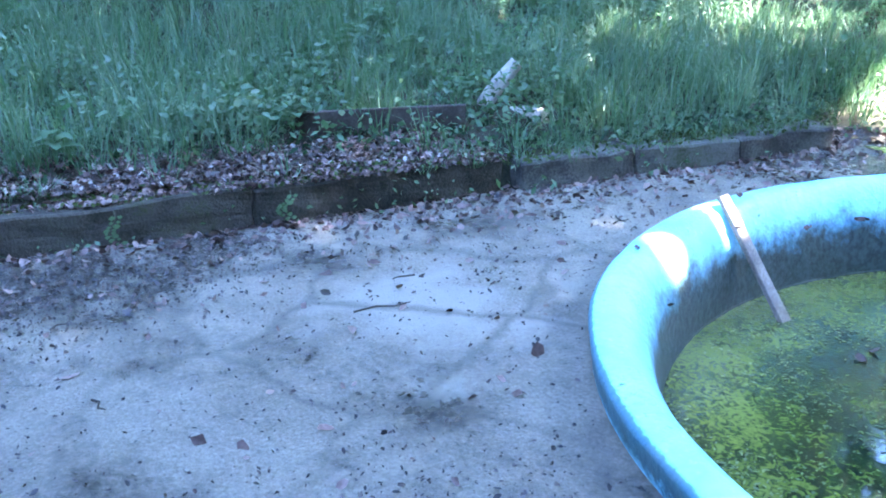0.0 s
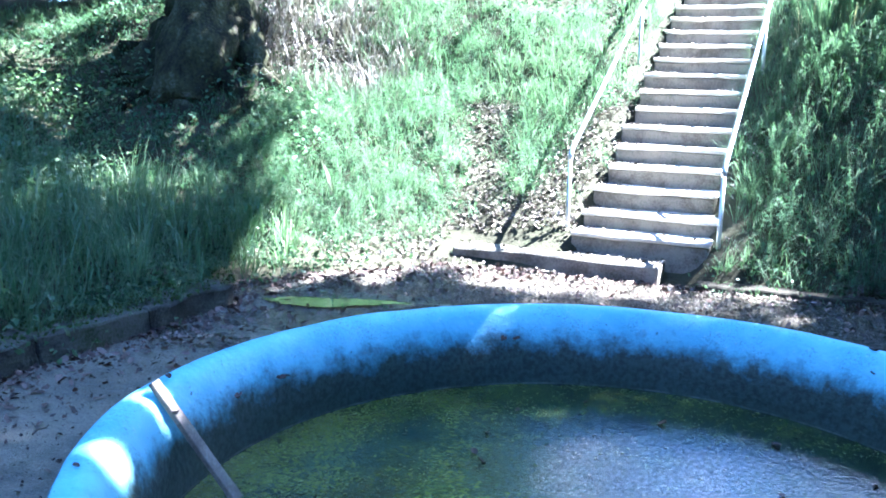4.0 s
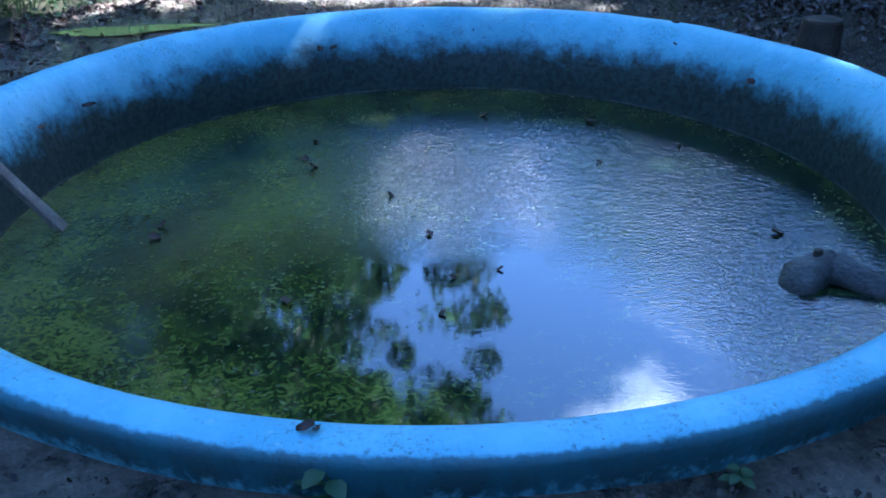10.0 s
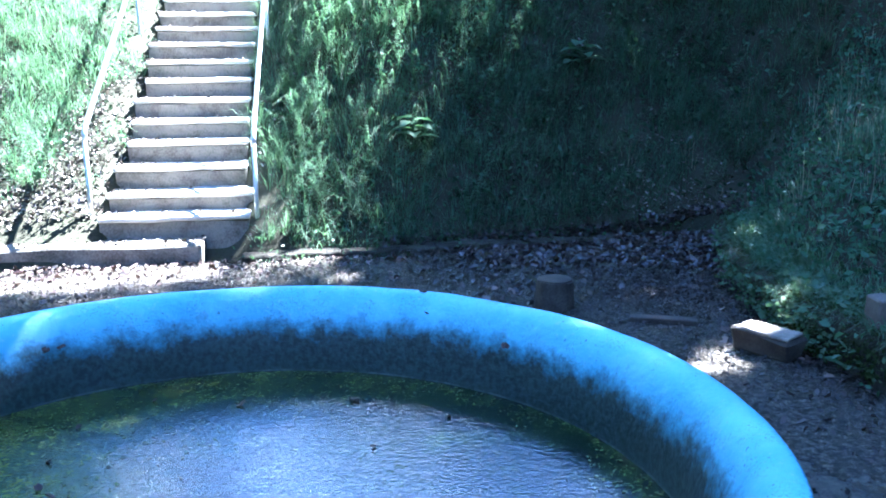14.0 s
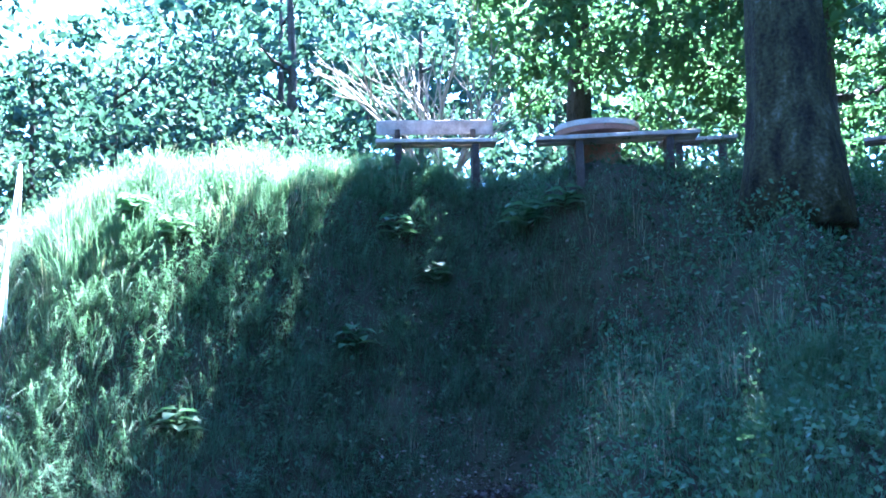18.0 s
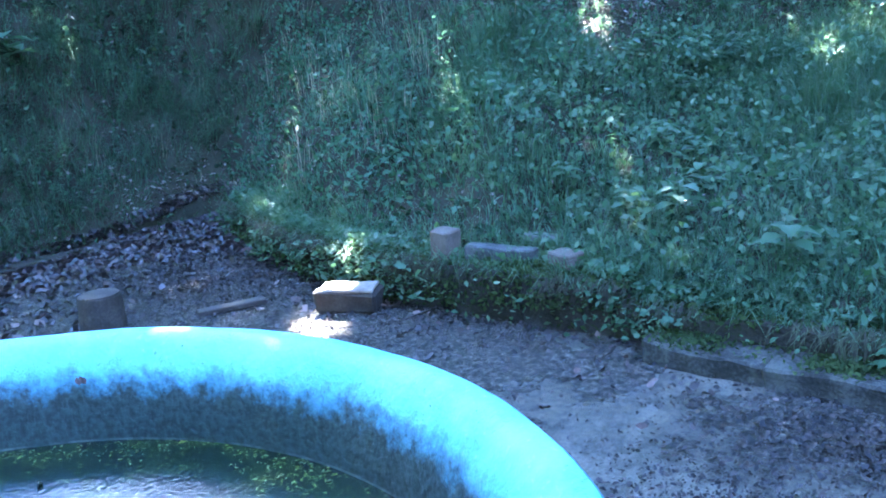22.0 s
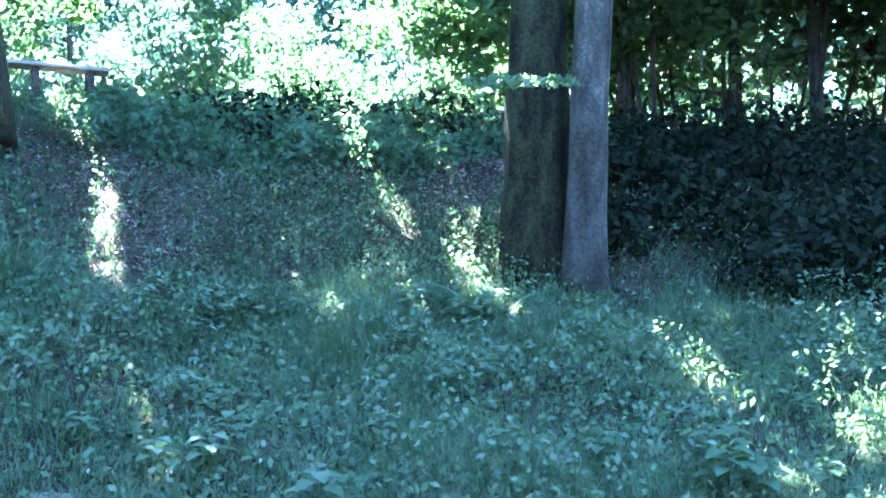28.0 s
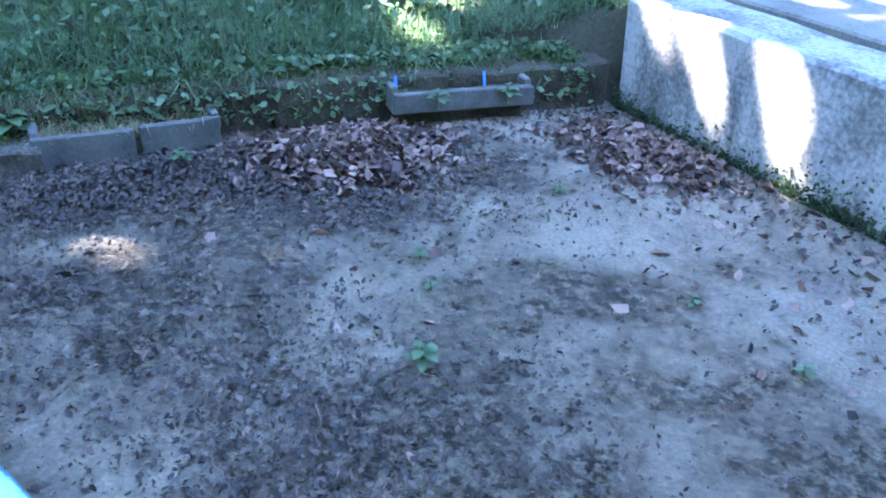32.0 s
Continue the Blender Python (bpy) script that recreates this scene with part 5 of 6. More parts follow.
# a low leafy twig that grows from the thicker twin trunk
base = twin.matrix_basis.translation
bm = bmesh.new()
tip = [Vector(p) - base for p in ((7.55, 0.5, 3.2), (7.1, 0.62, 3.14), (6.75, 0.72, 3.06), (6.5, 0.85, 3.0))]
tube(bm, tip, [0.014, 0.01, 0.007, 0.003], 6)
part("twig", bm, M_BARK, twin, "low leafy twig on the trunk")
u = rng.uniform(-1, 1, (260, 2))
u = u[np.hypot(u[:, 0], u[:, 1]) < 1]
leaf_cloud("leaf_spray", np.stack([6.75 + 0.32 * u[:, 0] - base.x, 0.74 + 0.5 * u[:, 1] - base.y, 3.06 + 0.05 * u[:, 0] + rng.uniform(-0.04, 0.04, len(u)) - base.z], -1), 0.09, M_FRESH, twin, "flat spray of light leaves", 0.25)
bare_shrub(6.95, -0.25, 0.95, "dry brown branching weed stalk beside the twin trunks", "dead_weed", M_BARK)


def fern(x, y, size, label):
    """A clump of arching fronds, each with two rows of leaflets."""
    f = empty("fern", Matrix.Translation((x, y, on_land(x, y))), label, "fern", "ferns on the lawn")
    random.seed(int(x * 100))
    for k in range(11):
        a, L = 2.4 * k + random.random(), size * random.uniform(0.7, 1.1)
        d, s = Vector((math.cos(a), math.sin(a), 0)), Vector((-math.sin(a), math.cos(a), 0))
        bm = bmesh.new()
        line = [d * (L * 0.75 * t * t + 0.1 * L * t) + Vector((0, 0, L * (1.1 * t - 0.55 * t * t))) for t in [j / 14 for j in range(15)]]
        tube(bm, line, [0.004 - 0.0002 * j for j in range(15)], 4)
        for j in range(2, 15):
            w = L * 0.26 * math.sin(math.pi * (0.15 + 0.82 * j / 15))
            for q in (-1, 1):
                tip = line[j] + s * q * w + d * w * 0.3 - Vector((0, 0, w * 0.2))
                m = line[j].lerp(tip, 0.45)
                bm.faces.new([bm.verts.new(v) for v in (line[j], m + d * w * 0.13, tip, m - d * w * 0.13)])
        part("frond", bm, M_WEED, f)
    return f


for x, y, s in ((6.43, 2.31, 0.6), (6.55, 1.2, 0.6), (6.5, 0.83, 0.5), (6.55, 1.6, 0.4), (6.3, 3.1, 0.55)):
    fern(x, y, s, "bright green arching fern at the back of the lawn")

# ---- woods beyond ----
random.seed(5)
for k in range(124):
    deg = -66 + 2.9 * k + random.uniform(-1.5, 1.5)
    d, h = random.uniform(21, 33), random.uniform(9, 13)
    if -4 < deg < 84:
        d, h = random.uniform(27, 37), random.uniform(8.5, 11.5)
    if -5 < deg < 13:
        h = random.uniform(6.3, 7.4)
    elif deg > 150:
        # never in view: added behind the camera to block light from the low sky
        d, h = random.uniform(13, 20), random.uniform(9, 12)
    az = radians(deg)
    tree(math.sin(az) * d, 1 + math.cos(az) * d, random.uniform(0.12, 0.26), h, "slender woodland tree beyond the banks", M_BARK, (random.uniform(-0.5, 0.5), random.uniform(-0.5, 0.5)),
         random.uniform(2.4, 3.4), 0.8, 30, 24 if deg > 150 else 46, 0.56 if deg > 150 else 0.31, M_FAR, 1.3, 4, name="woodland_tree", group="woodland trees", sides=9)
tree(-9.5, 19.5, 0.28, 15, "tall woodland tree above the bank", M_BARK, (0.3, -0.2), 4.0, 2.5, 110, 130, 0.28, M_FAR, 1.3, 6, name="woodland_tree", group="woodland trees")
tree(-4.3, 20.5, 0.24, 16, "tall woodland tree catching the sun above the stairs", M_BARK, (0.3, -0.2), 3.9, 2.5, 170, 150, 0.24, M_FAR, 1.3, 6, name="woodland_tree", group="woodland trees")

# undergrowth along the crest and behind
bush_c, bush_r = [], []
for k in range(420):
    az = radians(random.uniform(-70, 150))
    d = random.uniform(19, 30)
    x, y = math.sin(az) * d, 1 + math.cos(az) * d
    bush_c.append((x, y, on_land(x, y) + random.uniform(0.2, 6.0) * random.random() ** 0.5))
    bush_r.append(random.uniform(0.6, 1.3))
near_c, near_r = [], []
for lo, hi, d0, d1, up0, up1, r0, r1, n in ((64, 92, 9.6, 11.4, 0.0, 0.35, 0.3, 0.6, 70), (94, 140, 7.9, 12.8, -0.2, 0.25, 0.3, 0.6, 400), (70, 132, 10.6, 13.5, 0.0, 0.5, 0.4, 0.8, 70)):
    for k in range(n):                   # brambles: below the picnic place, on the dark bank, along its crest
        az = radians(random.uniform(lo, hi))
        d = random.uniform(d0, d1)
        x, y = math.sin(az) * d, 1 + math.cos(az) * d
        near_c.append((x, y, on_land(x, y) + random.uniform(up0, up1)))
        near_r.append(random.uniform(r0, r1))
hedge = leaf_cloud("hedge", puffs(near_c[:70], near_r[:70], 205), 0.1, M_WEED)
tagged(hedge, "green bramble hedge below the picnic place", "hedge", kind="stuff")
brambles = leaf_cloud("brambles", puffs(near_c[70:], near_r[70:], 205), 0.12, M_SHADE_BRAMBLE)
tagged(brambles, "bramble thicket on the bank behind the lawn, leaves darkened as if in deep shade", "brambles", kind="stuff")
bushes = leaf_cloud("undergrowth", puffs(bush_c, bush_r, 140), 0.2, M_FAR)
tagged(bushes, "dense leafy undergrowth at the edge of the wood", "undergrowth", kind="stuff")

# sunlit foliage behind the saplings
sc_, sr_ = [], []
for k in range(110):
    az, d = radians(random.uniform(91, 136)), random.uniform(15.5, 20.5)
    x, y = math.sin(az) * d, 1 + math.cos(az) * d
    sc_.append((x, y, on_land(x, y) + random.uniform(0.2, 4.2)))
    sr_.append(random.uniform(0.5, 1.0))
thicket = leaf_cloud("thicket", puffs(sc_, sr_, 120), 0.16, M_FRESH)
tagged(thicket, "sunlit green thicket behind the saplings", "thicket", kind="stuff")

# light-leaved elder bushes in the sunny clearing
for k in range(9):
    az, d = radians(random.uniform(70, 91)), random.uniform(14.0, 18.0)
    x, y = math.sin(az) * d, 1 + math.cos(az) * d
    sh = empty("bush", Matrix.Translation((x, y, on_land(x, y))), "bright green elder bush in the sunny clearing", "bush", "elder bushes")
    bm = bmesh.new()
    for j in range(5):
        a = 1.26 * j + k
        tube(bm, [(0, 0, -0.1), (0.2 * math.cos(a), 0.2 * math.sin(a), 0.7), (0.6 * math.cos(a), 0.6 * math.sin(a), 1.6)], [0.03, 0.022, 0.01], 6)
    part("stems", bm, M_BARK, sh)
    cen = [(random.uniform(-0.9, 0.9), random.uniform(-0.9, 0.9), random.uniform(0.4, 2.2)) for _ in range(14)]
    leaf_cloud("foliage", puffs(cen, [random.uniform(0.35, 0.6) for _ in cen], 150), 0.13, M_WEED, sh)

# the wood closes further off
fc, fr = [], []
for k in range(820):
    az, d = radians(random.uniform(-75, 150)), random.uniform(38, 50)
    x, y = math.sin(az) * d, 1 + math.cos(az) * d
    fc.append((x, y, on_land(x, y) + random.uniform(0.5, 9.5 if -5 < math.degrees(az) < 13 else 16)))
    fr.append(random.uniform(1.4, 2.6))
far = leaf_cloud("far_wood", puffs(fc, fr, 85), 0.8, M_FAR)
tagged(far, "distant wall of woodland foliage", "woodland", kind="stuff")

# thin saplings on the bank behind the lawn
for k in range(54):
    az = radians(random.uniform(93, 140))
    d = random.uniform(12.2, 16.5)
    x, y, h = math.sin(az) * d, 1 + math.cos(az) * d, random.uniform(4.0, 6.5)
    sp = empty("sapling", Matrix.Translation((x, y, on_land(x, y))), "thin dark sapling in a thicket behind the lawn", "sapling", "saplings")
    bm = bmesh.new()
    q = [(random.uniform(-0.12, 0.12) * j, random.uniform(-0.12, 0.12) * j, -0.2 + h * j / 5) for j in range(6)]
    tube(bm, q, [0.045 - 0.006 * j for j in range(6)], 7)
    part("stem", bm, M_BARK, sp, "", True)
    cen = [(q[j][0] + random.uniform(-0.6, 0.6), q[j][1] + random.uniform(-0.6, 0.6), q[j][2] + random.uniform(-0.3, 0.3)) for j in (2, 3, 3, 4, 4, 5, 5)]
    leaf_cloud("foliage", puffs(cen, [random.uniform(0.35, 0.65) for _ in cen], 70), 0.13, M_FRESH, sp)

# ---- grass, weeds and litter ----


def scatter(n, x0, x1, y0, y1, test):
    x, y = rng.uniform(x0, x1, n), rng.uniform(y0, y1, n)
    k = test(x, y)
    x, y = x[k], y[k]
    return x, y, land(x, y)


def blades(name, x, y, z, h, w, material, label, droop=0.45):
    n = len(x)
    a = rng.uniform(0, 2 * np.pi, n)
    d = np.stack([np.cos(a), np.sin(a), 0 * a], -1)
    s = np.stack([-np.sin(a), np.cos(a), 0 * a], -1)
    h = h[:, None]
    w = (w * rng.uniform(0.7, 1.3, n))[:, None]
    b = np.stack([x, y, z - 0.02], -1)
    lean = rng.uniform(0.1, 1.0, (n, 1)) * droop
    up = np.array((0, 0, 1.0))
    m = b + up * h * 0.6 + d * h * lean * 0.35
    t = b + up * h * (1 - 0.35 * lean) + d * h * lean
    v = np.stack([b - s * w, b + s * w, m + s * w * 0.8, m - s * w * 0.8, t], 1).reshape(-1, 3)
    i = np.arange(n)[:, None] * 5
    ob = new(name, mesh_of(name, v, [i + np.array([[0, 1, 2, 3]]), i + np.array([[3, 2, 4]])], material))
    return tagged(ob, label, "grass", kind="stuff")


def off_stairs(x, y, m=0.60):
    q = (x - STAIR_0[0]) * STAIR_E[0] + (y - STAIR_0[1]) * STAIR_E[1]
    a = (x - STAIR_0[0]) * STAIR_S[0] + (y - STAIR_0[1]) * STAIR_S[1]
    slab = (q > -1.85) & (q < 0.4) & (a > -0.42) & (a < 0.02)
    return ((np.abs(q) > m + 0.12 * np.clip(1.4 - a, 0, 1)) | (a < -0.6) | (a > 6)) & ~slab


def clumpy(x, y, s=1.6, k=0.3):
    return 0.5 + 0.5 * wave(x, y, s, k)


def verge(x, y):
    return (y > -1.2) | (x > 2.75)


def bare(x, y):
    """Trodden and leaf-strewn places on the banks where little grows."""
    a = np.exp(-((x + 1.75 + 0.25 * np.sin(y * 1.4)) / 0.42) ** 2) * ((y > 7.4) & (y < 10.2))
    b = np.exp(-(((x + 2.0) / 1.1) ** 2 + ((y - 7.9) / 0.6) ** 2))
    c = np.exp(-(((x + 4.2) / 1.1) ** 2 + ((y - 10.6) / 0.9) ** 2))
    d = np.exp(-(((x - 8.2) / 1.0) ** 2 + ((y - 4.6) / 1.3) ** 2))
    e = np.exp(-(((x - 4.4) / 0.6) ** 2 + ((y - 7.4) / 0.5) ** 2))
    f = np.exp(-((x + 4.2 - 0.24 * y + 0.42) / 0.4) ** 2) * (y < 2.9)
    az = np.degrees(np.arctan2(x, y - 1.0))
    g = np.clip((court_gap(x, y) - 5.3) * 2, 0, 1) * np.clip((az - 84) / 5, 0, 1) * np.clip((134 - az) / 5, 0, 1)
    h = np.exp(-(((x - 6.9) / 0.7) ** 2 + ((y - 4.2) / 0.5) ** 2))
    sq_ = (x - STAIR_0[0]) * STAIR_E[0] + (y - STAIR_0[1]) * STAIR_E[1]
    sa_ = (x - STAIR_0[0]) * STAIR_S[0] + (y - STAIR_0[1]) * STAIR_S[1]
    st_ = np.exp(-((sq_ + 0.95) / 0.35) ** 2) * np.clip((2.6 - sa_) / 1.0, 0, 1) * (sa_ > -0.5)
    return np.clip(a + b + c + 0.8 * d + e + f + g + 0.8 * h + 0.9 * st_, 0, 1)


def tufts(n, per, x0, x1, y0, y1, test, h_of, width, material, label, name="grass", spread=0.07, droop=0.9, floor=None):
    """Arching tufts: blades that lean outwards from each tuft's middle."""
    cx, cy = rng.uniform(x0, x1, n), rng.uniform(y0, y1, n)
    k = test(cx, cy)
    cx, cy = cx[k], cy[k]
    hgt = h_of(cx, cy) * rng.uniform(0.6, 1.25, len(cx))
    comb = rng.uniform(0, 2 * np.pi, len(cx))
    x, y, h, a0 = (np.repeat(v, per) for v in (cx, cy, hgt, comb))
    m = len(x)
    a = rng.uniform(0, 2 * np.pi, m)
    r = spread * np.sqrt(rng.random(m))
    x, y = x + np.cos(a) * r, y + np.sin(a) * r
    z = land(x, y) if floor is None else np.maximum(land(x, y), floor(x, y))
    a = np.where(rng.random(m) < 0.35, a0 + rng.normal(0, 0.5, m), a)
    h = h * rng.uniform(0.45, 1.1, m)
    d = np.stack([np.cos(a), np.sin(a), 0 * a], -1)
    s = np.stack([-np.sin(a), np.cos(a), 0 * a], -1)
    lean = (droop * rng.uniform(0.15, 1.0, m))[:, None]
    h = h[:, None]
    w = (width * rng.uniform(0.7, 1.3, m))[:, None]
    b = np.stack([x, y, z - 0.02], -1)
    up = np.array((0, 0, 1.0))
    mid = b + up * h * (0.62 - 0.12 * lean) + d * h * lean * 0.4
    tip = b + up * h * (1 - 0.55 * lean ** 1.5) + d * h * lean
    v = np.stack([b - s * w, b + s * w, mid + s * w * 0.85, mid - s * w * 0.85, tip], 1).reshape(-1, 3)
    i = np.arange(m)[:, None] * 5
    ob = new(name, mesh_of(name, v, [i + np.array([[0, 1, 2, 3]]), i + np.array([[3, 2, 4]])], material))
    return tagged(ob, label, "grass", kind="stuff")


def kerb_top(x, y):
    return np.where(x > 0, np.where(y > 2.55, 0.27, 0.2), np.where(y < 3.2, 0.21, 0.165))


def outward(x, y):
    e = 0.01
    g = np.stack([court_gap(x + e, y) - court_gap(x - e, y), court_gap(x, y + e) - court_gap(x, y - e)], -1)
    return g / np.maximum(np.linalg.norm(g, axis=1), 1e-6)[:, None]


def by_board(x, y):
    """The strip in front of the rotten edging board and the broken logs, where the grass is thin."""
    t = np.clip(((x + 4.75) * 0.5 + (y - 2.3) * 1.0) / 1.25, 0, 1)
    return (np.hypot(x + 4.72 - 0.5 * t, y - 2.25 - t) < 0.24) & (rng.random(np.shape(x)) < 0.85) | (np.hypot(x + 4.4, y - 3.85) < 0.28)


def grow(x, y):
    u = court_gap(x, y)
    return (u > 0.2) & (u < 8) & ~by_board(x, y) & off_stairs(x, y) & verge(x, y) & (rng.random(len(x)) < (0.35 + 0.65 * clumpy(x, y)) * np.clip(1.45 - u / 7, 0.35, 1) * (1 - 0.93 * bare(x, y)))


def bank_h(x, y):
    u = court_gap(x, y)
    return (0.18 + 0.22 * clumpy(x, y, 0.9, 2.0)) * np.clip(0.4 + u / 1.3, 0.4, 1)


tufts(29500, 16, -9, 12, -6, 16, grow, bank_h, 0.0028, M_GRASS, "long arching grass in tufts on the banks and lawn", droop=1.5)
tufts(170, 8, 3.4, 6.5, 4.6, 8.0, lambda x, y: grow(x, y) & (rng.random(len(x)) < 0.7), lambda x, y: bank_h(x, y) * 1.2, 0.002, M_STRAW, "pale seeding grass stalks", "seed_grass", 0.1, 0.5)
tufts(2400, 16, 1.4, 6.5, 10.2, 14.5, lambda x, y: off_stairs(x, y, 1.0) & (rng.random(len(x)) < 0.7), lambda x, y: 0.34 + 0.2 * clumpy(x, y), 0.004, M_GRASS, "tall sunlit grass along the crest of the bank", "crest_grass", 0.1, 0.6)
tufts(260, 12, 1.3, 5.4, 10.0, 14.0, lambda x, y: off_stairs(x, y, 1.0) & (rng.random(len(x)) < 0.7), lambda x, y: 0.4 + 0.2 * clumpy(x, y), 0.003, M_STRAW, "bleached seeding grass along the sunny crest", "crest_straw", 0.12, 0.7)
tufts(900, 22, -9, -2, 8, 12.5, lambda x, y: (bare(x, y) > 0.35) & (x < -3), lambda x, y: 0.45 + 0 * x, 0.006, M_BRUSH, "grey dry brushwood and bramble stems under the old tree", "brushwood", 0.25, 1.3)

def in_clearing(x, y):
    az, d = np.degrees(np.arctan2(x, y - 1.0)), np.hypot(x, y - 1.0)
    return (az > 50) & (az < 93) & (d > 11.2) & (d < 24)


tufts(9500, 9, 9, 25, -1, 17, in_clearing, lambda x, y: 0.5 + 0.35 * clumpy(x, y, 0.8, 1.0), 0.014, M_FRESH, "tall sunlit grass and herbs in the clearing behind the banks", "meadow_grass", 0.2, 1.0)
# dead leaves and grit along the stairs
bx, by_ = rng.uniform(-1.7, 0.3, 260), rng.uniform(-0.32, 0.12, 260)
lit = leaf_bits("leaf_litter", np.stack([STAIR_0[0] + STAIR_E[0] * bx + STAIR_S[0] * by_, STAIR_0[1] + STAIR_E[1] * bx + STAIR_S[1] * by_, SLAB_TOP + 0.012 + 0 * bx], -1), 0.04 * rng.uniform(0.4, 1.2, 260), M_DRYLEAF, 0.3)
tagged(lit, "dead leaves on the slab below the stairs", "leaf litter", kind="stuff")
sk = rng.integers(0, STEPS, 900)
sq = np.where(rng.random(900) < 0.6, -0.6 + rng.exponential(0.12, 900), rng.uniform(-0.55, 0.55, 900))
sl = RUN * sk + rng.uniform(0.05, 0.3, 900)
lit = leaf_bits("leaf_litter", np.stack([STAIR_0[0] + STAIR_E[0] * sq + STAIR_S[0] * sl, STAIR_0[1] + STAIR_E[1] * sq + STAIR_S[1] * sl, np.array(STEP_TOP)[sk] + 0.008], -1), 0.045 * rng.uniform(0.4, 1.2, 900), M_DRYLEAF, 0.3)
tagged(lit, "dead leaves blown along the stair treads", "leaf litter", kind="stuff")

# soft feathery tufts that hang down the steep banks
tufts(1100, 32, 0.7, 6.6, 7.5, 12.2, lambda x, y: (court_gap(x, y) > 0.25) & off_stairs(x, y), lambda x, y: 0.3 + 0.16 * clumpy(x, y, 1.5, 0.9), 0.0017, M_GRASS, "soft feathery grass hanging down the steep bank", "feathery_grass", 0.09, 1.7)
tufts(1100, 32, -4.6, -0.9, 7.6, 11.8, lambda x, y: (court_gap(x, y) > 0.4) & off_stairs(x, y) & (rng.random(len(x)) > bare(x, y)), lambda x, y: 0.26 + 0.14 * clumpy(x, y, 1.5, 0.9), 0.0017, M_GRASS, "soft feathery grass on the sunny bank", "feathery_grass", 0.09, 1.7)


def horsetails(n, x0, x1, y0, y1, test, label, whorls=10, rays=12):
    """Feathery plants: a leaning stem with rings of thin drooping needles that shorten towards the tip."""
    x, y, z = scatter(n, x0, x1, y0, y1, test)
    m = len(x)
    h = rng.uniform(0.28, 0.58, m)[:, None]
    a = rng.uniform(-0.7, 0.7, m) - np.pi / 2
    out = np.stack([np.cos(a), np.sin(a), 0 * a], -1) * rng.uniform(0.15, 0.75, (m, 1))
    base = np.stack([x, y, z - 0.02], -1)
    at = lambda f: base + out * h * f ** 1.6 + np.array((0, 0, 1.0)) * h * (f - 0.18 * f ** 3)
    v = []
    side = np.stack([np.cos(a + 1.57), np.sin(a + 1.57), 0 * a], -1)
    for k in range(5):                   # the stem, in five short tapered lengths
        f, g = k / 5, (k + 1) / 5
        v.append(np.stack([at(f) - side * 0.0022, at(f) + side * 0.0022, at(g)], 1))
    for k in range(whorls):
        f = 0.16 + 0.82 * k / (whorls - 1)
        c = at(f)
        for j in range(rays):
            b = 2 * np.pi * j / rays + rng.uniform(-0.25, 0.25, m) + k
            d = np.stack([np.cos(b), np.sin(b), rng.uniform(-0.15, 0.35, m)], -1)
            w = np.stack([-np.sin(b), np.cos(b), 0 * b], -1) * 0.0016
            r = (0.17 * (1.08 - f) ** 0.7 * rng.uniform(0.7, 1.2, m))[:, None]
            v.append(np.stack([c - w, c + w, c + d * r - np.array((0, 0, 0.25)) * r], 1))
    v = np.concatenate(v).reshape(-1, 3)
    tagged(new("horsetails", mesh_of("horsetails", v, [np.arange(len(v)).reshape(-1, 3)], M_HORSETAIL)), label, "horsetails", kind="stuff")


horsetails(1100, 0.8, 6.2, 7.5, 10.6, lambda x, y: (court_gap(x, y) > 0.3) & off_stairs(x, y, 0.85) & (rng.random(len(x)) < 0.25 + 0.75 * clumpy(x, y, 1.3, 2.2)), "feathery green horsetails leaning from the steep bank")
horsetails(520, -4.4, -1.2, 7.6, 10.6, lambda x, y: (court_gap(x, y) > 0.4) & off_stairs(x, y, 0.9) & (rng.random(len(x)) > bare(x, y)) & (rng.random(len(x)) < clumpy(x, y, 1.3, 2.2)), "feathery green horsetails in the grass of the sunny bank")

# broad-leaved weeds


def weed_leaves(x, y, z, size, lift):
    return np.stack([x, y, z + lift], -1)


x, y, z = scatter(310000, -8.5, 11, -6, 14, lambda x, y: (court_gap(x, y) > 0.1) & (court_gap(x, y) < 6.5) & off_stairs(x, y, 0.95) & verge(x, y) & (rng.random(len(x)) > bare(x, y)) & (rng.random(len(x)) < np.where((y > 7.3) & (x > -5), 0.35, 1.0)) & (rng.random(len(x)) < 0.08 + 0.9 * np.where(x > 2.5, np.clip(clumpy(x, y, 1.1, 4.0) * 1.3, 0, 1), clumpy(x, y, 1.1, 4.0) ** 2)))
high = np.where(x > 2.5, 0.30, 0.2) * (0.35 + 1.2 * clumpy(x, y, 2.9, 1.4)) * np.clip(0.3 + court_gap(x, y) / 1.2, 0.3, 1)
fresh = ((x < -2.9) & (y < 7.6)) | ((x > 2.5) & (y < 3.9))
at = np.stack([x, y, z + 0.02 + high * rng.random(len(x))], -1)
for sel, mt, lab in ((fresh, M_FRESH, "fresh green broad-leaved weeds beside the court"), (~fresh, M_WEED, "low broad-leaved weeds and nettles among the grass")):
    weeds = leaf_cloud("weeds", at[sel], 0.05, mt, squash=0.4)
    tagged(weeds, lab, "weeds", kind="stuff")
x, y, z = scatter(130000, -8.5, 12, -5, 13.5, lambda x, y: (court_gap(x, y) > np.where(x > 0, 0.02, 0.16)) & (court_gap(x, y) < 9) & off_stairs(x, y, 0.8) & verge(x, y) & (rng.random(len(x)) > 0.35 + 0.65 * bare(x, y)))
z = np.where(y < 6.6, np.maximum(z, 0.2), z)
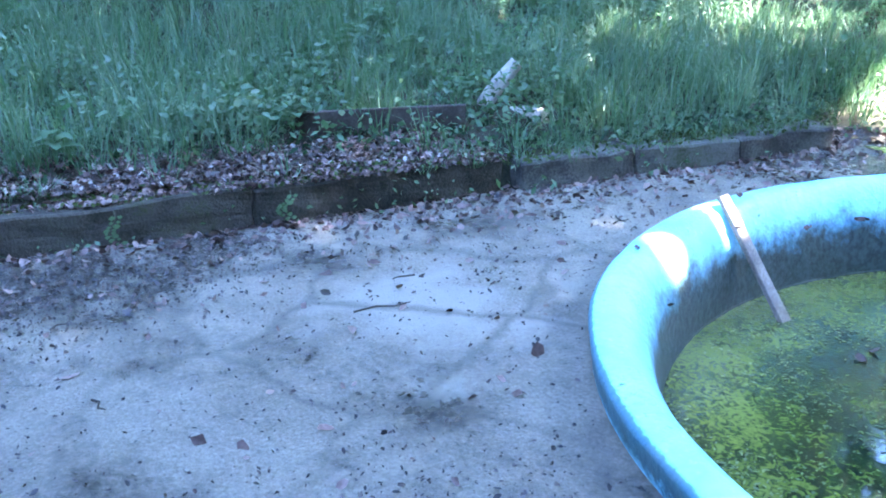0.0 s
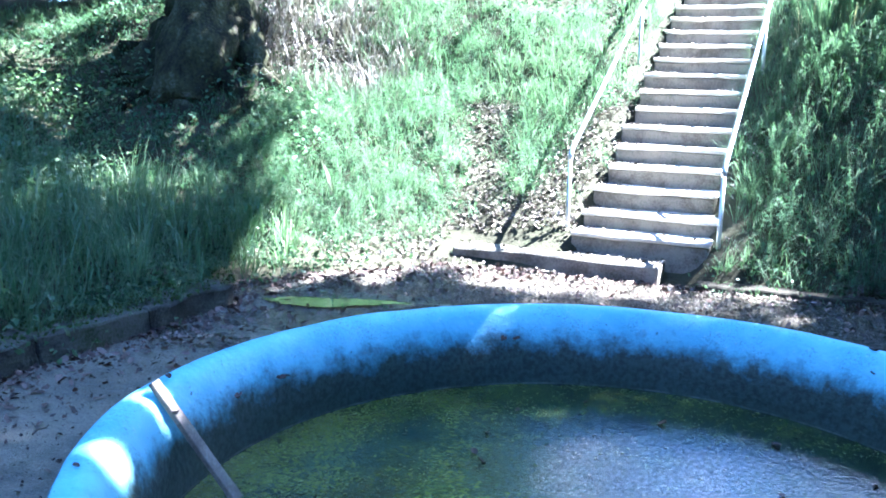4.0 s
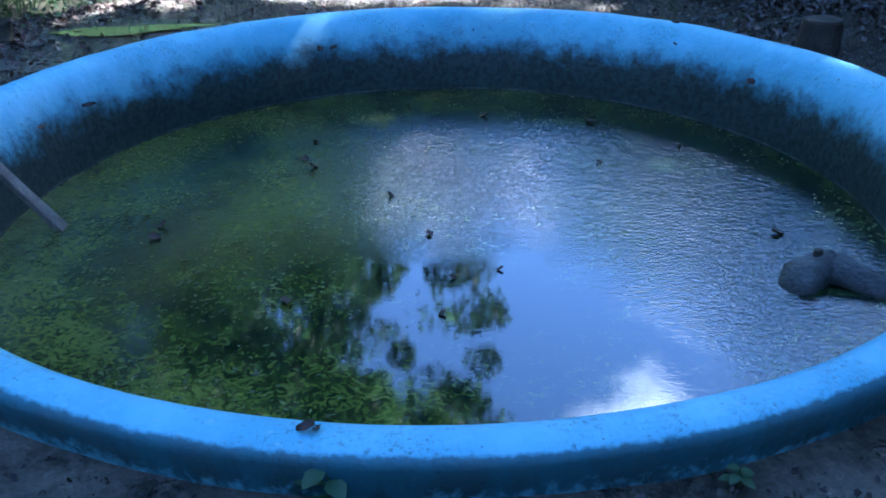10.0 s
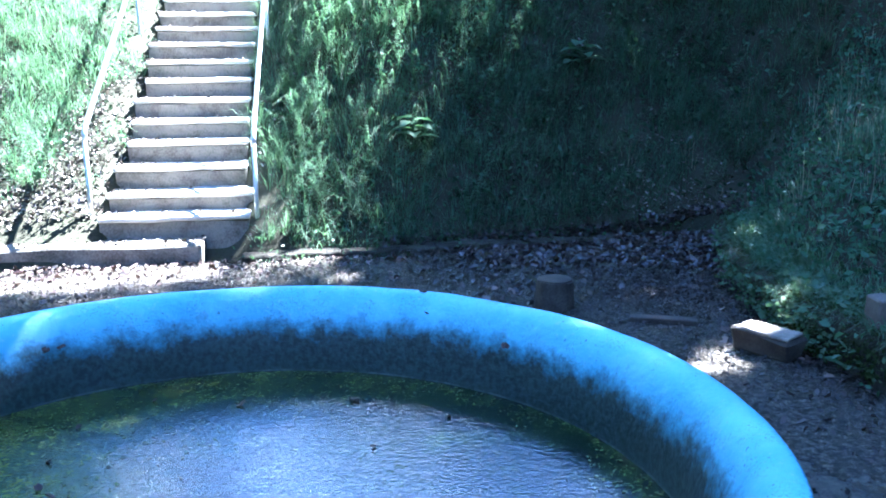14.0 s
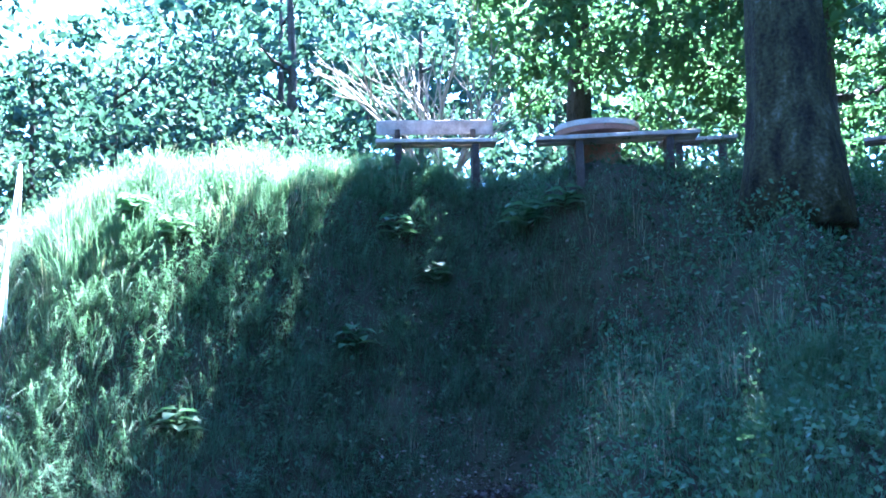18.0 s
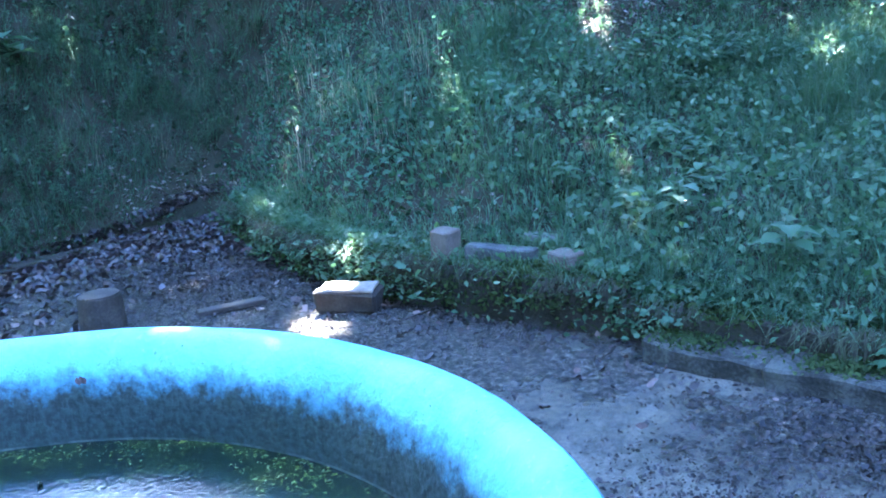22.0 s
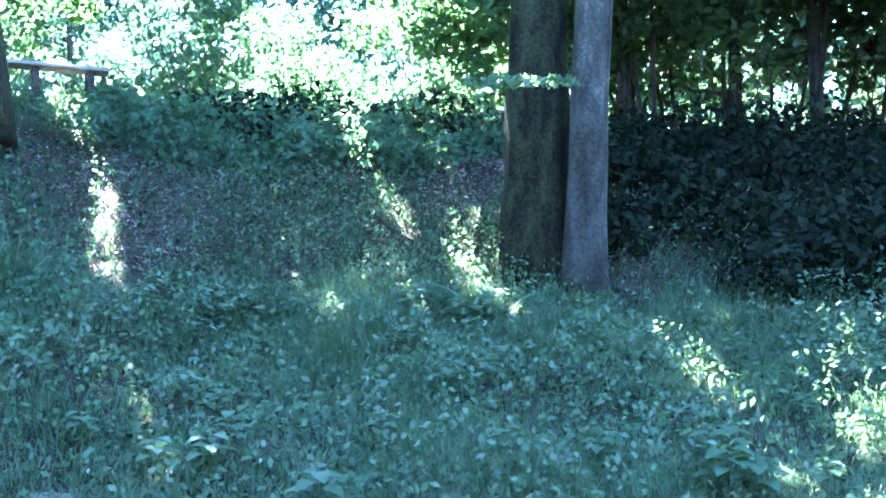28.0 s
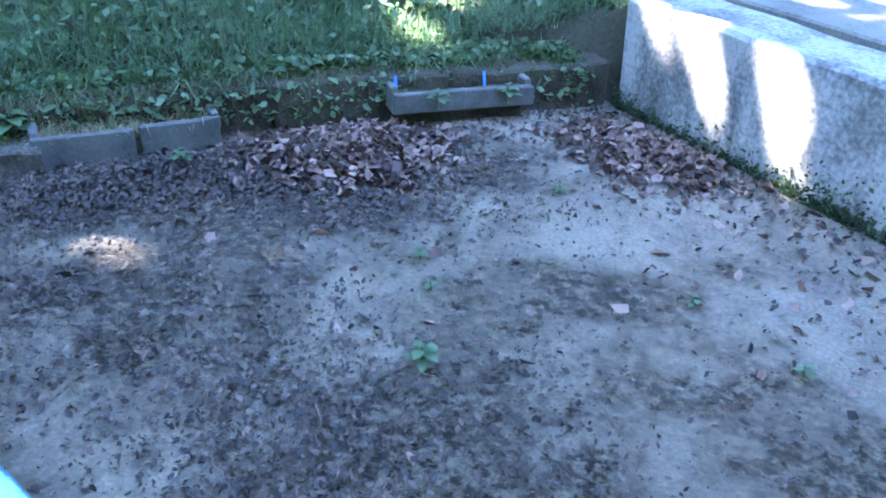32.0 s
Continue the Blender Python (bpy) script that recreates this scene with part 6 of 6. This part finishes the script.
creep = leaf_cloud("ground_cover", np.stack([x, y, z + 0.005 + 0.07 * rng.random(len(x))], -1), 0.06, M_COVER, squash=0.5)
tagged(creep, "dark creeping ground cover and moss between the tufts", "ground cover", kind="stuff")
x, y, z = scatter(24000, 2.6, 9.5, -5.5, 11, lambda x, y: (court_gap(x, y) > 0.35) & (court_gap(x, y) < 5.5) & verge(x, y) & (rng.random(len(x)) > bare(x, y)) & (rng.random(len(x)) < np.clip(1.5 * clumpy(x, y, 1.7, 5.0) - 0.5, 0, 1)))
nettle = leaf_bits("nettles", np.stack([x, y, z + 0.06 + 0.24 * rng.random(len(x)) * np.clip(court_gap(x, y), 0.3, 1)], -1), 0.056, M_FRESH, 0.4)
tagged(nettle, "broad-leaved nettles and hogweed seedlings standing in the grass", "nettles", kind="stuff")
x, y, z = scatter(30000, -8.2, -3.4, -1, 9.5, lambda x, y: (court_gap(x, y) > 0.4) & (rng.random(len(x)) > bare(x, y)) & (rng.random(len(x)) < np.clip(1.6 * clumpy(x, y, 1.4, 3.0) - 0.55, 0, 1)))
nettle = leaf_bits("nettles", np.stack([x, y, z + 0.06 + 0.3 * rng.random(len(x))], -1), 0.06, M_FRESH, 0.4)
tagged(nettle, "broad-leaved nettles in the long grass by the kerb", "nettles", kind="stuff")
tufts(9000, 15, 2.9, 7.5, -2.5, 4.6, lambda x, y: grow(x, y) & (rng.random(len(x)) < 0.15 + clumpy(x, y, 2.3, 2.0)), lambda x, y: bank_h(x, y) * (0.6 + 0.7 * clumpy(x, y, 1.9, 0.7)), 0.003, M_FRESH, "fine pale meadow grass on the lawn", "lawn_grass", 0.08, 1.1)
tufts(2400, 14, -8.5, -3, -1, 7.4, lambda x, y: grow(x, y), lambda x, y: 0.3 + bank_h(x, y) * 1.0, 0.0042, M_FRESH, "tall coarse grass standing in the turf", "tall_grass", 0.09, 0.9)
# grass and ivy that hang over the kerbs
tufts(36000, 14, -5.2, 5, -1.2, 7.9, lambda x, y: (court_gap(x, y) > 0.03) & (court_gap(x, y) < 0.34) & (y < 6.6) & off_stairs(x, y, 1.0) & (rng.random(len(x)) > np.where(x < 0, np.where(y < 2.9, 0.97, 0.9), 0.3)), lambda x, y: 0.15 + 0.06 * clumpy(x, y, 3.0, 1.0), 0.0028, M_FRESH, "fine grass hanging over the kerbs", "hanging_grass", 0.06, 1.5, kerb_top)
x, y = rng.uniform(-5, 5, 60000), rng.uniform(-1.3, 7.8, 60000)
u = court_gap(x, y)
k = (np.abs(u - 0.02) < 0.12) & (rng.random(len(x)) < clumpy(x, y, 3.1, 0.6) ** 2 * 0.8) & (np.hypot(x + 0.9, y - 7.7) > 1.2)
ivy = leaf_cloud("ivy", np.stack([x[k], y[k], np.clip(u[k] + 0.1, 0, 0.2) * rng.uniform(0.3, 1.6, k.sum()) + 0.02], -1), np.where((x[k] < 0) & (y[k] > 3), 0.055, 0.036), M_FRESH, squash=0.6)
tagged(ivy, "small-leaved ivy creeping over the kerbs and court edge", "ivy", kind="stuff")


# leafy weeds that spill over the right-hand kerbs
x, y = rng.uniform(2.5, 4.7, 150000), rng.uniform(-1.25, 6.5, 150000)
u = court_gap(x, y)
k = (u > -0.12) & (u < 0.32) & (rng.random(len(x)) < np.clip(1.7 * clumpy(x, y, 2.4, 2.2) - 0.25, 0.05, 1)) & (rng.random(len(x)) < np.where(u < 0.04, 0.55, 0.8))
x, y, u = x[k], y[k], u[k]
spill = leaf_bits("kerb_weeds", np.stack([x, y, kerb_top(x, y) * np.where(u < 0.04, rng.uniform(0.25, 1.1, len(x)), 1.0) + rng.uniform(0.01, 0.09, len(x)) * (u > 0.02)], -1), 0.042 * rng.uniform(0.5, 1.3, len(x)), M_FRESH, 0.5)
tagged(spill, "small leafy weeds spilling over the mossy kerb", "weeds", kind="stuff")
# leaf mould on top of the left kerb
x, y = rng.uniform(-5.3, -3.4, 60000), rng.uniform(-1.4, 3.2, 60000)
u = court_gap(x, y)
k = (u > 0.01) & (u < 0.75) & (rng.random(len(x)) < 0.85 * np.clip(1.3 - u / 0.6, 0, 1) * np.clip(0.25 + clumpy(x, y, 2.2, 0.4), 0, 1))
x, y = x[k], y[k]
mould = leaf_bits("leaf_mould", np.stack([x, y, np.maximum(land(x, y), 0.215) + rng.uniform(0.0, 0.025, len(x))], -1), 0.045 * rng.uniform(0.4, 1.2, len(x)), M_DEAD, 0.4)
tagged(mould, "mouldering dead leaves heaped on the kerb", "leaf litter", kind="stuff")


# sodden leaves in the back corner of the court
x, y = rng.uniform(1.6, 5.0, 60000), rng.uniform(5.5, 7.9, 60000)
k = rng.random(len(x)) < np.clip((y + 0.55 * x - 8.0) / 1.1 + 0.5 * clumpy(x, y, 2.6, 0.7) - 0.35, 0.02, 0.55) * (court_gap(x, y) < 0.25)
x, y = x[k], y[k]
sodden = leaf_bits("sodden_leaves", np.stack([x, y, np.maximum(land(x, y), 0.0) + rng.uniform(0.006, 0.035, len(x))], -1), 0.06 * rng.uniform(0.4, 1.2, len(x)), M_WETLEAF, 0.5)
tagged(sodden, "sodden dark dead leaves in the corner of the court", "leaf litter", kind="stuff")


# moss cushions and short turf on the kerbs
x, y = rng.uniform(-5.2, 5, 420000), rng.uniform(-1.3, 6.6, 420000)
u = court_gap(x, y)
k = (u > -0.01) & (u < 0.32) & (rng.random(len(x)) < np.where(x > 0, 0.9, 0.2) * np.clip(0.25 + clumpy(x, y, 2.3, 1.0), 0, 1))
x, y, u = x[k], y[k], u[k]
moss = leaf_cloud("moss", np.stack([x, y, kerb_top(x, y) + 0.02 + 0.055 * clumpy(x, y, 6.0, 0.2) * np.clip(u / 0.08, 0.2, 1) * rng.random(len(x))], -1), 0.034, M_TURF, squash=0.9)
tagged(moss, "dark green moss cushions on the kerb tops", "moss", kind="stuff")
# rootlets and dead grass that hang down the kerb faces
x, y = rng.uniform(2.4, 4.6, 340000), rng.uniform(-1.3, 6.5, 340000)
u = court_gap(x, y)
k = (u > -0.02) & (u < 0.05) & (rng.random(len(x)) < 0.42 * np.clip(1.6 * clumpy(x, y, 4.4, 3.0) - 0.3, 0.03, 1))
x, y = x[k], y[k]
g = outward(x, y)
m = len(x)
top = np.stack([x, y, kerb_top(x, y) + rng.uniform(0.0, 0.05, m)], -1)
out = np.stack([-g[:, 0], -g[:, 1], 0 * x], -1)
side = np.stack([g[:, 1], -g[:, 0], 0 * x], -1)
drop = rng.uniform(0.04, 0.24, (m, 1)) ** 1.2
kink = rng.normal(0, 0.025, (m, 1))
mid = top + out * rng.uniform(0.035, 0.085, (m, 1)) + side * kink - (0, 0, 1) * drop * 0.35
end = mid + out * rng.uniform(-0.01, 0.03, (m, 1)) + side * kink - (0, 0, 1) * drop * 0.65
end[:, 2] = np.maximum(end[:, 2], 0.01)
wd = side * 0.0022
i = np.arange(m)[:, None] * 5
roots = new("hanging_roots", mesh_of("hanging_roots", np.stack([top - wd, top + wd, mid + wd, mid - wd, end], 1).reshape(-1, 3), [i + np.array([[0, 1, 2, 3]]), i + np.array([[3, 2, 4]])], M_ROOT))
tagged(roots, "rootlets and dead grass hanging down the kerb faces", "roots", kind="stuff")
# moss and small ivy on the kerb faces
x, y = rng.uniform(2.4, 4.6, 500000), rng.uniform(-1.3, 6.5, 500000)
u = court_gap(x, y)
h = rng.random(len(x)) ** 0.8
k = (np.abs(u + 0.012) < 0.016) & (rng.random(len(x)) < np.clip(clumpy(x * 1.0, y + 2.2 * h, 3.3, 1.7) * 2.2 - 0.75, 0.04, 1))
x, y, h = x[k], y[k], h[k]
facem = leaf_cloud("kerb_moss", np.stack([x, y, 0.01 + h * kerb_top(x, y)], -1), 0.034, M_TURF, squash=1.0)
tagged(facem, "moss and small ivy leaves on the kerb faces", "moss", kind="stuff")
tufts(420, 12, 0.5, 4.2, 7.25, 7.85, lambda x, y: rng.random(len(x)) < 0.25 + 0.6 * clumpy(x, y, 3.0, 0.4), lambda x, y: 0.16 + 0 * x, 0.003, M_GRASS, "grass tufts along the foot of the bank", "foot_grass", 0.07, 1.3)
# moss on the ledge
t = rng.random(9000)
x, y = 2.93 - 0.13 * t + 0.26 * rng.random(9000) ** 0.6, 2.40 - 1.12 * t
k = rng.random(9000) < np.clip(clumpy(x, y, 5.0, 1.1) * 1.6 - 0.25, 0.05, 1)
ledgem = leaf_cloud("ledge_moss", np.stack([x, y, 0.098 + 0.03 * rng.random(9000) ** 2], -1)[k], 0.028, M_TURF, squash=0.9)
tagged(ledgem, "moss growing over the low ledge", "moss", kind="stuff")
# moss at the foot of the retaining wall
x = rng.uniform(-4.5, 2.6, 16000)
z = rng.exponential(0.035, 16000)
k = rng.random(16000) < clumpy(x, z * 4, 2.6, 0.9)
footm = leaf_cloud("wall_moss", np.stack([x, -1.415 + 0.10 * np.clip(0.03 - z, 0, 1) + rng.uniform(0, 0.012, 16000), z], -1)[k], 0.022, M_COVER, squash=1.0)
tagged(footm, "moss along the damp foot of the retaining wall", "moss", kind="stuff")

# dead leaves on the court's edges
x, y = rng.uniform(-4.6, 5, 240000), rng.uniform(-1.4, 7.9, 240000)
u = court_gap(x, y)
rr = np.hypot(x - POOL.x, y - POOL.y)
dens = np.exp(-np.abs(u) / 0.28) * 0.5 + 0.5 * np.exp(-(((x - 4.2) / 0.9) ** 2 + ((y - 6.9) / 0.9) ** 2)) + 0.5 * np.exp(-(((x - 2.55) / 0.3) ** 2 + ((y - 0.1) / 0.5) ** 2)) + 0.4 * np.exp(-(((x - 2.2) / 0.35) ** 2 + ((y + 1.1) / 0.28) ** 2)) + 0.006 + 0.10 * np.clip(x / 3, 0, 1) * clumpy(x, y, 2.2, 0.7) ** 2
k = (u < 0.12) & (rr > 2.45) & (rng.random(len(x)) < dens)
wet = k & (rng.random(len(x)) < np.clip(0.35 + 0.24 * x, 0.15, 0.97))
dry = k & ~wet
patch = np.clip(clumpy(x, y, 1.3, 2.6) * clumpy(x, y, 3.7, 1.2) * 1.6 - 0.2, 0, 1)
crumb = (u < 0.05) & (rr > 2.43) & (rng.random(len(x)) < 0.08 + 0.8 * patch * np.clip(0.4 + x / 4, 0.1, 1))
for sel, mt, size, lab in ((dry, M_DEAD, 0.05, "brown dead leaves drifted along the court's edges"), (wet, M_WETDEAD, 0.032, "black wet leaf mulch trodden into the court"), (crumb, M_WETDEAD, 0.017, "dark crumbs of leaf and bark trodden into the court")):
    lit = leaf_bits("dead_leaves", np.stack([x[sel], y[sel], court_z(x[sel], y[sel]) + rng.uniform(0.001, 0.014, sel.sum())], -1), size * rng.uniform(0.25, 1.25, sel.sum()) ** 1.3 * 1.1, mt, 0.25, 0.15)
    tagged(lit, lab, "leaf litter", kind="stuff")

# leaf litter on the bare places of the banks
x, y = rng.uniform(-7, 10, 330000), rng.uniform(-1, 13, 330000)
k = (court_gap(x, y) > 0.05) & off_stairs(x, y, 0.5) & (rng.random(len(x)) < 0.95 * bare(x, y) + 0.03)
x, y = x[k], y[k]
lit = leaf_bits("leaf_litter", np.stack([x, y, land(x, y) + rng.uniform(0.0, 0.03, len(x)) + 0.06 * (np.abs((x - STAIR_0[0]) * STAIR_E[0] + (y - STAIR_0[1]) * STAIR_E[1]) < 1.2)], -1), 0.042 * rng.uniform(0.5, 1.2, len(x)), M_DRYLEAF, 0.35)
tagged(lit, "dry bleached leaf litter on the bare parts of the banks", "leaf litter", kind="stuff")

# ---- single weeds on the court ----


def weed_plant(x, y, size, n, label, z=None, group="weeds on the court"):
    p = empty("weed_plant", Matrix.Translation((x, y, 0.0 if z is None else z)), label, "weed", group)
    bm = bmesh.new()
    tube(bm, [(0, 0, -0.01), (0.004, 0.002, size * 0.5), (0.0, 0.006, size * 0.85)], [0.004, 0.003, 0.002], 6)
    part("stem", bm, M_FRESH, p)
    for k in range(n):
        a, t = 2.4 * k + x * 9, (k + 0.5) / n
        bm = bmesh.new()
        L, w = size * (0.75 - 0.25 * t), size * 0.2
        d = Vector((math.cos(a), math.sin(a), 0.35 - 0.2 * t))
        s = Vector((-math.sin(a), math.cos(a), 0))
        o = Vector((0, 0, size * (0.25 + 0.6 * t)))
        up = Vector((0, 0, 1))
        row = [(0.05, 0.1), (0.35, 0.9), (0.6, 1.0), (0.85, 0.5), (1.0, 0.02)]
        prev = None
        for f, ww in row:
            c0 = o + d * (L * f) - up * (L * 0.35 * f * f)
            ring = [bm.verts.new(c0 - s * w * ww + up * w * ww * 0.3), bm.verts.new(c0), bm.verts.new(c0 + s * w * ww + up * w * ww * 0.3)]
            if prev:
                bm.faces.new((prev[0], prev[1], ring[1], ring[0]))
                bm.faces.new((prev[1], prev[2], ring[2], ring[1]))
            prev = ring
        part("leaf", bm, M_FRESH, p, "", True)
    return p


for x, y, s, n in ((-0.2, 1.37, 0.13, 6), (0.77, 1.45, 0.07, 7), (0.99, 0.48, 0.085, 8), (0.91, -0.45, 0.05, 5), (1.55, 0.21, 0.05, 6), (1.35, 0.27, 0.05, 5), (0.48, -0.48, 0.055, 6), (2.68, 0.76, 0.08, 9), (1.8, -0.54, 0.06, 6), (2.1, -1.1, 0.07, 5)):
    weed_plant(x, y, s, n, "small green weed growing through the court floor")
weed_plant(2.98, 1.36, 0.14, 10, "bright yellow-green weed beside the planter", 0.09)
weed_plant(2.6, -0.4, 0.1, 7, "green weed growing in the planter", 0.12)
weed_plant(2.56, -0.75, 0.1, 7, "green weed growing in the planter", 0.12)

for x, y, s, n in ((6.05, 8.56, 0.5, 12), (6.29, 8.14, 0.45, 11), (4.83, 9.38, 0.4, 10), (5.1, 9.0, 0.38, 10), (2.51, 9.99, 0.36, 12), (2.23, 10.6, 0.4, 12), (3.9, 8.59, 0.4, 9), (2.06, 8.3, 0.36, 10)):
    weed_plant(x, y, s, n, "young elder shoot with broad leaves on the bank", on_land(x, y) + 0.04, "elder shoots on the bank")

random.seed(31)
for k in range(64):
    if k < 46:
        x, y = random.uniform(3.3, 6.6), random.uniform(-1.2, 3.8)
    else:
        x, y = random.uniform(-6.2, -4.3), random.uniform(0.5, 6.2)
    weed_plant(x, y, random.uniform(0.13, 0.26), random.randint(7, 10), "broad-leaved hogweed plant standing in the grass", on_land(x, y) + 0.1, "hogweed plants in the grass")

# twigs on the ground
random.seed(11)
for k in range(46):
    a, rr_ = random.uniform(0, 6.283), random.uniform(2.6, 5.2)
    x, y = POOL.x + math.cos(a) * rr_, POOL.y + math.sin(a) * rr_
    if court_gap(np.array([x]), np.array([y]))[0] > -0.15:
        continue
    L = random.uniform(0.08, 0.28)
    tw = empty("twig", Matrix.Translation((x, y, 0.012)) @ pose(0, 0, 0, 0, 0, random.uniform(0, 360)), "thin dark fallen twig on the court", "twig", "fallen twigs")
    bm = bmesh.new()
    tube(bm, [(-L / 2, 0, 0.004), (-L * 0.1, 0.012, 0.01), (L * 0.2, -0.006, 0.006), (L / 2, 0.01, 0.008)], [0.005, 0.0045, 0.004, 0.0025], 6)
    part("stick", bm, M_DARKWOOD, tw)
plk = empty("sunken_board", Matrix.Translation((2.82, 4.96, 0.0)) @ pose(0, 0, 0, 0, 0, -30), "flat dark board lying in the wet mulch", "board")
bm = bmesh.new()
box(bm, (0, 0, 0.02), (0.42, 0.09, 0.035), None, 0.006, 2)
part("board", bm, M_DARKWOOD, plk)

# a shallow puddle at the end of the low kerb, with drowned grass
bm = bmesh.new()
ring = []
for k in range(40):
    a = 2 * math.pi * k / 40
    q = 1 + 0.18 * math.sin(3 * a + 0.5) + 0.09 * math.sin(7 * a)
    ring.append(bm.verts.new((-2.35 + 0.5 * q * math.cos(a), 6.02 + 0.13 * q * math.sin(a) + 0.12 * math.cos(a), 0.026)))
bm.faces.new(ring)
puddle = part("puddle", bm, M_PUDDLE)
tagged(puddle, "shallow muddy puddle on the court", "puddle", kind="structure")
tufts(16, 9, -2.9, -1.9, 5.8, 6.2, lambda x, y: rng.random(len(x)) < 0.7, lambda x, y: 0.07 + 0 * x, 0.003, M_FRESH, "drowned grass standing in the puddle", "puddle_grass", 0.04, 1.2, lambda x, y: 0.02 + 0 * x)


def ivy_strand(x, y, z, length, bend, label):
    """A trailing stem with leaves in pairs, hanging down a kerb face."""
    t = empty("ivy_strand", Matrix.Translation((x, y, z)), label, "ivy", "ivy strands on the kerb")
    line = [Vector((0.03 * math.sin(j * 0.7) + 0.028 * (j > 0) + bend * j / 9 * 0.2, 0.04 * math.sin(j * 0.5 + x) + bend * j / 9, -length * j / 9)) for j in range(10)]
    bm = bmesh.new()
    tube(bm, line, [0.0035 - 0.0002 * j for j in range(10)], 5)
    part("stem", bm, M_ROOT, t)
    for j in range(1, 10):
        for q in (-1, 1):
            bm = bmesh.new()
            c0, w = line[j] + Vector((0.018, 0.016 * q, 0.004)), 0.013 + 0.004 * math.sin(j * 2.3 + q)
            v = [bm.verts.new(c0 + Vector(p) * w) for p in ((0, -q, 0.1), (0.4, -0.3, 0.8), (0.5, 0.9 * q, 0.7), (0.3, 1.5 * q, -0.1), (0.4, 0.6 * q, -0.8), (0.45, -0.3, -0.7))]
            bm.faces.new(v)
            part("leaf", bm, M_FRESH, t)


ivy_strand(-4.15, 0.86, 0.21, 0.2, 0.05, "ivy strand with small round leaves trailing to the court")
ivy_strand(-3.94, 1.80, 0.20, 0.15, -0.02, "thin ivy strand trailing down the dark kerb")

# dead stalks in the cracked planter
tufts(260, 8, 2.89, 3.03, 0.57, 1.28, lambda x, y: rng.random(len(x)) < 0.5, lambda x, y: 0.10 + 0 * x, 0.0022, M_STRAW, "dead grass stalks in the planter", "dead_stalks", 0.03, 1.4, lambda x, y: 0.10 + 0 * x)
# leaf drifts against the kerb and in the corner
for cx0, cy0, sx, sy, n, hh in ((2.5, 0.06, 0.26, 0.36, 2000, 0.10), (1.98, -1.08, 0.36, 0.22, 1300, 0.07)):
    x, y = rng.normal(cx0, sx * 0.6, n), rng.normal(cy0, sy * 0.6, n)
    k = (court_gap(x, y) < -0.02)
    x, y = x[k], y[k]
    top = hh * np.exp(-((x - cx0) / sx) ** 2 - ((y - cy0) / sy) ** 2)
    drift = leaf_bits("leaf_drift", np.stack([x, y, court_z(x, y) + 0.004 + top * rng.uniform(0.5, 1.0, len(x))], -1), 0.05 * rng.uniform(0.5, 1.2, len(x)), M_DEAD, 0.6, 0.35)
    tagged(drift, "drift of dry brown dead leaves against the kerb", "leaf litter", kind="stuff")
for cx0, cy0, sx, sy, n in ((2.5, 0.85, 0.22, 0.7, 9000), (2.1, 0.1, 0.35, 0.4, 3000), (3.2, 5.6, 0.5, 0.8, 6000), (0.3, 1.0, 1.1, 0.28, 7000), (1.8, 1.7, 0.4, 0.4, 3000), (1.1, 0.9, 0.35, 0.3, 1200), (0.6, 0.35, 0.3, 0.2, 600), (-0.6, 6.6, 1.6, 0.4, 5000), (-3.6, 0.4, 0.4, 0.9, 4000)):
    x, y = rng.normal(cx0, sx * 0.7, n), rng.normal(cy0, sy * 0.7, n)
    k = (court_gap(x, y) < -0.02) & (np.hypot(x - POOL.x, y - POOL.y) > 2.45)
    x, y = x[k], y[k]
    mulch = leaf_bits("leaf_mulch", np.stack([x, y, court_z(x, y) + rng.uniform(0.001, 0.02, len(x))], -1), 0.017 * rng.uniform(0.3, 1.6, len(x)), M_WETDEAD, 0.3, 0.2)
    tagged(mulch, "wet black mulch of trodden leaves on the court", "leaf litter", kind="stuff")
# dead leaves stuck to the pool and floating on its water
for k in range(34):
    a, onrim = random.uniform(0, 6.283), k < 16
    r = random.choice((2.12, 2.16, 2.33)) if onrim else random.uniform(0.2, 1.9)
    z = {2.12: -0.04, 2.16: 0.066, 2.33: 0.156}.get(r, -0.36)
    lf = empty("fallen_leaf", Matrix.Translation((POOL.x + math.cos(a) * r, POOL.y + math.sin(a) * r, z)) @ pose(0, 0, 0, random.uniform(-20, 20), random.uniform(-20, 20), random.uniform(0, 360)), "curled dead leaf on the pool", "leaf", "leaves in the pool")
    bm = bmesh.new()
    L = random.uniform(0.03, 0.06)
    rows = [[bm.verts.new((L * (i / 4 - 0.5), w * L * 0.42 * math.sin(math.pi * (0.12 + 0.82 * i / 4)), 0.25 * L * w * w + 0.12 * L * math.cos(i))) for w in (-1, 0, 1)] for i in range(5)]
    for p, q in zip(rows, rows[1:]):
        bm.faces.new((p[0], p[1], q[1], q[0]))
        bm.faces.new((p[1], p[2], q[2], q[1]))
    part("blade", bm, M_DEAD, lf, "", True)
